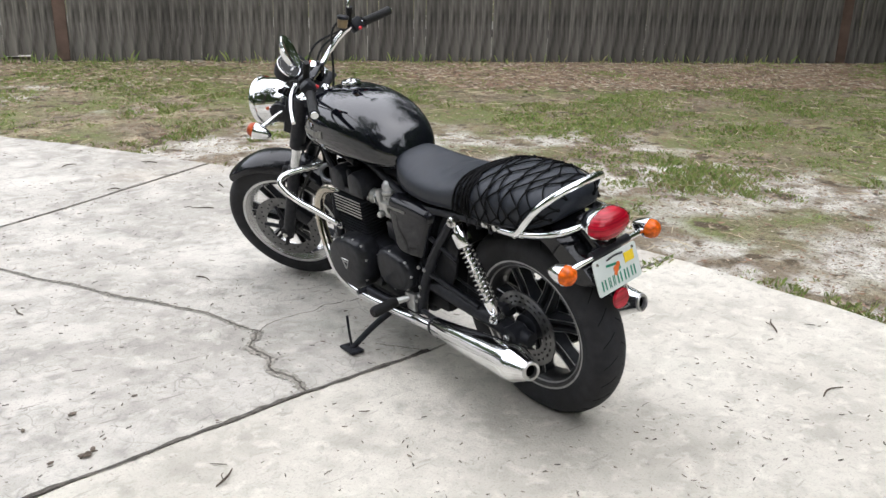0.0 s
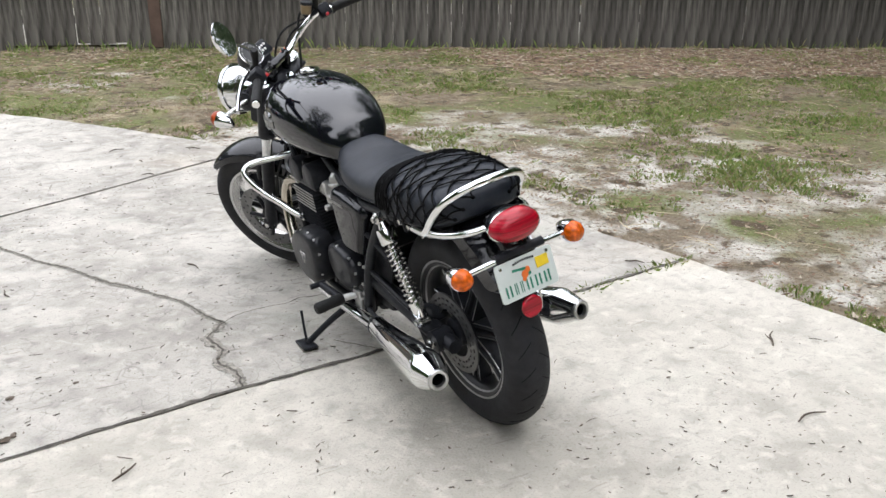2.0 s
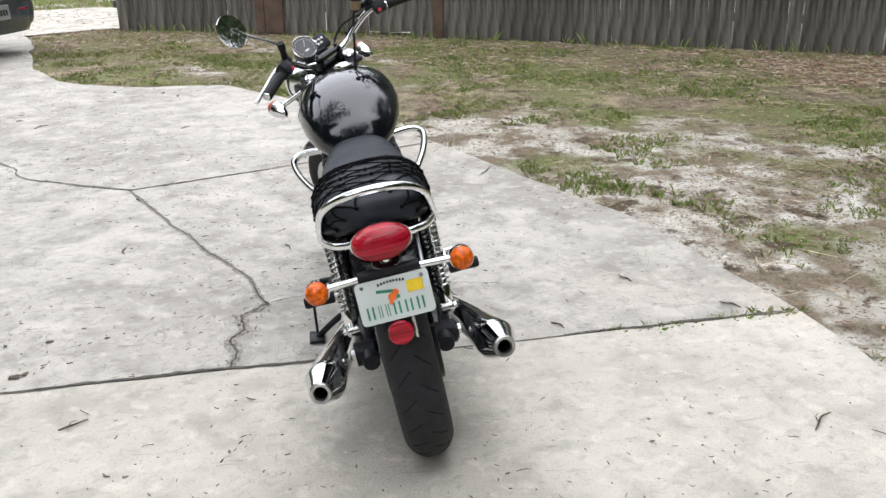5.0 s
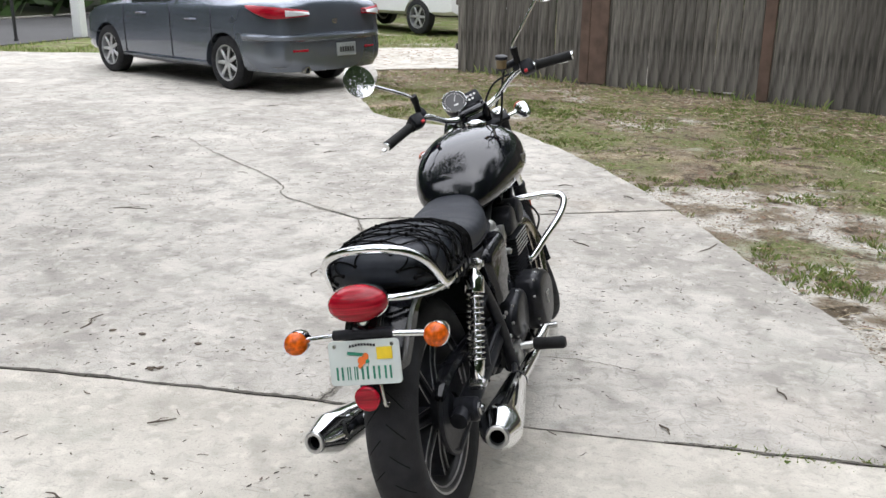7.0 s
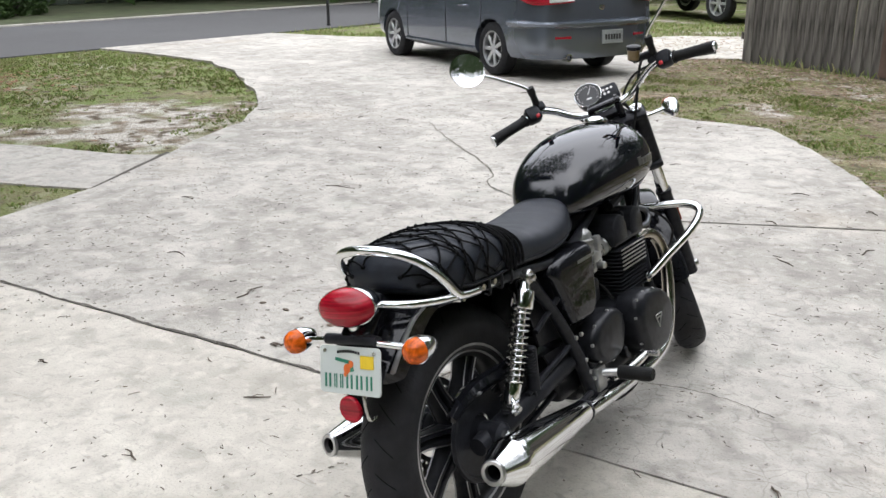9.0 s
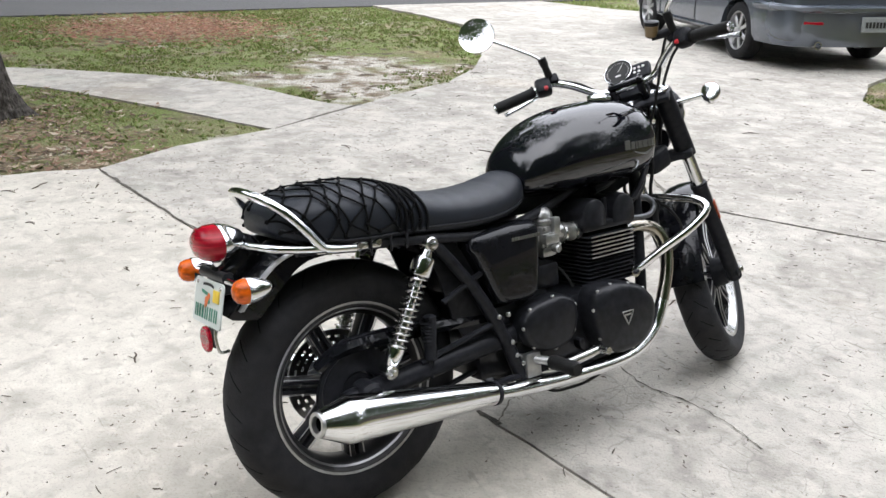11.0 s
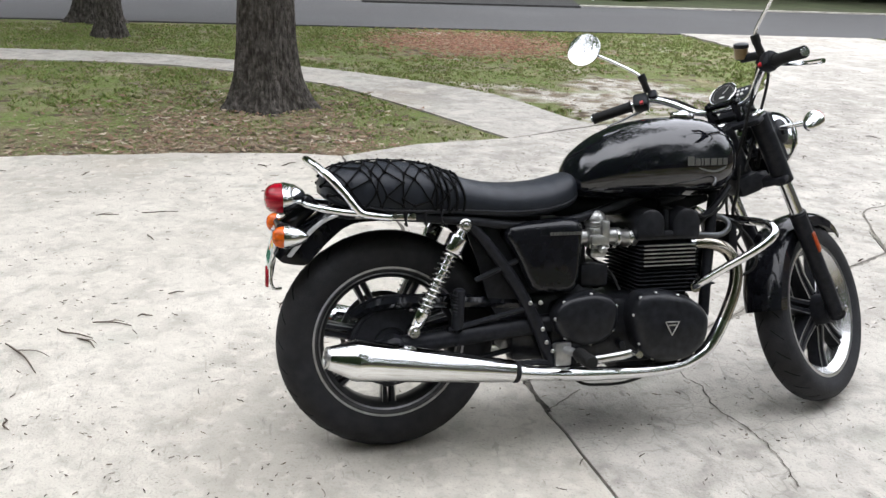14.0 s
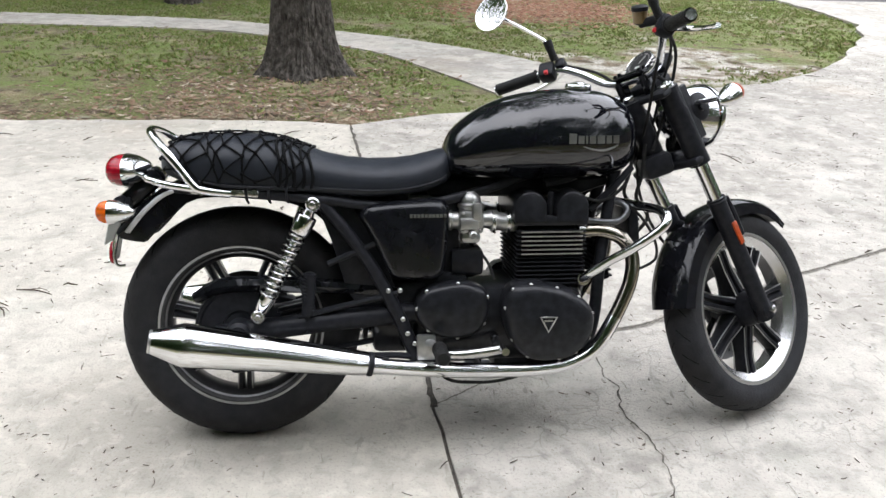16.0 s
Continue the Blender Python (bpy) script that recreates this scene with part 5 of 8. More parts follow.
tube(bm, [foot + Vector((0.0, 0.004, 0.006)), foot + Vector((0.006, 0.014, 0.06)), foot + Vector((0.014, 0.022, 0.120))], 0.005, 8, 4)
block(bm, (0.055, 0.085, 0.012), Matrix.Translation(foot + Vector((-0.005, 0.0, -0.002))) @ pose(0, 0, 0, 0, 11, 0), 0.005)
part("side_stand", bm, M["satin"], bike, "black steel side stand, folded out")


# tank
TANK = [(0.528, 0.045, 0.715, 0.775), (0.538, 0.078, 0.712, 0.805), (0.558, 0.104, 0.708, 0.842), (0.60, 0.130, 0.704, 0.878), (0.65, 0.148, 0.701, 0.908), (0.71, 0.162, 0.700, 0.930), (0.78, 0.172, 0.699, 0.944), (0.86, 0.174, 0.699, 0.951), (0.93, 0.168, 0.701, 0.949), (0.98, 0.154, 0.708, 0.938), (1.02, 0.128, 0.724, 0.916), (1.045, 0.092, 0.750, 0.888), (1.055, 0.05, 0.785, 0.860)]


def tank_ring(y, w, lo, hi, n=36):
    ring, mid = [], lo + (hi - lo) * 0.47
    for q in range(n):
        a = 2 * math.pi * q / n
        c, s = math.cos(a), math.sin(a)
        e = 2.0 / 2.35
        x = w * math.copysign(abs(c) ** e, c)
        if s < 0:
            x *= 1 - 0.22 * abs(s) ** 2
        z = mid + (math.copysign(abs(s) ** e, s)) * ((hi - mid) if s > 0 else (mid - lo))
        ring.append(Vector((x, y, z)))
    return ring


def spline(rows, n=4):
    """Smoothly thickened table."""
    k = len(rows[0])
    if k < 4:
        rows = [tuple(r) + (0,) * (4 - k) for r in rows]
    a = smooth_path([Vector(r[:3]) for r in rows], n)
    b = smooth_path([Vector((r[0], r[3], 0)) for r in rows], n)
    return [(p.x, p.y, p.z, q.y) for p, q in zip(a, b)]


bm = bm_new()
skin(bm, [tank_ring(*r) for r in spline(TANK, 3)])
tank = part("fuel_tank", bm, M["tank"], bike, "glossy black teardrop fuel tank", sharp=60)
bm = bm_new()
lathe(bm, [(0, 0.034), (0.004, 0.036), (0.012, 0.036), (0.016, 0.033), (0.018, 0.02), (0.022, 0.014)], pose(0.02, 0.900, 0.947, -1, 5, 0), 32)
part("fuel_cap", bm, M["chrome"], tank, "round chrome filler cap")


def tank_side(y, z):
    """The half width of the tank at a place along it and a height."""
    table = spline(TANK, 3)
    i = max(0, min(len(table) - 2, sum(1 for r in table if r[0] <= y) - 1))
    t = (y - table[i][0]) / (table[i + 1][0] - table[i][0])
    w, lo, hi = (table[i][j] + (table[i + 1][j] - table[i][j]) * t for j in (1, 2, 3))
    mid = lo + (hi - lo) * 0.47
    u = min(1.0, abs(z - mid) / ((hi - mid) if z > mid else (mid - lo)))
    s_ = u ** 1.175
    x = w * max(0.0, 1 - s_ ** 2) ** (0.5 / 1.175)
    return x * (1 - 0.22 * s_ ** 2) if z < mid else x


def on_tank(s, y, z, out=0.001):
    return Vector((s * (tank_side(y, z) + out), y, z))


for s in (-1, 1):
    bm = bm_new()
    x = 0.842
    for i, w in enumerate((0.024, 0.020, 0.010, 0.021, 0.025, 0.020, 0.021)):
        z0, z1 = 0.812, 0.838 if i == 0 else 0.832
        a, b, c, d = (on_tank(s, y, z) for y, z in ((x, z0), (x + w - 0.005, z0), (x + w - 0.005, z1), (x, z1)))
        n_ = Vector((s * 0.002, 0, 0))
        top = [bm.verts.new(p + n_) for p in (a, b, c, d)]
        low = [bm.verts.new(p - n_) for p in (a, b, c, d)]
        bm.faces.new(top)
        for q in range(4):
            bm.faces.new((top[q], top[(q + 1) % 4], low[(q + 1) % 4], low[q]))
        x += w
    tube(bm, [on_tank(s, y, z) for y, z in ((0.880, 0.805), (0.905, 0.797), (0.935, 0.794), (0.962, 0.801), (0.976, 0.808))], [0.001, 0.0028, 0.0032, 0.001], 6, 5)
    parts("badge_bar", bm, M["badge"], tank, "dull grey name badge of bars with a swoosh")

# seat
SEAT = [(-0.200, 0.070, 0.745, 0.785), (-0.188, 0.098, 0.735, 0.803), (-0.165, 0.120, 0.722, 0.818), (-0.12, 0.138, 0.705, 0.828), (-0.05, 0.148, 0.690, 0.834), (0.03, 0.150, 0.684, 0.832), (0.10, 0.146, 0.682, 0.822), (0.16, 0.140, 0.680, 0.802), (0.22, 0.138, 0.677, 0.781), (0.29, 0.138, 0.672, 0.768), (0.36, 0.136, 0.670, 0.764), (0.43, 0.128, 0.674, 0.768), (0.49, 0.112, 0.685, 0.780), (0.53, 0.092, 0.700, 0.790), (0.548, 0.070, 0.715, 0.785)]


def seat_ring(y, w, lo, hi, n=40, grow=0.0):
    ring = []
    mid = lo + (hi - lo) * 0.42
    for q in range(n):
        a = 2 * math.pi * q / n
        c, s = math.cos(a), math.sin(a)
        e = 2.0 / (2.5 if s > 0 else 5.0)
        ring.append(Vector(((w + grow) * math.copysign(abs(c) ** e, c), y, mid + math.copysign(abs(s) ** e, s) * ((hi - mid + grow) if s > 0 else (mid - lo)))))
    return ring


bm = bm_new()
rows = spline(SEAT, 5)
rings = []
for y, w, lo, hi in rows:
    dip = 0.0
    for seam in (0.215, 0.275, 0.335, 0.395, 0.455):
        dip = max(dip, 0.0022 * math.exp(-((y - seam) / 0.005) ** 2))
    rings.append(seat_ring(y, w, lo, hi - dip))
skin(bm, rings)
seat = part("seat", bm, M["vinyl"], bike, "black grained vinyl dual seat with cross pleats", sharp=50)
bm = bm_new()
for s in (-1, 1):
    tube(bm, [Vector((s * (w + 0.001), y, lo + 0.022)) for y, w, lo, hi in rows[6:-4:3]], 0.003, 6, 3)
part("piping", bm, M["satin"], seat)

# horn, ignition coil, oil cooler, braces and cables round the steering head
bm = bm_new()
block(bm, (0.10, 0.085, 0.065), pose(0, 1.130, 0.742, 20), 0.016)
part("horn", bm, M["satin"], bike)
bm = bm_new()
block(bm, (0.10, 0.16, 0.055), pose(0, 0.905, 0.695, 18), 0.012)
part("ignition_coil", bm, M["satin"], bike)
bm = bm_new()
block(bm, (0.17, 0.030, 0.105), pose(0, 1.050, 0.585, 6), 0.006)
cooler = part("oil_cooler", bm, M["satin"], bike)
for i in range(7):
    bm = bm_new()
    block(bm, (0.155, 0.004, 0.006), pose(0, 1.066, 0.545 + 0.0135 * i, 6))
    part("cooler_fin", bm, M["fin"], cooler)
for s in (-1, 1):
    bm = bm_new()
    tube(bm, [(s * 0.060, 1.045, 0.740), (s * 0.082, 0.985, 0.684), (s * 0.085, 0.925, 0.630)], 0.010, 10, 4)
    part("brace", bm, M["satin"], bike)
    bm = bm_new()
    tube(bm, [(s * 0.045, 1.086, 0.803), (s * 0.052, 1.079, 0.722), (s * 0.055, 1.064, 0.655), (s * 0.05, 1.10, 0.600), (s * 0.06, 1.045, 0.540)], 0.0055, 8, 6)
    part("cable", bm, M["grip"], bike)
    bm = bm_new()
    tube(bm, [(s * 0.02, 1.060, 0.790), (s * 0.065, 1.030, 0.700), (s * 0.095, 0.960, 0.655), (s * 0.10, 0.90, 0.665), (s * 0.07, 0.80, 0.690)], 0.0045, 8, 6)
    part("cable", bm, M["grip"], bike)

# grab rail
bm = bm_new()
arch = [(0.138, -0.02, 0.688), (0.145, -0.088, 0.698), (0.144, -0.110, 0.711), (0.139, -0.140, 0.750), (0.125, -0.177, 0.793), (0.096, -0.206, 0.821), (0.052, -0.226, 0.837), (0, -0.233, 0.842)]
tube(bm, arch + mirrored(arch[-2::-1]), 0.0115, 12, 6)
rail = part("grab_rail", bm, M["chrome"], bike, "arched chrome grab rail")
bm = bm_new()
low = [(0.143, -0.095, 0.700), (0.132, -0.155, 0.707), (0.106, -0.212, 0.716), (0.06, -0.244, 0.722), (0, -0.253, 0.724)]
tube(bm, low + mirrored(low[-2::-1]), 0.010, 12, 6)
part("lower_loop", bm, M["chrome"], rail)
for s in (-1, 1):
    bm = bm_new()
    block(bm, (0.012, 0.17, 0.018), pose(s * 0.138, -0.035, 0.692, -4), 0.004)
    for y in (-0.09, -0.01, 0.04):
        lathe(bm, [(0, 0.008), (0.008, 0.008)], Matrix.Translation((s * 0.143, y, 0.692)) @ Matrix.Rotation(s * math.pi / 2, 4, "Y"), 6)
    part("rail_bracket", bm, M["worn"], rail)

# rear mudguard
bm = bm_new()
line = smooth_path([(0, 0.25, 0.640), (0, 0.20, 0.678), (0, 0.12, 0.708), (0, 0.03, 0.722), (0, -0.08, 0.722), (0, -0.15, 0.712), (0, -0.20, 0.692), (0, -0.255, 0.655), (0, -0.305, 0.606), (0, -0.328, 0.580)], 6)
rings = []
for i, p in enumerate(line):
    a, b = line[max(i - 1, 0)], line[min(i + 1, len(line) - 1)]
    d = (b - a).normalized()
    up = Vector((1, 0, 0)).cross(d)
    if up.z < 0:
        up = -up
    t = i / (len(line) - 1)
    w = 0.082 - 0.012 * max(0, t - 0.7) / 0.3
    drop = 0.050 + 0.026 * max(0, min(1, (t - 0.5) / 0.3)) - 0.055 * max(0, (t - 0.88) / 0.12)
    prof = [(-w, -drop), (-w, -0.012), (-w * 0.82, -0.003), (-w * 0.4, 0.004), (0, 0.006), (w * 0.4, 0.004), (w * 0.82, -0.003), (w, -0.012), (w, -drop)]
    prof += [(x * 0.955, z - (0.004 if abs(x) < w else 0)) for x, z in prof[::-1]]
    rings.append([p + Vector((x, 0, 0)) + up * z for x, z in prof])
skin(bm, rings)
guard = part("rear_mudguard", bm, M["gloss"], bike, "glossy black rear mudguard")
for s in (1,):
    bm = bm_new()
    for x in (0.0, 0.006):
        tube(bm, [(s * 0.080, -0.290 - x, 0.584), (s * 0.085, -0.248 - x, 0.634), (s * 0.088, -0.200 - x, 0.676), (s * 0.092, -0.155 - x, 0.696)], 0.0045, 6, 5)
    part("strap", bm, M["dulllip"], guard, "grey steel strap along the mudguard")
bm = bm_new()
tube(bm, [(0.03, -0.318, 0.600), (0.03, -0.340, 0.548), (0.03, -0.338, 0.492), (0.03, -0.314, 0.487)], 0.004, 8, 5)
part("reflector_bracket", bm, M["worn"], guard)
bm = bm_new()
block(bm, (0.075, 0.13, 0.05), pose(0, -0.262, 0.690, 42), 0.014)
part("tail_bracket", bm, M["gloss"], guard)

# tail lamp, indicators, plate
bm = bm_new()
m = pose(0, -0.290, 0.737, 90, 0, 0) @ Matrix.Diagonal((0.96, 0.57, 0.98, 1))
lathe(bm, [(-0.055, 0.018), (-0.045, 0.042), (-0.02, 0.066), (0.006, 0.077), (0.014, 0.078)], m, 36)
lamp = part("tail_lamp", bm, M["chrome"], bike, "oval red tail lamp in a chrome shell")
bm = bm_new()
lathe(bm, [(0.012, 0.075), (0.030, 0.074), (0.048, 0.064), (0.058, 0.047), (0.063, 0.022), (0.064, 0.004)], m, 36)
part("lens", bm, M["red"], lamp, "red ribbed lens", sharp=60)
bm = bm_new()
lathe(bm, [(0.0, 0.026), (0.012, 0.026), (0.020, 0.019), (0.040, 0.021), (0.050, 0.032)], pose(0, -0.285, 0.655, 10), 20)
block(bm, (0.05, 0.06, 0.03), pose(0, -0.275, 0.662, 12), 0.010)
part("lamp_bracket", bm, M["chrome"], lamp)
bm = bm_new()
tube(bm, [(-0.075, -0.312, 0.663), (0.075, -0.312, 0.663)], 0.0125, 12)
block(bm, (0.10, 0.03, 0.05), pose(0, -0.302, 0.645), 0.006)
part("indicator_bar", bm, M["satin"], bike)


def indicator(parent, base, tip, back, label, m=None, glass="amber"):
    """A chrome bullet on a stalk; back is the way its lens looks."""
    bm = bm_new()
    tube(bm, [base, tip], 0.0085, 10)
    ob = part("indicator", bm, M["chrome"], parent, label, m)
    f = frame_at(tip, back)
    bm = bm_new()
    lathe(bm, [(-0.056, 0.003), (-0.051, 0.010), (-0.036, 0.0195), (-0.015, 0.0270), (0.004, 0.0300), (0.010, 0.0300)], f, 28)
    part("shell", bm, M["chrome"], ob)
    bm = bm_new()
    lathe(bm, [(0.009, 0.0280), (0.020, 0.0275), (0.031, 0.023), (0.038, 0.013), (0.040, 0.003)], f, 28)
    part("lens", bm, M[glass], ob, sharp=60)
    return ob


for s in (-1, 1):
    indicator(bike, (s * 0.07, -0.314, 0.660), (s * 0.176, -0.302, 0.650), (0, -1, 0.03), "amber bullet indicator with a chrome shell")
PM = pose(0.0, -0.336, 0.602, 76, 0, 0)
bm = bm_new()
rr = 0.010
out = []
for cx, cy, a0 in ((0.089 - rr, 0.052 - rr, 0), (-0.089 + rr, 0.052 - rr, 90), (-0.089 + rr, -0.052 + rr, 180), (0.089 - rr, -0.052 + rr, 270)):
    out += [(cx + rr * math.cos(radians(a0 + 30 * q)), cy + rr * math.sin(radians(a0 + 30 * q))) for q in range(4)]
slab_form(bm, out, 0.003, PM, 0.001, 1)
plate = part("number_plate", bm, M["plate"], bike, "small white number plate with green bars and a yellow sticker")
bm = bm_new()
x = -0.074
for w in (0.021, 0.010, 0.010, 0.021, 0.021, 0.021):
    block(bm, (w * 0.22, 0.030, 0.0012), PM @ pose(x + w * 0.2, -0.024, 0.0042))
    block(bm, (w * 0.22, 0.030, 0.0012), PM @ pose(x + w * 0.8, -0.024, 0.0042))
    x += w + 0.0075
parts("character_bar", bm, M["green"], plate, "dark green bars")
bm = bm_new()
for i in range(9):
    block(bm, (0.005, 0.006, 0.0012), PM @ pose(-0.032 + 0.0075 * i, 0.038 + 0.004 * math.cos((i - 4) / 3), 0.0042))
tagged(part("small_print", bm, M["satin"], plate), kind="stuff")
bm = bm_new()
block(bm, (0.038, 0.028, 0.0014), PM @ pose(0.052, 0.020, 0.0043))
part("sticker", bm, M["yellow"], plate, "yellow date sticker")
bm = bm_new()
for x, y, r0 in ((-0.006, 0.004, 0.010), (0.004, 0.014, 0.008), (-0.010, -0.008, 0.006)):
    lathe(bm, [(0.003, r0), (0.0048, r0)], PM @ pose(x, y, 0), 16)
parts("fruit_print", bm, M["orange"], plate, "orange fruit print")
bm = bm_new()
block(bm, (0.042, 0.007, 0.0012), PM @ pose(-0.020, 0.021, 0.0042, 0, 0, -8))
block(bm, (0.010, 0.020, 0.0012), PM @ pose(0.006, 0.008, 0.0040, 0, 0, 15))
parts("map_print", bm, M["green"], plate)
bm = bm_new()
for x, y in ((-0.072, 0.040), (0.072, 0.040)):
    lathe(bm, [(0.003, 0.005), (0.006, 0.004)], PM @ pose(x, y, 0), 10)
parts("screw", bm, M["worn"], plate)
bm = bm_new()
lathe(bm, [(0, 0.031), (0.006, 0.031), (0.009, 0.028)], pose(-0.006, -0.348, 0.517, 88, 0, 0), 28)
refl = part("rear_reflector", bm, M["red"], bike, "round red reflector below the plate")
bm = bm_new()
block(bm, (0.05, 0.004, 0.15), pose(0, -0.328, 0.572, -12), 0.001, 1)
part("plate_bracket", bm, M["satin"], refl)

# ---- steered parts ----
for s in (-1, 1):
    off = 0.092 * s
    bm = bm_new()
    tube(bm, [st(off, 0.052, -0.020), st(off, 0.056, -0.252)], 0.0305, 18)
    cov = part("fork_cover", bm, M["satin"], bike, m=FORK)
    bm = bm_new()
    lathe(bm, [(0.0, 0.023), (0.012, 0.023), (0.016, 0.019), (0.017, 0.009), (0.020, 0.008)], frame_at(st(off, 0.052, -0.022), UPAX), 16)
    part("cap", bm, M["chrome"], cov, "polished fork cap")
    bm = bm_new()
    tube(bm, [st(off, 0.056, -0.24), st(off, 0.058, -0.42)], 0.0205, 18)
    part("fork_tube", bm, M["chrome"], bike, m=FORK)
    bm = bm_new()
    tube(bm, [st(off, 0.058, -0.365), st(off, 0.058, -0.375), st(off, 0.058, -0.39), st(off, 0.058, -0.70), st(off, 0.060, -0.750)], [0.022, 0.0285, 0.027, 0.0255, 0.0255, 0.024, 0.026], 16, 3)
    lathe(bm, [(-0.022, 0.026), (0.018, 0.026), (0.022, 0.018)], Matrix.Translation(st(off, 0.062, -0.728)) @ Matrix.Rotation(-s * math.pi / 2, 4, "Y"), 18)
    slid = part("fork_slider", bm, M["satin"], bike, m=FORK)
    bm = bm_new()
    lathe(bm, [(0, 0.012), (0.01, 0.012), (0.012, 0.008)], Matrix.Translation(st(off * 1.26, 0.062, -0.728)) @ Matrix.Rotation(-s * math.pi / 2, 4, "Y"), 6)
    part("axle_bolt", bm, M["worn"], slid)
    if s < 0:
        bm = bm_new()
        block(bm, (0.006, 0.020, 0.070), Matrix.Translation(st(off + s * 0.026, 0.058, -0.475)) @ pose(0, 0, 0, 27), 0.003)
        part("fork_reflector", bm, M["side_and_shaded_lens"], slid, "dull orange side reflector")
    bm = bm_new()
    tube(bm, [st(off + s * 0.0, 0.098, -0.38), st(off, 0.103, -0.44), st(off, 0.10, -0.50)], 0.010, 8, 4)
    part("mudguard_stay", bm, M["satin"], slid)
    # front lenses are amber; the duller colour stands in for their shade
    indicator(bike, st(s * 0.10, 0.12, -0.10), turned(-0.262, 1.150, 0.812) if s > 0 else turned(0.105, 1.295, 0.935), AHEAD, "front indicator with a chrome shell, its amber lens coloured as in shade", S, "side_and_shaded_lens")
    # bars, grips, levers, mirrors
    bm = bm_new()
    tube(bm, [st(0, 0.046, 0.030), st(s * 0.06, 0.046, 0.032), st(s * 0.105, 0.044, 0.050), st(s * 0.155, 0.028, 0.100), st(s * 0.20, 0.002, 0.138), st(s * 0.245, -0.030, 0.146), st(s * 0.35, -0.090, 0.156)], 0.0112, 12, 6)
    bar = part("handlebar", bm, M["chrome"], bike, "half of the raised chrome handlebar", S)
    bm = bm_new()
    g0, g1 = st(s * 0.250, -0.034, 0.145), st(s * 0.356, -0.094, 0.157)
    tube(bm, [g0, g0.lerp(g1, 0.03), g0.lerp(g1, 0.06), g0.lerp(g1, 0.97), g1], [0.021, 0.021, 0.0175, 0.0165, 0.0175, 0.017], 16, 3)
    part("grip", bm, M["grip"], bar, "black ribbed rubber grip")
    bm = bm_new()
    tube(bm, [g1, g1.lerp(g0, -0.09)], [0.0155, 0.013], 16)
    part("bar_end", bm, M["chrome"], bar)
    bm = bm_new()
    sw = st(s * 0.222, -0.016, 0.143)
    block(bm, (0.050, 0.046, 0.052), Matrix.Translation(sw) @ pose(0, 0, 0, -27, 0, s * 26), 0.012)
    block(bm, (0.030, 0.035, 0.032), Matrix.Translation(st(s * 0.192, 0.014, 0.145)) @ pose(0, 0, 0, -27, 0, s * 26), 0.008)
    box = part("switch_housing", bm, M["satin"], bar)
    bm = bm_new()
    block(bm, (0.012, 0.010, 0.012), Matrix.Translation(st(s * 0.205, -0.040, 0.148)) @ pose(0, 0, 0, -27, 0, s * 26), 0.003)
    part("switch", bm, M["redplastic"], box, "small red switch")
    bm = bm_new()
    tube(bm, [st(s * 0.205, 0.035, 0.126), st(s * 0.25, 0.032, 0.110), st(s * 0.31, 0.006, 0.102), st(s * 0.372, -0.030, 0.102)], [0.009, 0.0075, 0.006, 0.0075], 8, 5)
    part("lever", bm, M["chrome"], bar, "polished alloy lever")
    bm = bm_new()
    tube(bm, [st(s * 0.198, 0.006, 0.165), st(s * 0.197, 0.007, 0.215)], [0.012, 0.010], 12)
    tube(bm, [st(s * 0.197, 0.007, 0.20), st(s * 0.198, 0.010, 0.225)], 0.013, 12)
    boot = part("mirror_mount", bm, M["grip"], bar)
    bm = bm_new()
    if s > 0:
        tube(bm, [st(0.197, 0.007, 0.205), turned(-0.170, 0.862, 1.068), turned(-0.190, 0.842, 1.092), turned(-0.245, 0.785, 1.130), turned(-0.285, 0.742, 1.155)], 0.0052, 10, 5)
        mc = turned(-0.305, 0.715, 1.169)
    else:
        tube(bm, [st(-0.197, 0.007, 0.205), turned(0.160, 1.050, 1.195), turned(0.205, 1.055, 1.255), turned(0.272, 1.064, 1.345)], 0.0052, 10, 5)
        mc = turned(0.292, 1.064, 1.372)
    mir = part("mirror", bm, M["chrome"], bar, "round chrome mirror on a thin stalk")
    aim = (S.to_3x3().inverted() @ Vector((0.72, -0.68, 0.34) if s > 0 else (0.29, -0.95, 0.10))).normalized()
    f = frame_at(mc, aim)
    bm = bm_new()
    lathe(bm, [(-0.022, 0.006), (-0.020, 0.020), (-0.012, 0.040), (0.0, 0.053), (0.006, 0.056), (0.009, 0.055), (0.008, 0.051)], f, 40)
    part("shell", bm, M["chrome"], mir)
    bm = bm_new()
    lathe(bm, [(0.004, 0.052), (0.0075, 0.0515)], f, 40)
    part("glass", bm, M["mirror"], mir, "round mirror glass")
    # headlamp ears
    bm = bm_new()
    tube(bm, [st(off, 0.07, -0.06), st(s * 0.098, 0.15, -0.115)], 0.012, 10)
    part("headlamp_ear", bm, M["satin"], bike, m=FORK)

# black brackets, widened to cover lamp sides in place of dark reflections
for s in (-1, 1):
    bm = bm_new()
    lathe(bm, [(-0.006, 0.040), (0.003, 0.040), (0.006, 0.036), (0.006, 0.014), (0.014, 0.012)], Matrix.Translation(st(s * 0.103, 0.132, -0.115)) @ Matrix.Rotation(-s * math.pi / 2, 4, "Y"), 24)
    block(bm, (0.014, 0.050, 0.160), Matrix.Translation(st(s * 0.100, 0.088, -0.115)) @ pose(0, 0, 0, 27), 0.004, 1)
    part("headlamp_bracket", bm, M["satin"], bike, m=S)
bm = bm_new()
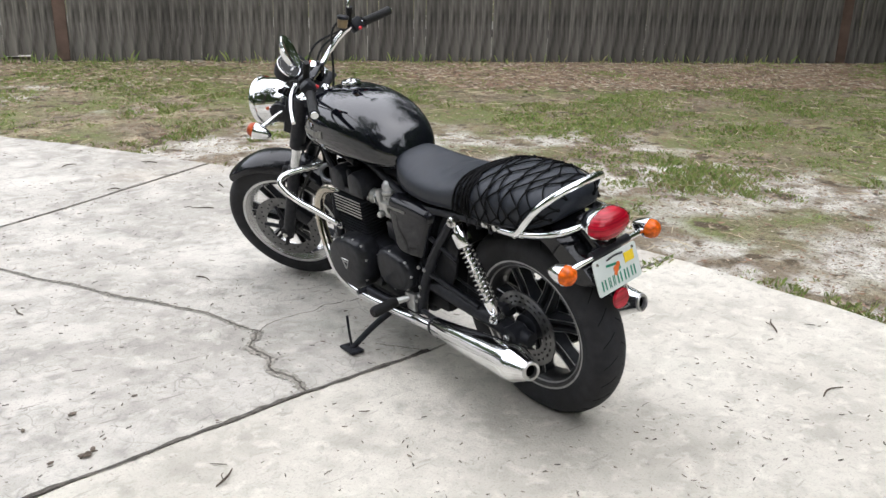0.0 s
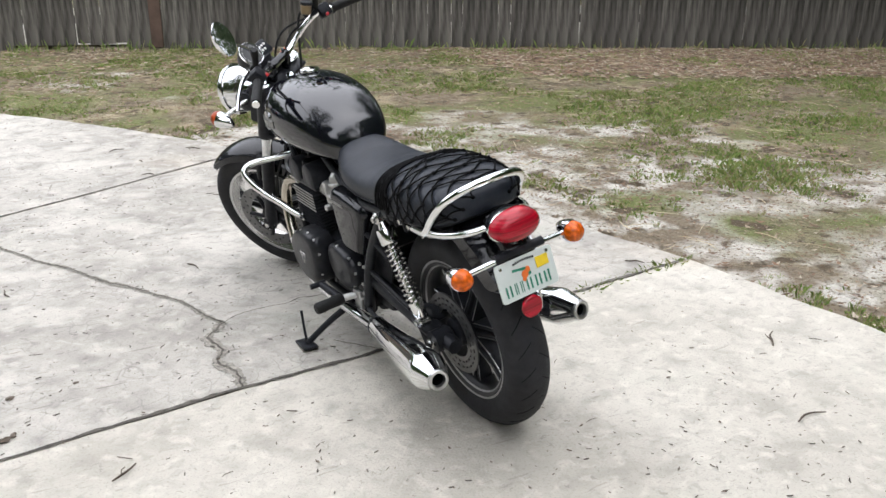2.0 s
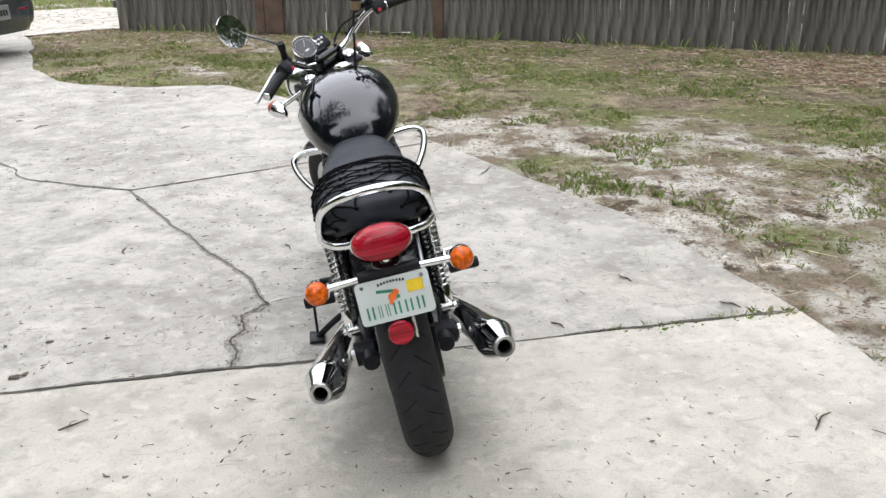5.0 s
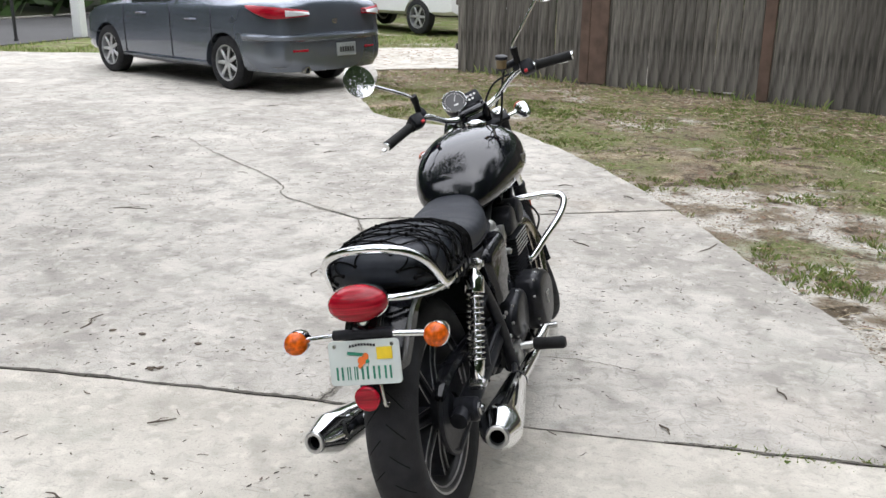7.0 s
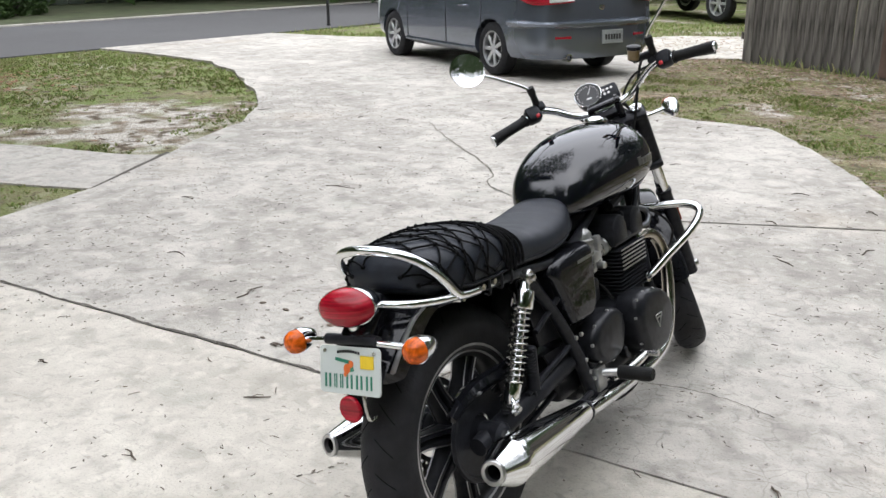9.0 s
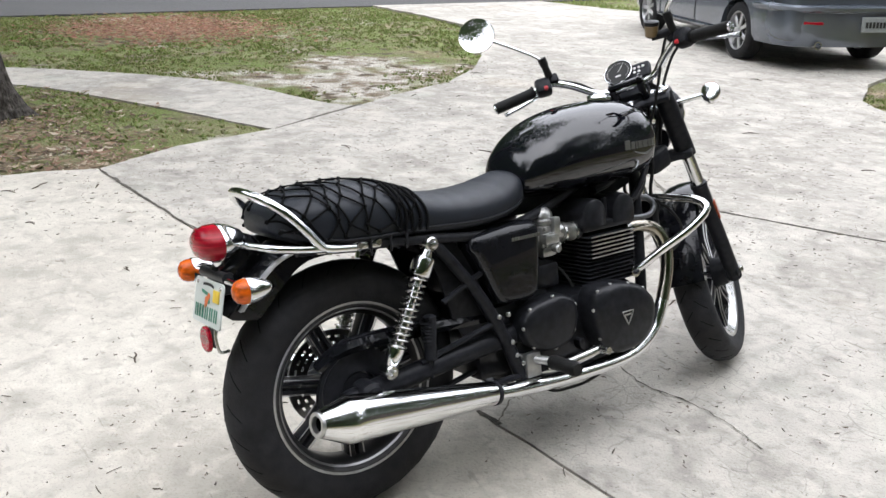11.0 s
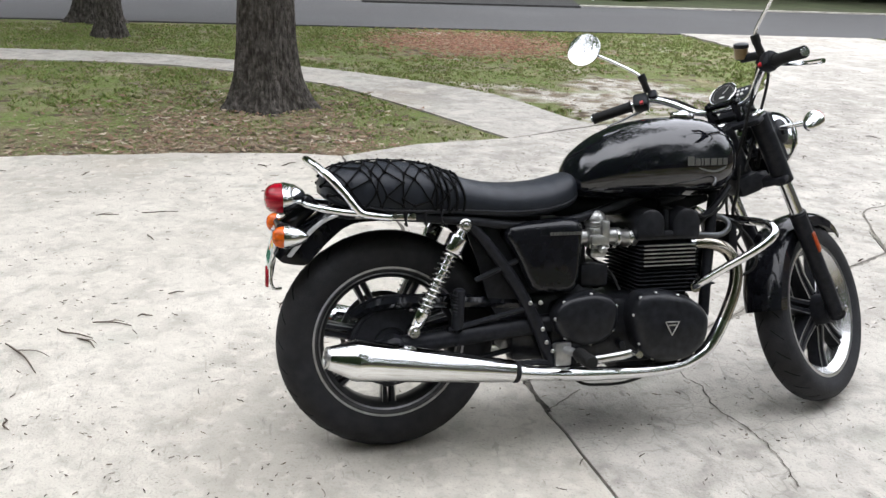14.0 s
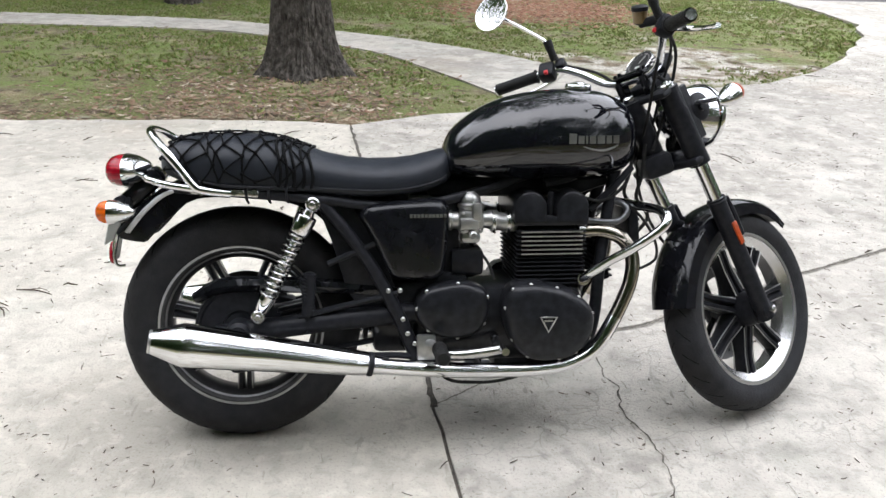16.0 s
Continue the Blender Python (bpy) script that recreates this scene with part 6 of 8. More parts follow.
block(bm, (0.110, 0.085, 0.030), Matrix.Translation(st(0.0, 0.095, -0.012)) @ pose(0, 0, 0, 30), 0.010)
block(bm, (0.085, 0.050, 0.060), Matrix.Translation(st(0.0, 0.120, 0.000)) @ pose(0, 0, 0, 20), 0.014)
part("instrument_bracket", bm, M["satin"], bike, m=S)
bm = bm_new()
for l, a, u in ((0.06, 0.075, 0.0), (-0.06, 0.075, 0.0), (0.02, 0.105, -0.02)):
    tube(bm, [st(l, a, u + 0.012), st(l * 1.3, a + 0.03, u - 0.05), st(l * 0.8, a + 0.025, u - 0.12), st(l * 0.4, a - 0.02, u - 0.19)], 0.006, 8, 5)
parts("wiring", bm, M["grip"], bike, m=S)
bm = bm_new()
block(bm, (0.235, 0.070, 0.018), Matrix.Translation(st(0, 0.034, -0.028)) @ pose(0, 0, 0, 27), 0.008)
block(bm, (0.235, 0.060, 0.022), Matrix.Translation(st(0, 0.042, -0.235)) @ pose(0, 0, 0, 27), 0.008)
tube(bm, [st(0, 0, -0.02), st(0, 0, -0.24)], 0.03, 14)
part("yoke", bm, M["satin"], bike, "black fork yokes", S)
bm = bm_new()
for s in (-1, 1):
    block(bm, (0.024, 0.034, 0.060), Matrix.Translation(st(s * 0.045, 0.045, 0.008)) @ pose(0, 0, 0, 27), 0.006)
block(bm, (0.112, 0.026, 0.012), Matrix.Translation(st(0, 0.045, 0.046)) @ pose(0, 0, 0, 27), 0.005)
for s in (-1, 1):
    for k in (-1, 1):
        lathe(bm, [(0, 0.006), (0.008, 0.006)], Matrix.Translation(st(s * 0.045, 0.045 + 0.010 * k, 0.050)) @ pose(0, 0, 0, 27), 10)
part("bar_clamp", bm, M["gloss"], bike, m=S)
bm = bm_new()
lathe(bm, [(0, 0.016), (0.012, 0.017), (0.016, 0.012)], Matrix.Translation(st(0, 0, -0.018)) @ pose(0, 0, 0, 27), 6)
part("stem_nut", bm, M["chrome"], bike, m=S)
bm = bm_new()
block(bm, (0.07, 0.06, 0.045), Matrix.Translation(st(0, 0.06, -0.225)) @ pose(0, 0, 0, 10), 0.012)
lathe(bm, [(0, 0.045), (0.03, 0.045), (0.036, 0.03)], Matrix.Translation(st(0, 0.11, -0.20)) @ pose(0, 0, 0, -85), 24)
part("horn", bm, M["satin"], bike, m=S)

# headlamp
hl = frame_at((0, 1.325, 0.885), (0, 1, 0.0))
bm = bm_new()
lathe(bm, [(-0.135, 0.012), (-0.128, 0.035), (-0.11, 0.058), (-0.08, 0.076), (-0.04, 0.086), (0.0, 0.090)], hl, 40)
hlamp = part("headlamp", bm, M["chrome"], bike, "round chrome headlamp", S)
bm = bm_new()
lathe(bm, [(0.0, 0.088), (0.0, 0.096), (0.012, 0.097), (0.022, 0.092), (0.024, 0.086), (0.01, 0.084)], hl, 40, loop=True)
part("rim", bm, M["chrome"], hlamp)
bm = bm_new()
lathe(bm, [(0.012, 0.086), (0.022, 0.084), (0.032, 0.060), (0.036, 0.03), (0.037, 0.004)], hl, 40)
part("lens", bm, M["lampglass"], hlamp, "clear lamp glass", sharp=60)

# instruments
face = (UPAX * 0.90 - AHEAD * 0.43).normalized()
im = frame_at(st(0.033, 0.140, 0.048), face, (1, 0, 0)) @ Matrix.Diagonal((0.88, 0.88, 0.88, 1))
bm = bm_new()
lathe(bm, [(-0.060, 0.020), (-0.052, 0.040), (-0.02, 0.050), (0.004, 0.052)], im, 36)
wm = frame_at(st(-0.034, 0.132, 0.040), face, (1, 0, 0))
block(bm, (0.062, 0.070, 0.028), wm @ pose(0, 0, -0.010), 0.012)
clock = part("speedometer", bm, M["satin"], bike, "round speedometer with a chrome bezel and warning lights", S)
bm = bm_new()
lathe(bm, [(0.002, 0.0500), (0.002, 0.0530), (0.008, 0.0532), (0.009, 0.0515), (0.008, 0.0500)], im, 40, loop=True)
part("bezel", bm, M["chrome"], clock)
bm = bm_new()
lathe(bm, [(0.003, 0.0515), (0.006, 0.0512)], im, 36)
dial = part("dial", bm, M["dial"], clock, "dark dial with pale marks")
bm = bm_new()
for i in range(27):
    a = radians(-40 + 10 * i)
    block(bm, (0.0013, 0.006 if i % 2 == 0 else 0.003, 0.0006), im @ Matrix.Rotation(a, 4, "Z") @ pose(0, 0.040, 0.0066))
block(bm, (0.020, 0.007, 0.0006), im @ Matrix.Rotation(math.pi / 2, 4, "Z") @ pose(0, -0.018, 0.0066))
tube(bm, [im @ Vector((0, 0, 0.0075)), im @ Vector((-0.026, 0.018, 0.0075))], 0.001, 5)
tagged(part("dial_marks", bm, M["white"], dial), kind="stuff")
bm = bm_new()
for i in range(5):
    lathe(bm, [(0.003, 0.0055), (0.0055, 0.0045)], wm @ pose(0.016 * (i % 2) - 0.008, 0.014 * (i // 2) - 0.014, 0), 10)
parts("warning_light", bm, M["white"], clock)
bm = bm_new()
lathe(bm, [(-0.016, 0.018), (0.014, 0.020), (0.015, 0.0215), (0.022, 0.0215), (0.024, 0.018)], Matrix.Translation(turned(0.112, 1.035, 1.135)) @ S.to_3x3().inverted().to_4x4() @ pose(0, 0, 0, 8, 12, 0), 24)
res = part("brake_reservoir", bm, M["fluid"], bike, "small amber brake fluid reservoir on the bar", S)
bm = bm_new()
rm = Matrix.Translation(turned(0.112, 1.035, 1.135)) @ S.to_3x3().inverted().to_4x4() @ pose(0, 0, 0, 8, 12, 0)
lathe(bm, [(0.016, 0.022), (0.026, 0.022), (0.028, 0.018)], rm, 24)
lathe(bm, [(-0.020, 0.012), (-0.014, 0.019)], rm, 20)
tube(bm, [rm @ Vector((0, 0, -0.018)), st(-0.20, 0.02, 0.160)], [0.012, 0.014], 10)
part("cap", bm, M["satin"], res)

# front mudguard
bm = bm_new()
rings = []
for i in range(29):
    t = i / 28
    a = radians(176 - 124 * t)
    w = 0.066 - 0.012 * max(0, (t - 0.85) / 0.15) - 0.006 * max(0, (0.1 - t) / 0.1)
    drop = 0.052 - 0.022 * max(0, (t - 0.6) / 0.4)
    prof = [(-w, -drop), (-w, -0.014), (-w * 0.85, -0.004), (-w * 0.45, 0.003), (0, 0.006), (w * 0.45, 0.003), (w * 0.85, -0.004), (w, -0.014), (w, -drop)]
    prof += [(x * 0.95, z - (0.004 if abs(x) < w else 0)) for x, z in prof[::-1]]
    d = Vector((0, math.cos(a), math.sin(a)))
    rings.append([FRONT + d * (0.323 + z) + Vector((x, 0, 0)) for x, z in prof])
skin(bm, rings)
part("front_mudguard", bm, M["gloss"], bike, "glossy black front mudguard", FORK)
bm = bm_new()
block(bm, (0.035, 0.06, 0.085), Matrix.Translation(FRONT + Vector((-0.082, -0.105, 0.07))) @ pose(0, 0, 0, -40), 0.012)
part("brake_caliper", bm, M["satin"], bike, m=FORK)
bm = bm_new()
tube(bm, [FRONT + Vector((-0.085, -0.10, 0.12)), st(0.115, 0.0, -0.40), st(0.06, -0.03, -0.22), st(-0.06, -0.01, -0.05), st(-0.15, 0.05, 0.12), st(-0.19, 0.03, 0.165)], 0.0045, 8, 6)
part("brake_hose", bm, M["grip"], bike, m=S)
bm = bm_new()
tube(bm, [st(0.20, 0.03, 0.14), st(0.13, 0.09, 0.06), st(0.05, 0.07, -0.05), st(0.02, -0.02, -0.15)], 0.0045, 8, 6)
tube(bm, [st(-0.21, 0.0, 0.13), st(-0.14, 0.08, 0.05), st(-0.07, 0.06, -0.06), st(-0.03, -0.03, -0.16)], 0.0045, 8, 6)
tube(bm, [st(-0.20, 0.01, 0.13), st(-0.12, 0.10, 0.07), st(-0.05, 0.09, -0.02), st(-0.02, 0.0, -0.12)], 0.004, 8, 6)
parts("cable", bm, M["grip"], bike, "black control cables", S)
bm = bm_new()
tube(bm, [(0.05, 1.00, 0.66), (0.12, 1.05, 0.62), (0.15, 1.085, 0.56), (0.13, 1.10, 0.50), (0.12, 1.06, 0.47)], 0.004, 8, 6)
tube(bm, [(0.04, 0.60, 0.54), (0.10, 0.64, 0.50), (0.125, 0.66, 0.45)], 0.004, 8, 6)
parts("hose", bm, M["grip"], bike)


# ---- cargo net over the rear of the seat ----
def on_seat(y, a, grow=0.004):
    """A point of the seat's skin: a runs from 0 at the right edge over the top to pi."""
    k = [r for r in rows if r[0] <= y]
    i = max(0, min(len(rows) - 2, len(k) - 1))
    t = (y - rows[i][0]) / max(1e-6, rows[i + 1][0] - rows[i][0])
    w, lo, hi = (rows[i][j] + (rows[i + 1][j] - rows[i][j]) * t for j in (1, 2, 3))
    mid = lo + (hi - lo) * 0.42
    c, s = math.cos(a), math.sin(a)
    if s >= 0:
        e = 2.0 / 2.5
        return Vector(((w + grow) * math.copysign(abs(c) ** e, c), y, mid + abs(s) ** e * (hi - mid + grow)))
    return Vector((math.copysign(w + grow, c), y, mid + s * (mid - lo) * 1.3))


nrnd = random.Random(12)
Y0, Y1, NU, NV = -0.185, 0.170, 8, 11
nodes = {}
for u in range(NU):
    for v in range(NV):
        a = -0.45 + (math.pi + 0.9) * v / (NV - 1)
        y = Y0 + (Y1 - Y0) * (u + (0.5 if v % 2 else 0.0)) / (NU - 0.5)
        nodes[u, v] = (y + nrnd.uniform(-0.016, 0.016), a + nrnd.uniform(-0.13, 0.13))
bm = bm_new()


def strand(a, b):
    (y0, a0), (y1, a1) = nodes[a], nodes[b]
    tube(bm, [on_seat(y0 + (y1 - y0) * t, a0 + (a1 - a0) * t) for t in (0, 0.25, 0.5, 0.75, 1)], 0.0024, 6, 2)


for u in range(NU):
    for v in range(NV - 1):
        strand((u, v), (u, v + 1))
        w = u + 1 if v % 2 else u - 1
        if 0 <= w < NU:
            strand((u, v), (w, v + 1))
for (u, v), (y, a) in nodes.items():
    bmesh.ops.create_icosphere(bm, subdivisions=1, radius=0.0062, matrix=Matrix.Translation(on_seat(y, a)))
for k in range(5):
    y = 0.098 + 0.021 * k + nrnd.uniform(-0.004, 0.004)
    tube(bm, [on_seat(y + 0.006 * math.sin(q), -0.5 + (math.pi + 1.0) * q / 14, 0.004) for q in range(15)], 0.0038, 6, 2)
net = solo("cargo_net", bm, M["cord"], "black elastic cargo net stretched over the seat", "cargo net", BIKE.copy())
for s in (-1, 1):
    for y in (0.02, 0.075, 0.12):
        bm = bm_new()
        tube(bm, [(s * 0.148, y, 0.705), (s * 0.146, y, 0.676), (s * 0.138, y + 0.004, 0.664), (s * 0.128, y, 0.668)], 0.0035, 6, 4)
        part("hook", bm, M["satin"], net)


# ---- parked cars ----
def car_wheel(car, f, side, r, w, spokes, silver):
    """One road wheel: tyre with rim, spokes and hub."""
    m = pose(side, f, r)
    turn = Matrix.Rotation(math.pi / 2 * (1 if side > 0 else -1), 4, "Y")
    k = r / 0.315
    bm = bm_new()
    lathe(bm, [(-w / 2, 0.215 * k), (-w / 2, 0.25 * k), (-w / 2 + 0.01, 0.295 * k), (-w / 2 + 0.03, r), (w / 2 - 0.03, r), (w / 2 - 0.008, 0.295 * k), (w / 2, 0.25 * k), (w / 2 - 0.006, 0.215 * k)], turn, 40, loop=True)
    wheel = part("wheel", bm, M["rubber"], car, "black tyre on a silver alloy rim", m)
    bm = bm_new()
    lathe(bm, [(-w / 2 + 0.01, 0.21 * k), (w / 2 - 0.012, 0.217 * k), (w / 2 - 0.012, 0.20 * k), (w / 2 - 0.05, 0.19 * k), (-w / 2 + 0.02, 0.18 * k)], turn, 40, loop=True)
    lathe(bm, [(w / 2 - 0.06, 0.045 * k), (w / 2 - 0.03, 0.045 * k), (w / 2 - 0.022, 0.03 * k)], turn, 20)
    for i in range(spokes):
        a = 2 * math.pi * i / spokes
        sp = bm_new()
        block(sp, (0.045 * k, 0.165 * k, 0.022), pose(0, 0.11 * k, w / 2 - 0.035), 0.006, 1)
        merge(bm, sp, turn @ Matrix.Rotation(a, 4, "Z"))
    part("rim", bm, silver, wheel)
    bm = bm_new()
    lathe(bm, [(-w / 2 + 0.02, 0.17 * k), (w / 2 - 0.09, 0.17 * k)], turn, 24)
    part("brake", bm, M["darkplastic"], wheel)
    return wheel


def body_shell(bm, stations):
    """A car body from cross sections along its length: (f, half width low, half width at belt, belt height, roof half width, roof height, sill)."""
    rings = []
    for f, lo, belt, bh, rw, rh, sill in stations:
        half = [(0.0, sill), (lo * 0.86, sill), (lo, sill + 0.07), (lo + 0.012, sill + 0.2), (belt + 0.015, bh - 0.22), (belt, bh - 0.02), (belt - 0.03, bh + 0.015)]
        half += [(rw + (belt - 0.05 - rw) * 0.45, bh + (rh - bh) * 0.55), (rw, rh - 0.035), (rw - 0.10, rh), (0.0, rh + 0.012)]
        ring = [Vector((x, f, z)) for x, z in half] + [Vector((-x, f, z)) for x, z in half[-2:0:-1]]
        rings.append(ring)
    return skin(bm, rings)


def arch_cutter(f, r, car):
    c = new("arch", finish("arch", lathe(bm_new(), [(-1.2, r), (1.2, r)], pose(0, f, 0.31, 0, 90, 0), 40), M["darkplastic"]))
    c.parent = car
    return c


def cut(ob, cutters):
    """Carves the wheel arches and keeps the plain result."""
    for c in cutters:
        md = ob.modifiers.new("arch", "BOOLEAN")
        md.object, md.solver = c, "EXACT"
    bpy.context.view_layer.update()
    me = bpy.data.meshes.new_from_object(ob.evaluated_get(bpy.context.evaluated_depsgraph_get()))
    ob.modifiers.clear()
    ob.data = me
    for c in cutters:
        bpy.data.objects.remove(c)


def sedan(m, label):
    car = thing("car", m, label, "car")
    bm = bm_new()
    body_shell(bm, [
        (-1.00, 0.70, 0.66, 0.90, 0.45, 0.98, 0.34), (-0.95, 0.80, 0.76, 1.00, 0.52, 1.08, 0.27), (-0.80, 0.86, 0.83, 1.03, 0.56, 1.11, 0.24), (-0.45, 0.885, 0.865, 1.02, 0.58, 1.13, 0.22),
        (-0.15, 0.875, 0.87, 0.98, 0.57, 1.22, 0.20), (0.20, 0.875, 0.87, 0.97, 0.57, 1.36, 0.19), (0.6, 0.875, 0.87, 0.96, 0.58, 1.44, 0.19), (1.2, 0.875, 0.87, 0.95, 0.58, 1.46, 0.19),
        (1.7, 0.875, 0.87, 0.94, 0.57, 1.42, 0.19), (2.1, 0.875, 0.87, 0.93, 0.56, 1.24, 0.19), (2.45, 0.875, 0.865, 0.93, 0.56, 1.02, 0.20), (2.9, 0.865, 0.85, 0.88, 0.55, 0.92, 0.22), (3.25, 0.82, 0.80, 0.78, 0.50, 0.82, 0.25), (3.5, 0.66, 0.66, 0.66, 0.42, 0.70, 0.30)])
    body = part("body", bm, M["carpaint"], car, sharp=28)
    md = body.modifiers.new("round", "SUBSURF")
    md.levels = md.render_levels = 2
    cut(body, [arch_cutter(0.0, 0.365, car), arch_cutter(2.64, 0.365, car)])
    body.data.polygons.foreach_set("use_smooth", [True] * len(body.data.polygons))
    body.data.set_sharp_from_angle(angle=radians(35))
    for f in (0.0, 2.64):
        for side in (-0.765, 0.765):
            car_wheel(car, f, side, 0.315, 0.205, 7, M["wheelsilver"])
    # inner wells keep daylight out of the arches
    bm = bm_new()
    block(bm, (1.22, 4.1, 0.45), pose(0, 1.25, 0.47), 0.05)
    part("underbody", bm, M["darkplastic"], car)
    # boot lid line, bumper shelf, lamps, plate, exhaust
    half = [(-0.878, -0.40), (-0.868, -0.58), (-0.835, -0.76), (-0.76, -0.90), (-0.62, -0.975), (-0.40, -1.015)]
    line = smooth_path([(x, f, 0) for x, f in half] + [(0, -1.03, 0)] + [(-x, f, 0) for x, f in half[::-1]], 4)

    def sweep(points, sections):
        """A skin along the car's tail from sections of (outward, height)."""
        rings = []
        for i, p in enumerate(points):
            d = points[min(i + 1, len(points) - 1)] - points[max(i - 1, 0)]
            out = Vector((d.y, -d.x, 0)).normalized()
            rings.append([p + out * o + Vector((0, 0, z)) for o, z in sections(i / (len(points) - 1))])
        return skin(bm_new(), rings)
    part("bumper", sweep(line, lambda u: [(-0.10, 0.700), (-0.01, 0.690), (0.042, 0.676), (0.052, 0.655), (0.044, 0.625), (0.018, 0.600), (0.022, 0.45), (0.008, 0.33), (-0.025, 0.255), (-0.12, 0.25)]), M["carpaint"], car, sharp=30)
    for side in (-1, 1):
        corner = smooth_path([(side * 0.868, -0.48, 0), (side * 0.850, -0.68, 0), (side * 0.795, -0.86, 0), (side * 0.68, -0.962, 0), (side * 0.56, -1.002, 0), (side * 0.45, -1.022, 0)], 4)
        if side > 0:
            corner = corner[::-1]

        def lens(u, out=0.0, inset=0.0):
            u = u if side < 0 else 1 - u
            lo = 0.950 - 0.125 * math.sin(min(1, u / 0.40) * math.pi / 2) + 0.055 * max(0, u - 0.45) + inset
            hi = max(0.985 - 0.075 * u - 0.02 * (1 - u) ** 4 - inset, lo + 0.010)
            lo, hi, out = lo + 0.035, hi + 0.035, out + 0.030
            return [(-0.07, lo), (0.012 + out, lo), (0.022 + out, lo + 0.15 * (hi - lo)), (0.010 + out, hi - 0.2 * (hi - lo)), (-0.004 + out, hi), (-0.07, hi)]
        lamp = part("tail_light", sweep(corner, lens), M["red"], car, "red and clear wraparound tail light")
        k = len(corner)
        first, last = (k * 9 // 16, k - 1) if side < 0 else (0, k - 1 - k * 9 // 16)
        inner = corner[first:last + 1]
        part("reversing_lens", sweep(inner, lambda u: lens((first + u * (last - first)) / (k - 1), 0.004, 0.010)), M["clear"], lamp)
        bm = bm_new()
        block(bm, (0.20, 0.02, 0.03), pose(side * 0.55, -1.008, 0.50, 0, 0, side * 14), 0.006, 1)
        part("reflector", bm, M["red"], car)
        bm = bm_new()
        tube(bm, [(side * 0.881, 0.52, 0.80), (side * 0.905, 0.58, 0.805), (side * 0.905, 0.70, 0.805), (side * 0.881, 0.76, 0.80)], 0.013, 8, 4)
        part("door_handle", bm, M["carpaint"], car)
        bm = bm_new()
        tube(bm, [(side * 0.881, 1.62, 0.83), (side * 0.905, 1.68, 0.835), (side * 0.905, 1.80, 0.835), (side * 0.881, 1.86, 0.83)], 0.013, 8, 4)
        part("door_handle", bm, M["carpaint"], car)
        for f0, f1 in ((0.30, 1.02), (1.12, 2.02)):
            bm = bm_new()
            quad = [(f0, 0.985), (f1, 0.965), (f1 - 0.08 if f1 < 1.5 else f1 - 0.42, 1.36), (f0 + 0.18 if f0 < 1 else f0 + 0.02, 1.37)]
            slope = math.atan2(0.21, 0.40)
            mm = Matrix(((0, 0, side, side * 0.838), (1, 0, 0, 0), (0, 1, 0, 0), (0, 0, 0, 1)))
            rows = [Vector((side * (0.842 - (z - 0.97) * 0.62), f, z)) for f, z in quad]
            vs = [bm.verts.new(p) for p in rows] + [bm.verts.new(p - Vector((side * 0.03, 0, 0))) for p in rows]
            bm.faces.new(vs[:4])
            bm.faces.new(vs[:3:-1])
            for i in range(4):
                j = (i + 1) % 4
                bm.faces.new((vs[i], vs[j], vs[4 + j], vs[4 + i]))
            part("side_window", bm, M["carglass"], car)
        bm = bm_new()
        for f in (0.22, 1.08, 2.16):
            tube(bm, [(side * 0.884, f, 0.30), (side * 0.890, f, 0.50), (side * 0.884, f + 0.01, 0.74), (side * 0.872, f + 0.02, 0.93)], 0.004, 5, 5)
        parts("door_seam", bm, M["darkplastic"], car)
        bm = bm_new()
        tube(bm, [(side * 0.888, 0.40, 0.30), (side * 0.892, 1.3, 0.295), (side * 0.888, 2.22, 0.30)], 0.012, 8, 4)
        part("sill_trim", bm, M["carpaint"], car)
    bm = bm_new()
    block(bm, (0.31, 0.02, 0.155), pose(0.12, -1.058, 0.49, -4), 0.008, 1)
    plate = part("number_plate", bm, M["dullplate"], car, "worn white number plate")
    bm = bm_new()
    for i in range(6):
        block(bm, (0.026, 0.004, 0.06), pose(0.02 + 0.04 * i, -1.0695, 0.488, -4))
    part("characters", bm, M["dial"], plate)
    bm = bm_new()
    lathe(bm, [(0, 0.04), (0.12, 0.042), (0.12, 0.034), (0.02, 0.034)], pose(-0.48, -0.92, 0.275, 90, 0, 0), 20)
    part("exhaust_tip", bm, M["worn"], car)
    bm = bm_new()
    lathe(bm, [(0, 0.045), (0.008, 0.045), (0.012, 0.036)], pose(0, -0.985, 0.83, 82, 0, 0), 24)
    part("badge", bm, M["chrome"], car, "plain oval chrome badge")
    bm = bm_new()
    tube(bm, [(-0.60, -0.955, 0.70), (-0.58, -0.96, 0.80), (-0.56, -0.91, 0.98)], 0.004, 5, 5)
    tube(bm, [(0.60, -0.955, 0.70), (0.58, -0.96, 0.80), (0.56, -0.91, 0.98)], 0.004, 5, 5)
    part("boot_seam", bm, M["darkplastic"], car)
    bm = bm_new()
    vs = [bm.verts.new(p) for p in ((-0.52, -0.36, 1.10), (0.52, -0.36, 1.10), (0.48, 0.22, 1.39), (-0.48, 0.22, 1.39))]
    bm.faces.new(vs)
    bmesh.ops.solidify(bm, geom=bm.faces[:], thickness=-0.03)
    part("rear_window", bm, M["carglass"], car)
    return car


hx, hy = -0.907, 0.420
sedan(Matrix(((hy, hx, 0, -2.68 + 0.765 * hy), (-hx, hy, 0, 9.54 - 0.765 * hx), (0, 0, 1, 0), (0, 0, 0, 1))), "grey metallic four-door sedan parked on the concrete apron")
hx, hy = -0.944, 0.330
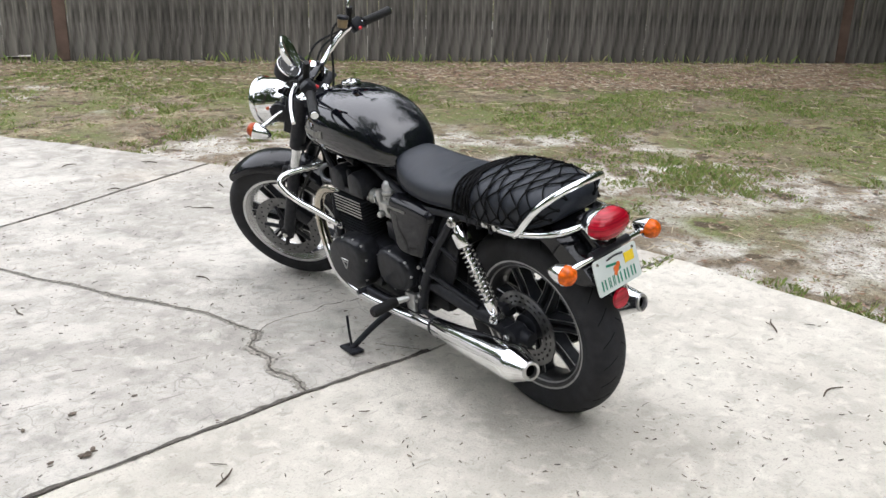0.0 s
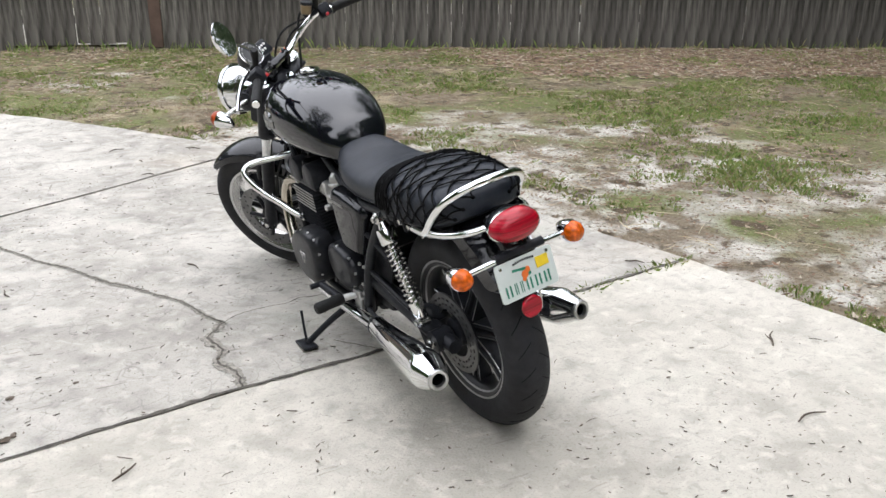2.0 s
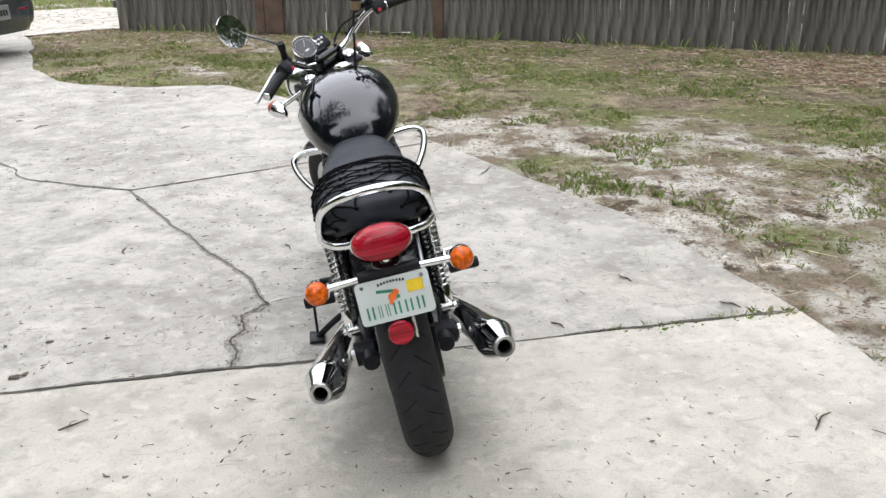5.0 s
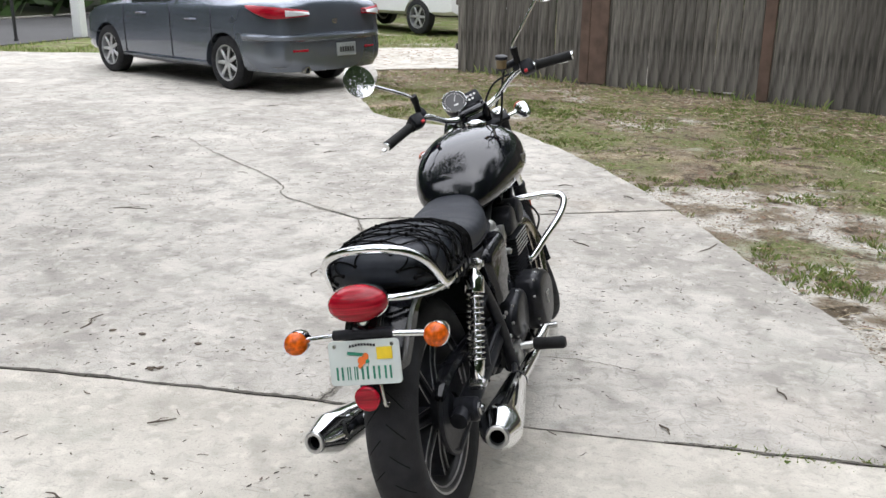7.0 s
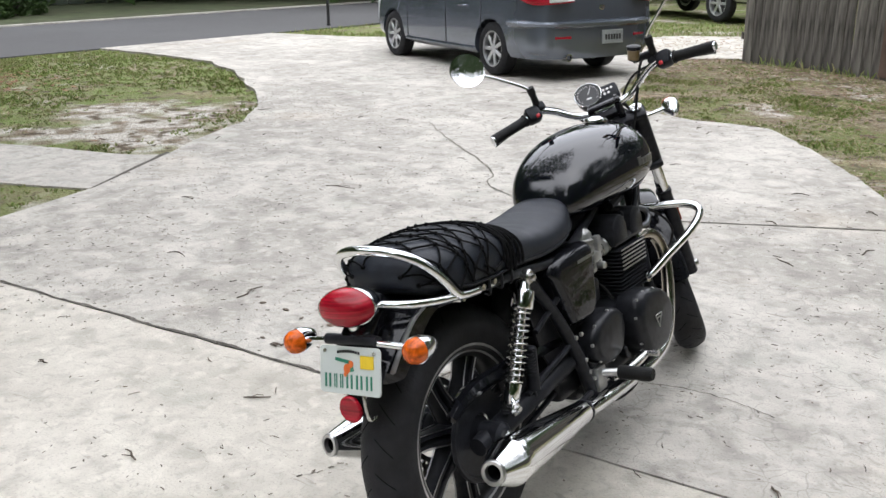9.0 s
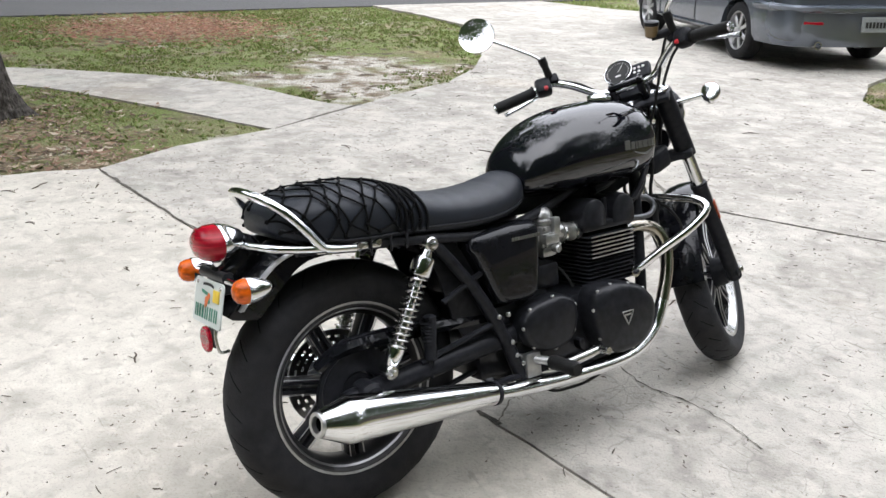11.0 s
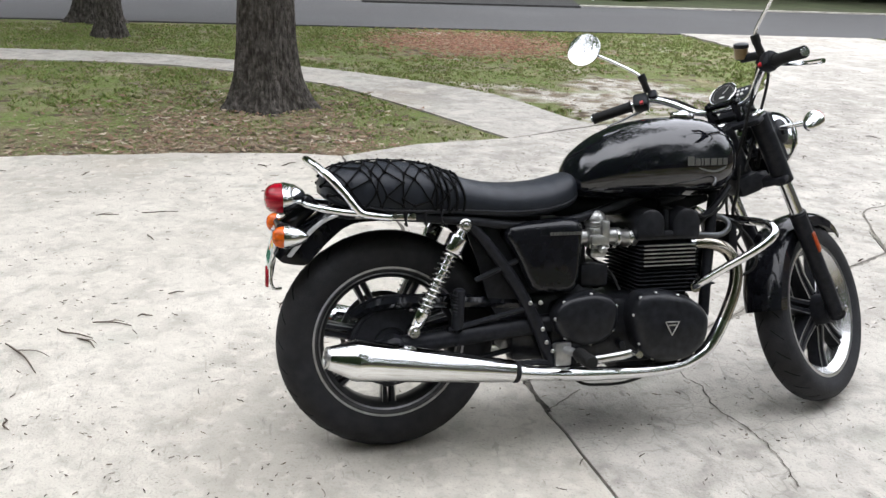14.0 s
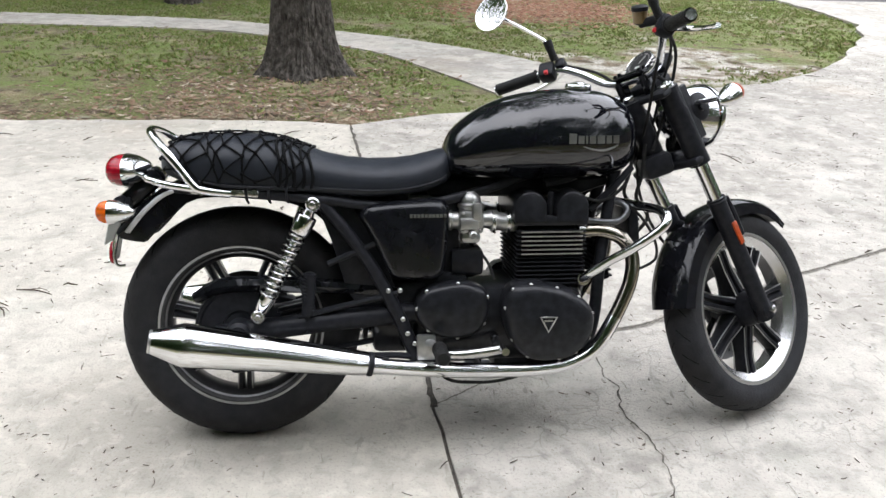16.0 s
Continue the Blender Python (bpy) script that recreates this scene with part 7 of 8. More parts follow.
sedan(Matrix(((hy, hx, 0, -26.3), (-hx, hy, 0, 8.05), (0, 0, 1, 0.03), (0, 0, 0, 1))), "grey sedan parked on the driveway across the road")


def van(m):
    car = thing("van", m, "white van parked beyond the fence", "van")
    bm = bm_new()
    body_shell(bm, [(-1.0, 0.86, 0.88, 1.0, 0.74, 1.80, 0.45), (-0.9, 0.93, 0.93, 1.05, 0.80, 1.90, 0.42), (0.5, 0.95, 0.94, 1.05, 0.82, 1.92, 0.40), (2.4, 0.95, 0.94, 1.05, 0.82, 1.90, 0.40), (3.0, 0.95, 0.93, 1.05, 0.75, 1.50, 0.40), (3.5, 0.94, 0.92, 1.02, 0.70, 1.12, 0.40), (4.1, 0.85, 0.82, 0.90, 0.60, 0.98, 0.42)])
    body = part("body", bm, M["whitepaint"], car)
    cut(body, [arch_cutter(0.0, 0.43, car), arch_cutter(3.1, 0.43, car)])
    body.data.set_sharp_from_angle(angle=radians(40))
    bm = bm_new()
    block(bm, (1.3, 4.4, 0.5), pose(0, 1.5, 0.62), 0.05)
    part("underbody", bm, M["darkplastic"], car)
    for f in (0.0, 3.1):
        for side in (-0.84, 0.84):
            car_wheel(car, f, side, 0.37, 0.22, 6, M["wheelsilver"])
    return car


van(Matrix(((0.50, -0.866, 0, -2.78), (0.866, 0.50, 0, 19.65), (0, 0, 1, 0), (0, 0, 0, 1))))

bm = bm_new()
block(bm, (0.20, 0.20, 1.5), pose(0, 0, 0.72), 0.01)
block(bm, (0.26, 0.26, 0.05), pose(0, 0, 1.49), 0.012)
solo("gate_post", bm, M["whitepaint"], "white painted wooden post beside the road", "post", pose(-9.46, 15.7, 0))
bm = bm_new()
lathe(bm, [(0, 0.045), (0.05, 0.045), (0.06, 0.032), (2.2, 0.030)], Matrix(), 14)
solo("sign_post", bm, M["darkplastic"], "thin black metal pole beside the road", "post", pose(-9.93, 14.4, -0.03))

bm = bm_new()
lathe(bm, [(0, 0.035), (1.15, 0.033), (1.17, 0.02)], Matrix(), 12)
solo("marker_post", bm, M["whitepaint"], "thin white post beside the driveway across the road", "post", pose(-18.1, 10.66, -0.02))


def shrub(x, y, wide, high, seed):
    """A dense dark bush: a few stems under many small leaves."""
    rnd = random.Random(seed)
    bush = thing("shrub", pose(x, y, 0), "dense dark green shrub across the road", "shrub", "far shrubs")
    bm = bm_new()
    for q in range(5):
        a = 1.26 * q + rnd.uniform(-0.3, 0.3)
        tube(bm, [(0.05 * math.cos(a), 0.05 * math.sin(a), -0.05), (0.2 * wide * math.cos(a), 0.2 * wide * math.sin(a), high * 0.4), (0.35 * wide * math.cos(a), 0.35 * wide * math.sin(a), high * 0.8)], [0.03, 0.02, 0.008], 6, 3)
    part("stems", bm, M["bark"], bush)
    verts, faces = [], []
    for _ in range(2600):
        a, u, r = rnd.uniform(0, 6.28), rnd.random(), rnd.uniform(0.45, 1.0)
        k = r * wide * (0.62 + 0.38 * math.sin(math.pi * min(1, u + 0.15))) * (1 + 0.22 * math.sin(3 * a + seed) * u)
        p = Vector((k * math.cos(a), k * math.sin(a), 0.03 + u * high))
        d = Vector((rnd.uniform(-1, 1), rnd.uniform(-1, 1), rnd.uniform(-0.6, 0.6))).normalized() * rnd.uniform(0.05, 0.11)
        w = d.orthogonal().normalized() * d.length * 0.6
        i = len(verts)
        verts += [p - d, p - w, p + d, p + w]
        faces.append((i, i + 1, i + 2, i + 3))
    me = bpy.data.meshes.new("foliage")
    me.from_pydata(verts, [], faces)
    me.materials.append(M["leaf"])
    ob = new("foliage", me)
    ob.parent = bush
    return bush


for k, (x, y, wide, high) in enumerate(((-18.5, 11.7, 0.75, 1.9), (-19.2, 12.9, 0.95, 2.2), (-19.0, -1.4, 1.1, 2.0), (-19.3, 0.6, 1.0, 1.8))):
    shrub(x, y, wide, high, 60 + k)

# fence, hedge and houses' dark backdrop across the road
farf = thing("far_fence", Matrix.Translation(along_road(-30, 13.2)) @ pose(0, 0, 0, 0, 0, ROAD_YAW + 90), "dark green-grey wooden fence across the road", "fence", kind="structure")
me = None
for i in range(170):
    s = i * 0.42
    if 32.4 < s < 38.6:
        continue
    if me is None:
        bm = bm_new()
        block(bm, (0.40, 0.03, 1.9), pose(0, 0, 0.95), 0.008, 1)
        me = finish("panel", bm, M["farfence"])
    ob = new("panel", me)
    ob.parent = farf
    ob.matrix_basis = pose(s, 0.01 * (i % 2), 0)


# ---- woods around, grass, litter, twigs ----
def inside(x, y, poly):
    hit, n = False, len(poly)
    for i in range(n):
        (x0, y0), (x1, y1) = poly[i], poly[i - 1]
        if (y0 > y) != (y1 > y) and x < (x1 - x0) * (y - y0) / (y1 - y0) + x0:
            hit = not hit
    return hit


DRIVE = EAST + EAST2 + EAST3 + [(0.5, 7.82), (-0.2, 8.1), (-0.6, 8.6), (-1.0, 9.5), (-1.5, 11.5), (-2.1, 12.8), (-3.6, 13.7), (-6.0, 13.3), (-7.6, 12.6), (-9.55, 12.4), (-10.2, 12.4), (-10.2, 8.95)] + ISLAND[::-1] + [(-1.95, 3.42), (-1.77, 2.62)] + WEST
WALKWAY = PATH_A + PATH_B[::-1]


def paved(x, y):
    return inside(x, y, DRIVE) or inside(x, y, WALKWAY) or (Vector((x, y, 0)) - ROAD_FROM).dot(ROAD_SIDE) > -0.05


def fence_gap(x, y):
    """How far in front of the fence a place lies."""
    best = 99.0
    for a, b in zip(FENCE, FENCE[1:]):
        d = b - a
        t = max(0, min(1, ((x - a.x) * d.x + (y - a.y) * d.y) / d.length_squared))
        best = min(best, math.hypot(x - a.x - d.x * t, y - a.y - d.y * t))
    return best


def behind_fence(x, y):
    for a, b in zip(FENCE, FENCE[1:]):
        if a.x - 0.2 <= x <= b.x and (b.x - a.x) * (y - a.y) - (b.y - a.y) * (x - a.x) > -0.05:
            return True
    return x > FENCE[-1].x


grnd = random.Random(5)
blades, bfaces, leaves, lfaces = [], [], [], []


def blade(x, y, h, w):
    a, lean_ = grnd.uniform(0, 6.28), grnd.uniform(0.1, 0.75) * h
    dx, dy = math.cos(a) * w, math.sin(a) * w
    b = grnd.uniform(0, 6.28)
    tx, ty = math.cos(b) * lean_, math.sin(b) * lean_
    i = len(blades)
    blades.extend(((x - dx, y - dy, -0.045), (x + dx, y + dy, -0.045), (x + tx * 0.35 + dx * 0.7, y + ty * 0.35 + dy * 0.7, -0.035 + h * 0.6), (x + tx, y + ty, -0.035 + h)))
    bfaces.append((i, i + 1, i + 2, i + 3))


def tuft(x, y, h, w, count):
    """Blades that spread from one root."""
    for _ in range(count):
        b = grnd.uniform(0, 6.28)
        r0, out, top = grnd.uniform(0, 0.016), grnd.uniform(0.25, 1.1) * h, h * grnd.uniform(0.55, 1.1)
        c, q = math.cos(b), math.sin(b)
        dx, dy = -q * w, c * w
        px, py = x + c * r0, y + q * r0
        i = len(blades)
        blades.extend(((px - dx, py - dy, -0.045), (px + dx, py + dy, -0.045), (px + c * out * 0.45 + dx * 0.7, py + q * out * 0.45 + dy * 0.7, -0.035 + top * 0.75), (px + c * out, py + q * out, -0.035 + top)))
        bfaces.append((i, i + 1, i + 2, i + 3))


def dead_leaf(x, y, size, z=-0.03, curl=0.35):
    a, t1, t2 = grnd.uniform(0, 6.28), grnd.uniform(-0.5, 0.5), grnd.uniform(-0.5, 0.5)
    c, s = math.cos(a), math.sin(a)
    i = len(leaves)
    for u, v, k in ((-1, 0, 0), (0, -0.42, 1), (1, 0, 0), (0, 0.42, 1)):
        leaves.append((x + size * (u * c - v * s), y + size * (u * s + v * c), z + 0.004 + size * curl * (1 + u * t1 + v * t2 - 0.7 * k)))
    lfaces.append((i, i + 1, i + 2, i + 3))


# east lawn between drive and fence
count = 0
while count < 92000:
    x, y = grnd.uniform(-1.6, 13.5), grnd.uniform(-3, 12.6)
    if paved(x, y) or behind_fence(x, y):
        continue
    count += 1
    d = 0.9 * x + 0.43 * y - 4.36
    gap = fence_gap(x, y)
    n = 0.9 * field(x, y, 0.7, 3.0) + 0.8 * field(x, y, 1.9, 8.0)
    want = -0.04 + 0.52 * min(1, max(0, (d - 1.0) / 2.2)) + 1.45 * n
    if d < 1.3:
        want -= 0.32
    if d < 0.08:
        want += 0.30
    if gap < 1.0:
        want -= 0.10
    if x < 2.6 and y > 6.2:
        want = 0.40 + 1.0 * n
    if grnd.random() < want:
        tuft(x, y, (0.010 + 0.024 * grnd.random() ** 1.5) * (0.75 + 0.9 * max(0, n)), grnd.uniform(0.0011, 0.0026), 8)
    if grnd.random() < 0.26 + 0.4 * field(x, y, 1.1, 33.0):
        for _ in range(2):
            dead_leaf(x + grnd.gauss(0, 0.08), y + grnd.gauss(0, 0.08), grnd.uniform(0.006, 0.019))
    if x > 6.2 and gap < 2.0 and grnd.random() < 0.75:
        for _ in range(2):
            dead_leaf(x + grnd.gauss(0, 0.08), y + grnd.gauss(0, 0.08), grnd.uniform(0.018, 0.042))
    if grnd.random() < (0.09 + 0.42 * max(0, 1 - gap / 2.4) + 0.10 * field(x, y, 0.8, 20.0)):
        dead_leaf(x, y, grnd.uniform(0.014, 0.040 if gap < 2 else 0.030))
# tall weeds at the fence foot
for a, b in zip(FENCE, FENCE[1:]):
    for _ in range(700):
        t = grnd.random()
        p = a.lerp(b, t)
        if field(p.x, p.y, 0.9, 14.0) > -0.10:
            blade(p.x + grnd.uniform(-0.15, 0.02) * 0.6, p.y - abs(grnd.gauss(0.04, 0.08)), grnd.uniform(0.03, 0.06) + 0.12 * grnd.random() ** 3, grnd.uniform(0.003, 0.005))
# west lawn and island
count = 0
while count < 42000:
    x, y = grnd.uniform(-10.5, -1.4), grnd.uniform(-7, 9)
    if paved(x, y):
        continue
    count += 1
    n = field(x, y, 0.5, 30.0) + 0.6 * field(x, y, 2.1, 18.0)
    inner = y < 3.3 and x > -7
    mulch = ((x + 8.4) / 1.6) ** 2 + ((y - 4.7) / 1.35) ** 2
    bare = math.exp(-((x + 3.7) ** 2 + (y - 5.3) ** 2) / 2.4)
    want = (0.60 if inner else (0.58 if x > -8 and y > 3.5 else 0.95)) + 0.85 * n - 0.85 * bare - (0.8 if mulch < 1 else 0)
    if inner:
        want -= 0.35 * max(0, 1 - (x + 3.2) / -2.0) if x > -3.2 else 0
    if grnd.random() < want:
        tuft(x, y, grnd.uniform(0.012, 0.032), grnd.uniform(0.002, 0.0042), 9)
    foot = math.exp(-((x + 3.2) ** 2 + (y - 1.5) ** 2) / 1.1)
    edge = max(0.0, 1 - (-1.6 - x) / 1.5) if y < 2.6 else 0.0
    if grnd.random() < (0.19 if inner else 0.14) + 0.28 * field(x, y, 0.8, 40.0) + 0.46 * edge + 0.42 * foot:
        for _ in range(8 if grnd.random() < edge + foot else 1):
            dead_leaf(x + grnd.gauss(0, 0.06), y + grnd.gauss(0, 0.06), grnd.uniform(0.008, 0.019) if grnd.random() < 0.84 else grnd.uniform(0.022, 0.046))
# verge by the road and beyond the parked cars
for _ in range(9000):
    x, y = grnd.uniform(-9.6, 1.0), grnd.uniform(11.0, 19.5)
    if paved(x, y) or (-2.6 < x and y < 12.3) or ((x + 1.75) / 1.5) ** 2 + ((y - 14.1) / 1.9) ** 2 < 1:
        continue
    if field(x, y, 0.6, 60.0) > -0.12:
        for _ in range(3):
            blade(x + grnd.gauss(0, 0.06), y + grnd.gauss(0, 0.06), grnd.uniform(0.03, 0.07), grnd.uniform(0.005, 0.009))
bm, ring = bm_new(), []
for q in range(44):
    a = 2 * math.pi * q / 44
    k = 1 + 0.25 * noise.noise(Vector((math.cos(a) * 2, math.sin(a) * 2, 9)))
    ring.append(bm.verts.new((-1.75 + 1.5 * k * math.cos(a), 14.1 + 1.9 * k * math.sin(a), -0.014)))
bmesh.ops.triangulate(bm, faces=[bm.faces.new(ring)])
solo("sand_patch", bm, M["sand"], "bare pale sand beside the fence end", "sand", kind="structure")
for _ in range(900):
    dead_leaf(-1.75 + grnd.gauss(0, 0.9), 14.1 + grnd.gauss(0, 1.1), grnd.uniform(0.02, 0.05))
# tufts in the joint and along the drive
for cx, cy, k in ((3.62, 2.39, 50), (3.45, 2.36, 60), (3.15, 2.335, 26), (2.98, 2.325, 30), (2.72, 5.25, 30), (3.5, 2.35, 30)):
    for _ in range(k):
        blade(cx + grnd.gauss(0, 0.07), cy + grnd.gauss(0, 0.012), grnd.uniform(0.034, 0.050), grnd.uniform(0.0012, 0.0024))
for _ in range(60):
    x = grnd.uniform(2.95, 3.66)
    if grnd.random() < 0.35 + 0.65 * (x - 2.95) / 0.7:
        tuft(x, 2.316 + 0.05 * (x - 2.95) + grnd.gauss(0, 0.012), grnd.uniform(0.038, 0.056), grnd.uniform(0.0012, 0.0022), 6)
raw("grass", blades, bfaces, M["blade"], "thin uneven green lawn grass with dry blades", "grass")
raw("leaf_litter", leaves, lfaces, M["litter"], "dry brown fallen leaves on the lawn", "leaf litter")

# pale sand on the neighbour's side, seen through the slits of the fence
bm = bm_new()
vs = [bm.verts.new((x, y, -0.012)) for x, y in ((-0.4, 12.85), (4.6, 10.45), (14.4, 4.6), (16.0, 9.0), (6.0, 16.0), (0.6, 16.5))]
bmesh.ops.triangulate(bm, faces=[bm.faces.new(vs)])
solo("sand_yard", bm, M["sand"], "bare pale sand behind the fence", "sand", kind="structure")


def strewn(name, count, area, keep, length, width, z, mat, label, category):
    """Thin bent bits lying about, as one mesh."""
    pts, quads, done = [], [], 0
    while done < count:
        x, y = grnd.uniform(*area[:2]), grnd.uniform(*area[2:])
        if not keep(x, y):
            continue
        done += 1
        ln, w = grnd.uniform(*length), grnd.uniform(*width)
        a, bend = grnd.uniform(0, 6.28), grnd.uniform(-0.5, 0.5)
        p, i = Vector((x, y, z)), len(pts)
        rise = grnd.uniform(0.0, 0.12)
        for j in range(4):
            d = Vector((math.cos(a), math.sin(a), rise * (1, 0.3, -0.5, -0.8)[j]))
            side = Vector((-d.y, d.x, 0)) * w * (0.5, 1.0, 0.9, 0.3)[j]
            pts += [p - side, p + Vector((0, 0, w)), p + side]
            p = p + d * ln / 3
            a += bend * grnd.uniform(0.2, 1.0)
        for j in range(3):
            k = i + 3 * j
            quads += [(k, k + 1, k + 4, k + 3), (k + 1, k + 2, k + 5, k + 4)]
    return raw(name, [tuple(v) for v in pts], quads, mat, label, category)


strewn("dry_stalks", 2600, (-0.6, 13.0, 2.0, 12.4), lambda x, y: not paved(x, y) and not behind_fence(x, y) and grnd.random() < 0.25 + 0.9 * max(0, 1 - fence_gap(x, y) / 3.0), (0.05, 0.20), (0.0015, 0.003), -0.012, M["straw"], "pale dry stalks lying in the lawn", "dry stalks")
# bark chips strewn thickly in one place
leaves, lfaces = [], []
for _ in range(5200):
    dead_leaf(-8.4 + grnd.gauss(0, 0.75), 4.75 + grnd.gauss(0, 0.72), grnd.uniform(0.02, 0.05))
raw("mulch", leaves, lfaces, M["mulch"], "rusty-brown bark mulch strewn on the lawn", "mulch")

# woods added round the plots, above the view, to block the low sky
verts, faces = [], []
wrnd = random.Random(21)


def clump(c, spread, count, size):
    for _ in range(count):
        p = c + Vector((wrnd.gauss(0, 1), wrnd.gauss(0, 1), wrnd.gauss(0, 0.8))) * spread
        if p.z < 0.1:
            continue
        u = Vector((wrnd.uniform(-1, 1), wrnd.uniform(-1, 1), wrnd.uniform(-0.6, 0.6))).normalized() * wrnd.uniform(0.5, 1.0) * size
        w = u.orthogonal().normalized() * u.length * 0.6
        i = len(verts)
        verts.extend((p - u, p - w, p + u, p + w))
        faces.append((i, i + 1, i + 2, i + 3))


for q in range(64):
    a = 2 * math.pi * q / 64 + wrnd.uniform(-0.04, 0.04)
    r = wrnd.uniform(25, 33)
    c = Vector((-2 + math.cos(a) * r, 3 + math.sin(a) * r, 0))
    low, high = (6.0, 9.0) if math.sin(a) > 0.4 else ((18.0, 29.0) if math.cos(a) > 0.5 else ((10.0, 16.0) if math.sin(a) > -0.6 else (8.0, 13.0)))
    h = wrnd.uniform(low, high)
    for _ in range(int(6 + 0.6 * h)):
        clump(c + Vector((wrnd.uniform(-2, 2), wrnd.uniform(-2, 2), wrnd.uniform(1.0, h))), 1.8, 130, 0.55)
# unseen tall trees added east, crowns over the fence, blocking sky from reflections
for q in range(17):
    a = math.radians(-46 + 7.4 * q + wrnd.uniform(-3, 3))
    r = wrnd.uniform(11.5, 14.0)
    c = Vector((2.2 + math.cos(a) * r, 1.7 + math.sin(a) * r, 0))
    h = wrnd.uniform(14.0, 20.0) if -0.05 < a < 0.80 else (wrnd.uniform(11.0, 13.0) if -0.55 < a < 0 else wrnd.uniform(6.5, 9.0))
    for i in range(9):
        clump(c + Vector((wrnd.uniform(-1.2, 1.2), wrnd.uniform(-1.2, 1.2), 4.4 + (h - 4.4) * (i + wrnd.random()) / 9)), 1.15 + 0.3 * wrnd.random(), 200, 0.30)
# low growth added under them, unseen, east and south, to darken side reflections
for q in range(46):
    a = math.radians(-72 + 1.75 * q + wrnd.uniform(-1, 1))
    r = wrnd.uniform(10.2, 12.4)
    clump(Vector((2.2 + math.cos(a) * r, 1.7 + math.sin(a) * r, wrnd.uniform(0.6, 3.6))), 0.85, 190, 0.26)
# boughs added above the view over the verge across the road, blocking sky
for q in range(34):
    c = along_road(wrnd.uniform(-22, 26), wrnd.uniform(8.5, 17.0), wrnd.uniform(6.2, 9.0))
    clump(c, 1.1, 120, 0.30)
raw("added_woods", [tuple(v) for v in verts], faces, M["leaf"], "dark green trees added round the plots to block low sky", "woods")

# litter on the concrete
leaves, lfaces = [], []
count = 0
while count < 2300:
    x, y = grnd.uniform(-5.5, 3.8), grnd.uniform(-2.5, 9.5)
    if not inside(x, y, DRIVE) or field(x, y, 0.6, 50.0) + 0.5 < grnd.random() * 1.1:
        continue
    count += 1
    dead_leaf(x, y, grnd.uniform(0.003, 0.008) if grnd.random() < 0.95 else grnd.uniform(0.008, 0.014), 0.0, 0.10)
raw("leaf_crumbs", leaves, lfaces, M["crumb"], "dark crumbs of leaf and bark on the concrete", "leaf crumbs")
strewn("plant_slivers", 5200, (-5.5, 3.8, -2.5, 10.5), lambda x, y: inside(x, y, DRIVE) and field(x, y, 0.55, 70.0) + 0.5 * field(x, y, 2.2, 90.0) + (0.42 if y > 2.25 else 0.22) > grnd.random(), (0.006, 0.021), (0.0011, 0.0028), 0.003, M["sliver"], "dark needles and stalk bits strewn on the concrete", "plant litter")
strewn("stalk_bits", 300, (-5.5, 3.8, -2.5, 10.5), lambda x, y: inside(x, y, DRIVE), (0.02, 0.05), (0.0014, 0.0028), 0.003, M["sliver"], "short dark stalks strewn on the concrete", "plant litter")


def twig(x, y, length, yaw, seed, fork=False):
    rnd = random.Random(seed)
    bm = bm_new()
    pts = [(length * (t - 0.5), rnd.uniform(-0.09, 0.09) * length, 0.005 + (0.004 if 0 < t < 1 else 0)) for t in (0, 0.3, 0.6, 1)]
    tube(bm, pts, [0.0022, 0.0036, 0.0030, 0.0016], 6, 3)
    if fork:
        p = pts[1]
        tube(bm, [p, (p[0] + length * 0.2, p[1] + length * 0.16, 0.010), (p[0] + length * 0.42, p[1] + length * 0.2, 0.005)], [0.0018, 0.0012], 5, 3)
    return solo("twig", bm, M["twig"], "small dry brown twig lying on the concrete", "twig", pose(x, y, 0, 0, 0, yaw), "fallen twigs")


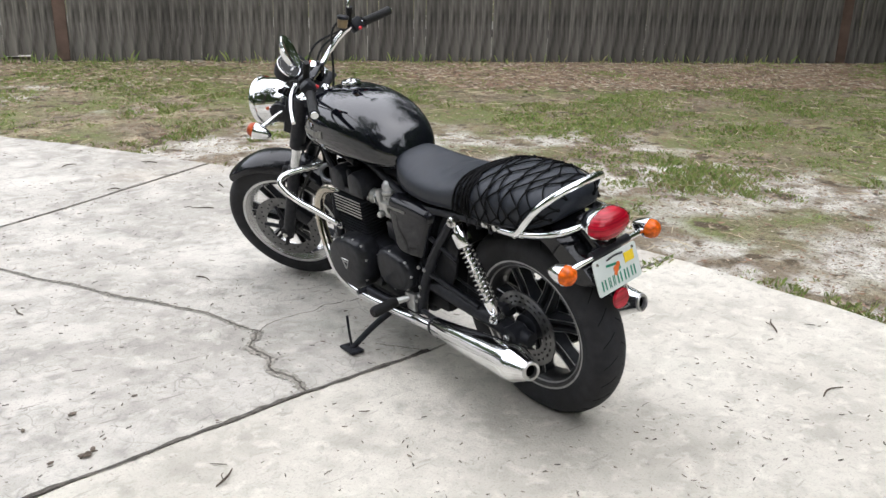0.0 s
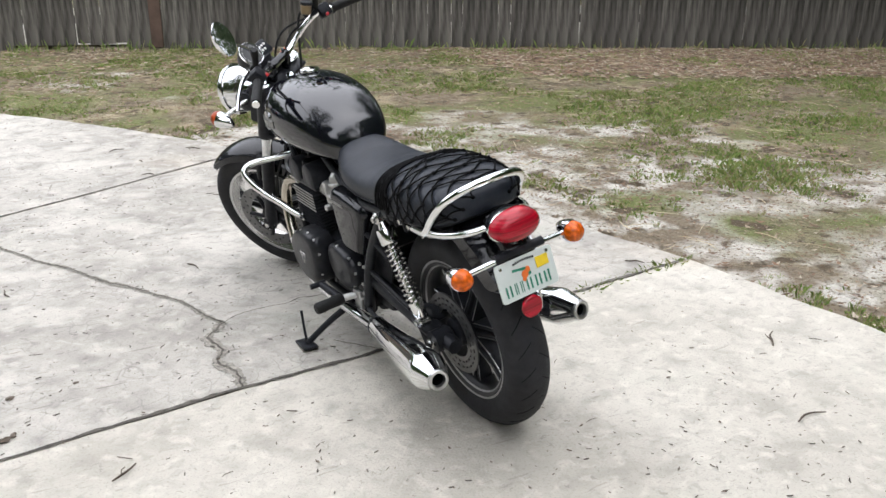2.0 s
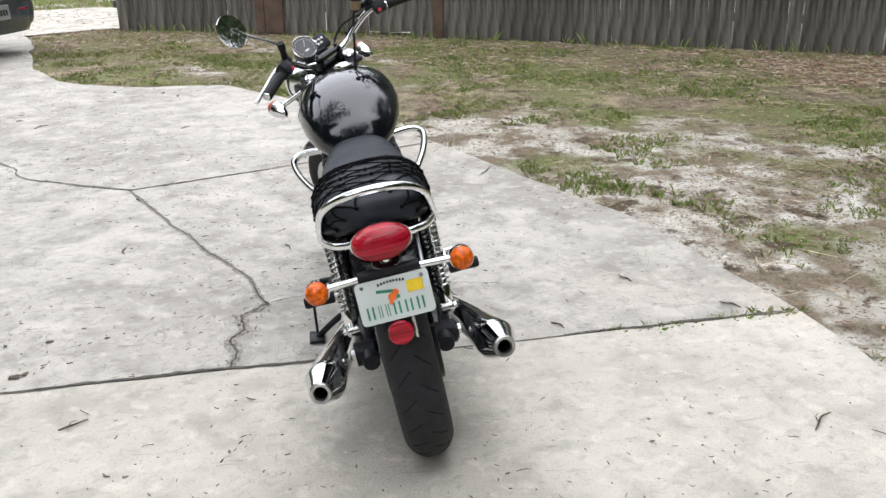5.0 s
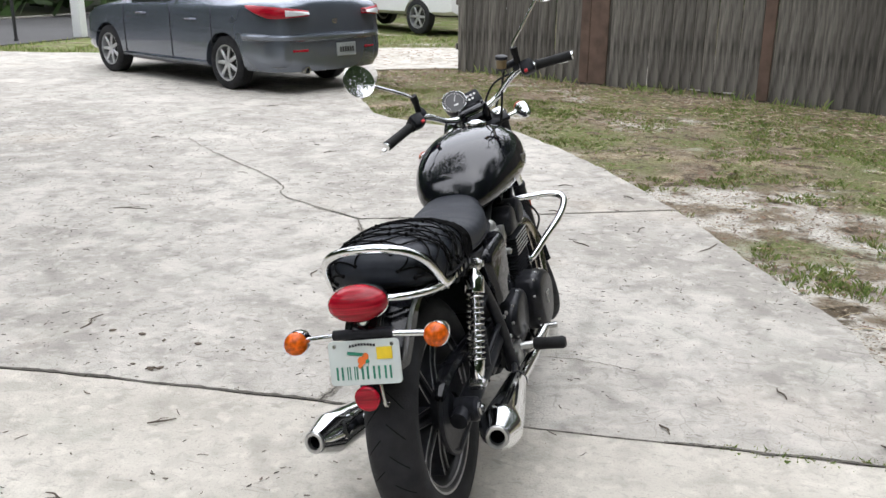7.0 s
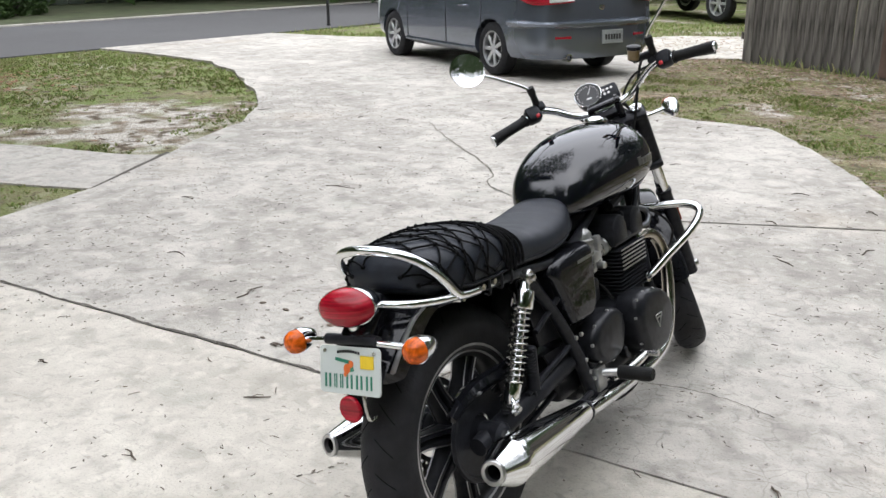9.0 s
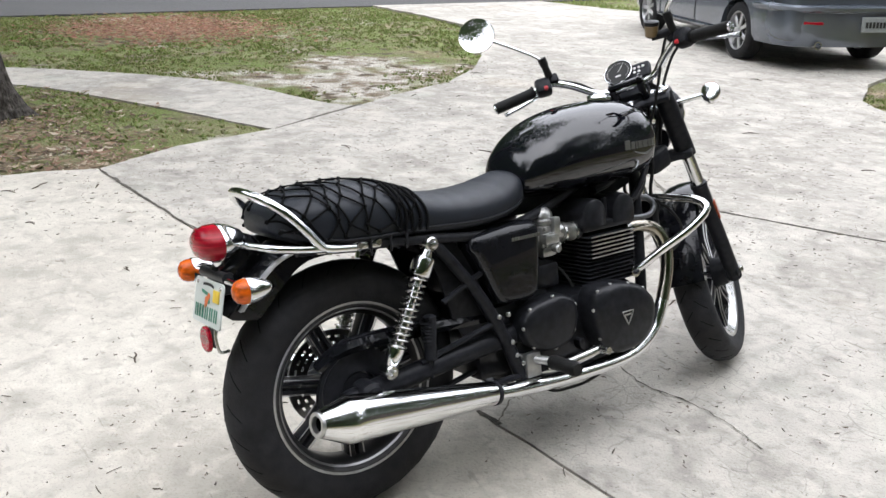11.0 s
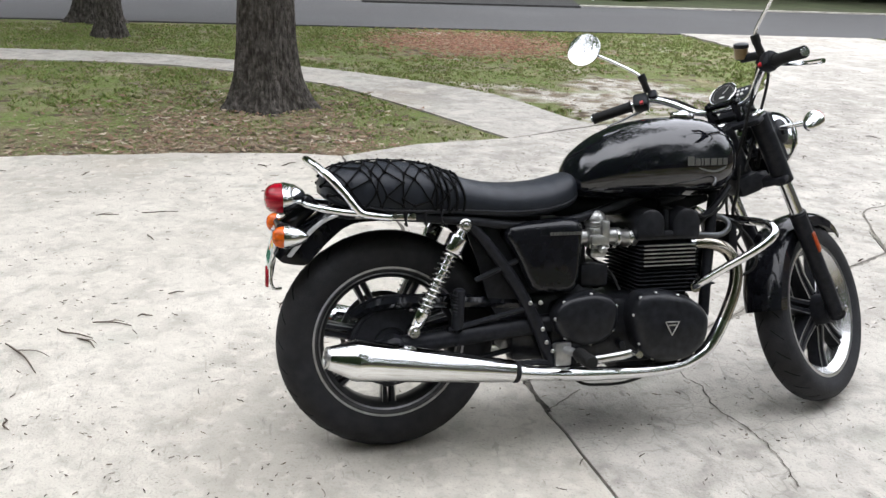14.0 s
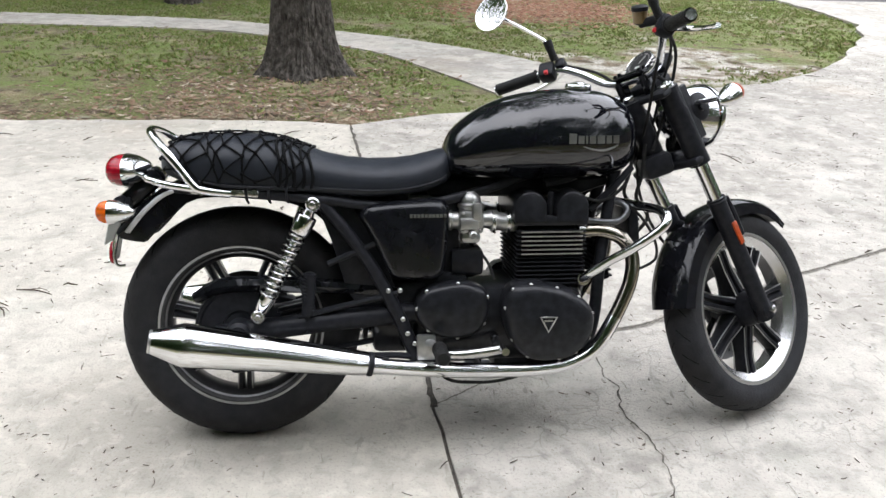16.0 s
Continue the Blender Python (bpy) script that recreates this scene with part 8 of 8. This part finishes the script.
TWIGS = [
    (1.19, 0.84, 0.152, 64, True),
    (0.91, 1.06, 0.065, 97, False),
    (-0.23, 0.67, 0.109, 87, True),
    (-0.24, 0.93, 0.181, 92, False),
    (1.44, 0.56, 0.289, 37, True),
    (1.27, 0.71, 0.172, 52, False),
    (1.90, 0.61, 0.075, 17, False),
    (3.35, 1.60, 0.128, 37, True),
    (3.01, 1.17, 0.120, -6, False),
    (0.87, 2.30, 0.056, 16, True),
    (3.45, 2.44, 0.084, -42, True),
    (0.36, 2.64, 0.165, 96, True),
    (-0.57, 4.28, 0.214, 9, True),
    (-0.35, 2.81, 0.120, -0, False),
    (2.75, 2.38, 0.067, -58, True),
    (2.89, 4.52, 0.192, 70, False),
    (1.75, 3.40, 0.083, -65, False),
]
for i, (x, y, ln, yaw, fork) in enumerate(TWIGS):
    twig(x, y, ln, yaw, 100 + i, fork)
# more twigs, strewn over the slabs
trnd = random.Random(77)
count = 0
while count < 46:
    x, y = (trnd.uniform(-1.5, 2.0), trnd.uniform(-0.6, 2.1)) if count < 20 else (trnd.uniform(-5.0, 3.4), trnd.uniform(2.4, 8.5))
    if not inside(x, y, DRIVE) or (1.75 < x < 2.65 and 0.6 < y < 3.1):
        continue
    count += 1
    twig(x, y, trnd.uniform(0.05, 0.13), trnd.uniform(0, 180), 300 + count, trnd.random() < 0.5)


def husk(x, y, size, yaw):
    """A shrivelled seed pod."""
    bm = bm_new()
    lathe(bm, [(-size, size * 0.1), (-size * 0.7, size * 0.42), (0, size * 0.55), (size * 0.6, size * 0.4), (size, size * 0.08)], pose(0, 0, size * 0.22, 0, 90) @ Matrix.Diagonal((0.45, 1, 1, 1)), 9)
    for v in bm.verts:
        v.co *= 1 + 0.2 * noise.noise(v.co * 60 + Vector((x, y, 0)))
    return solo("seed_husk", bm, M["crumb"], "dark shrivelled seed husk lying on the concrete", "seed husk", pose(x, y, 0.002, 0, 0, yaw), "fallen seed husks")


for x, y, size, yaw in ((0.50, 2.58, 0.016, 40), (0.64, 2.58, 0.017, 5), (0.76, 2.55, 0.011, 80), (0.91, 2.56, 0.015, 20), (0.77, 2.32, 0.011, 10), (0.86, 2.30, 0.020, 160), (0.89, 2.32, 0.014, 60), (1.11, 2.56, 0.010, 0)):
    husk(x, y, size, yaw)
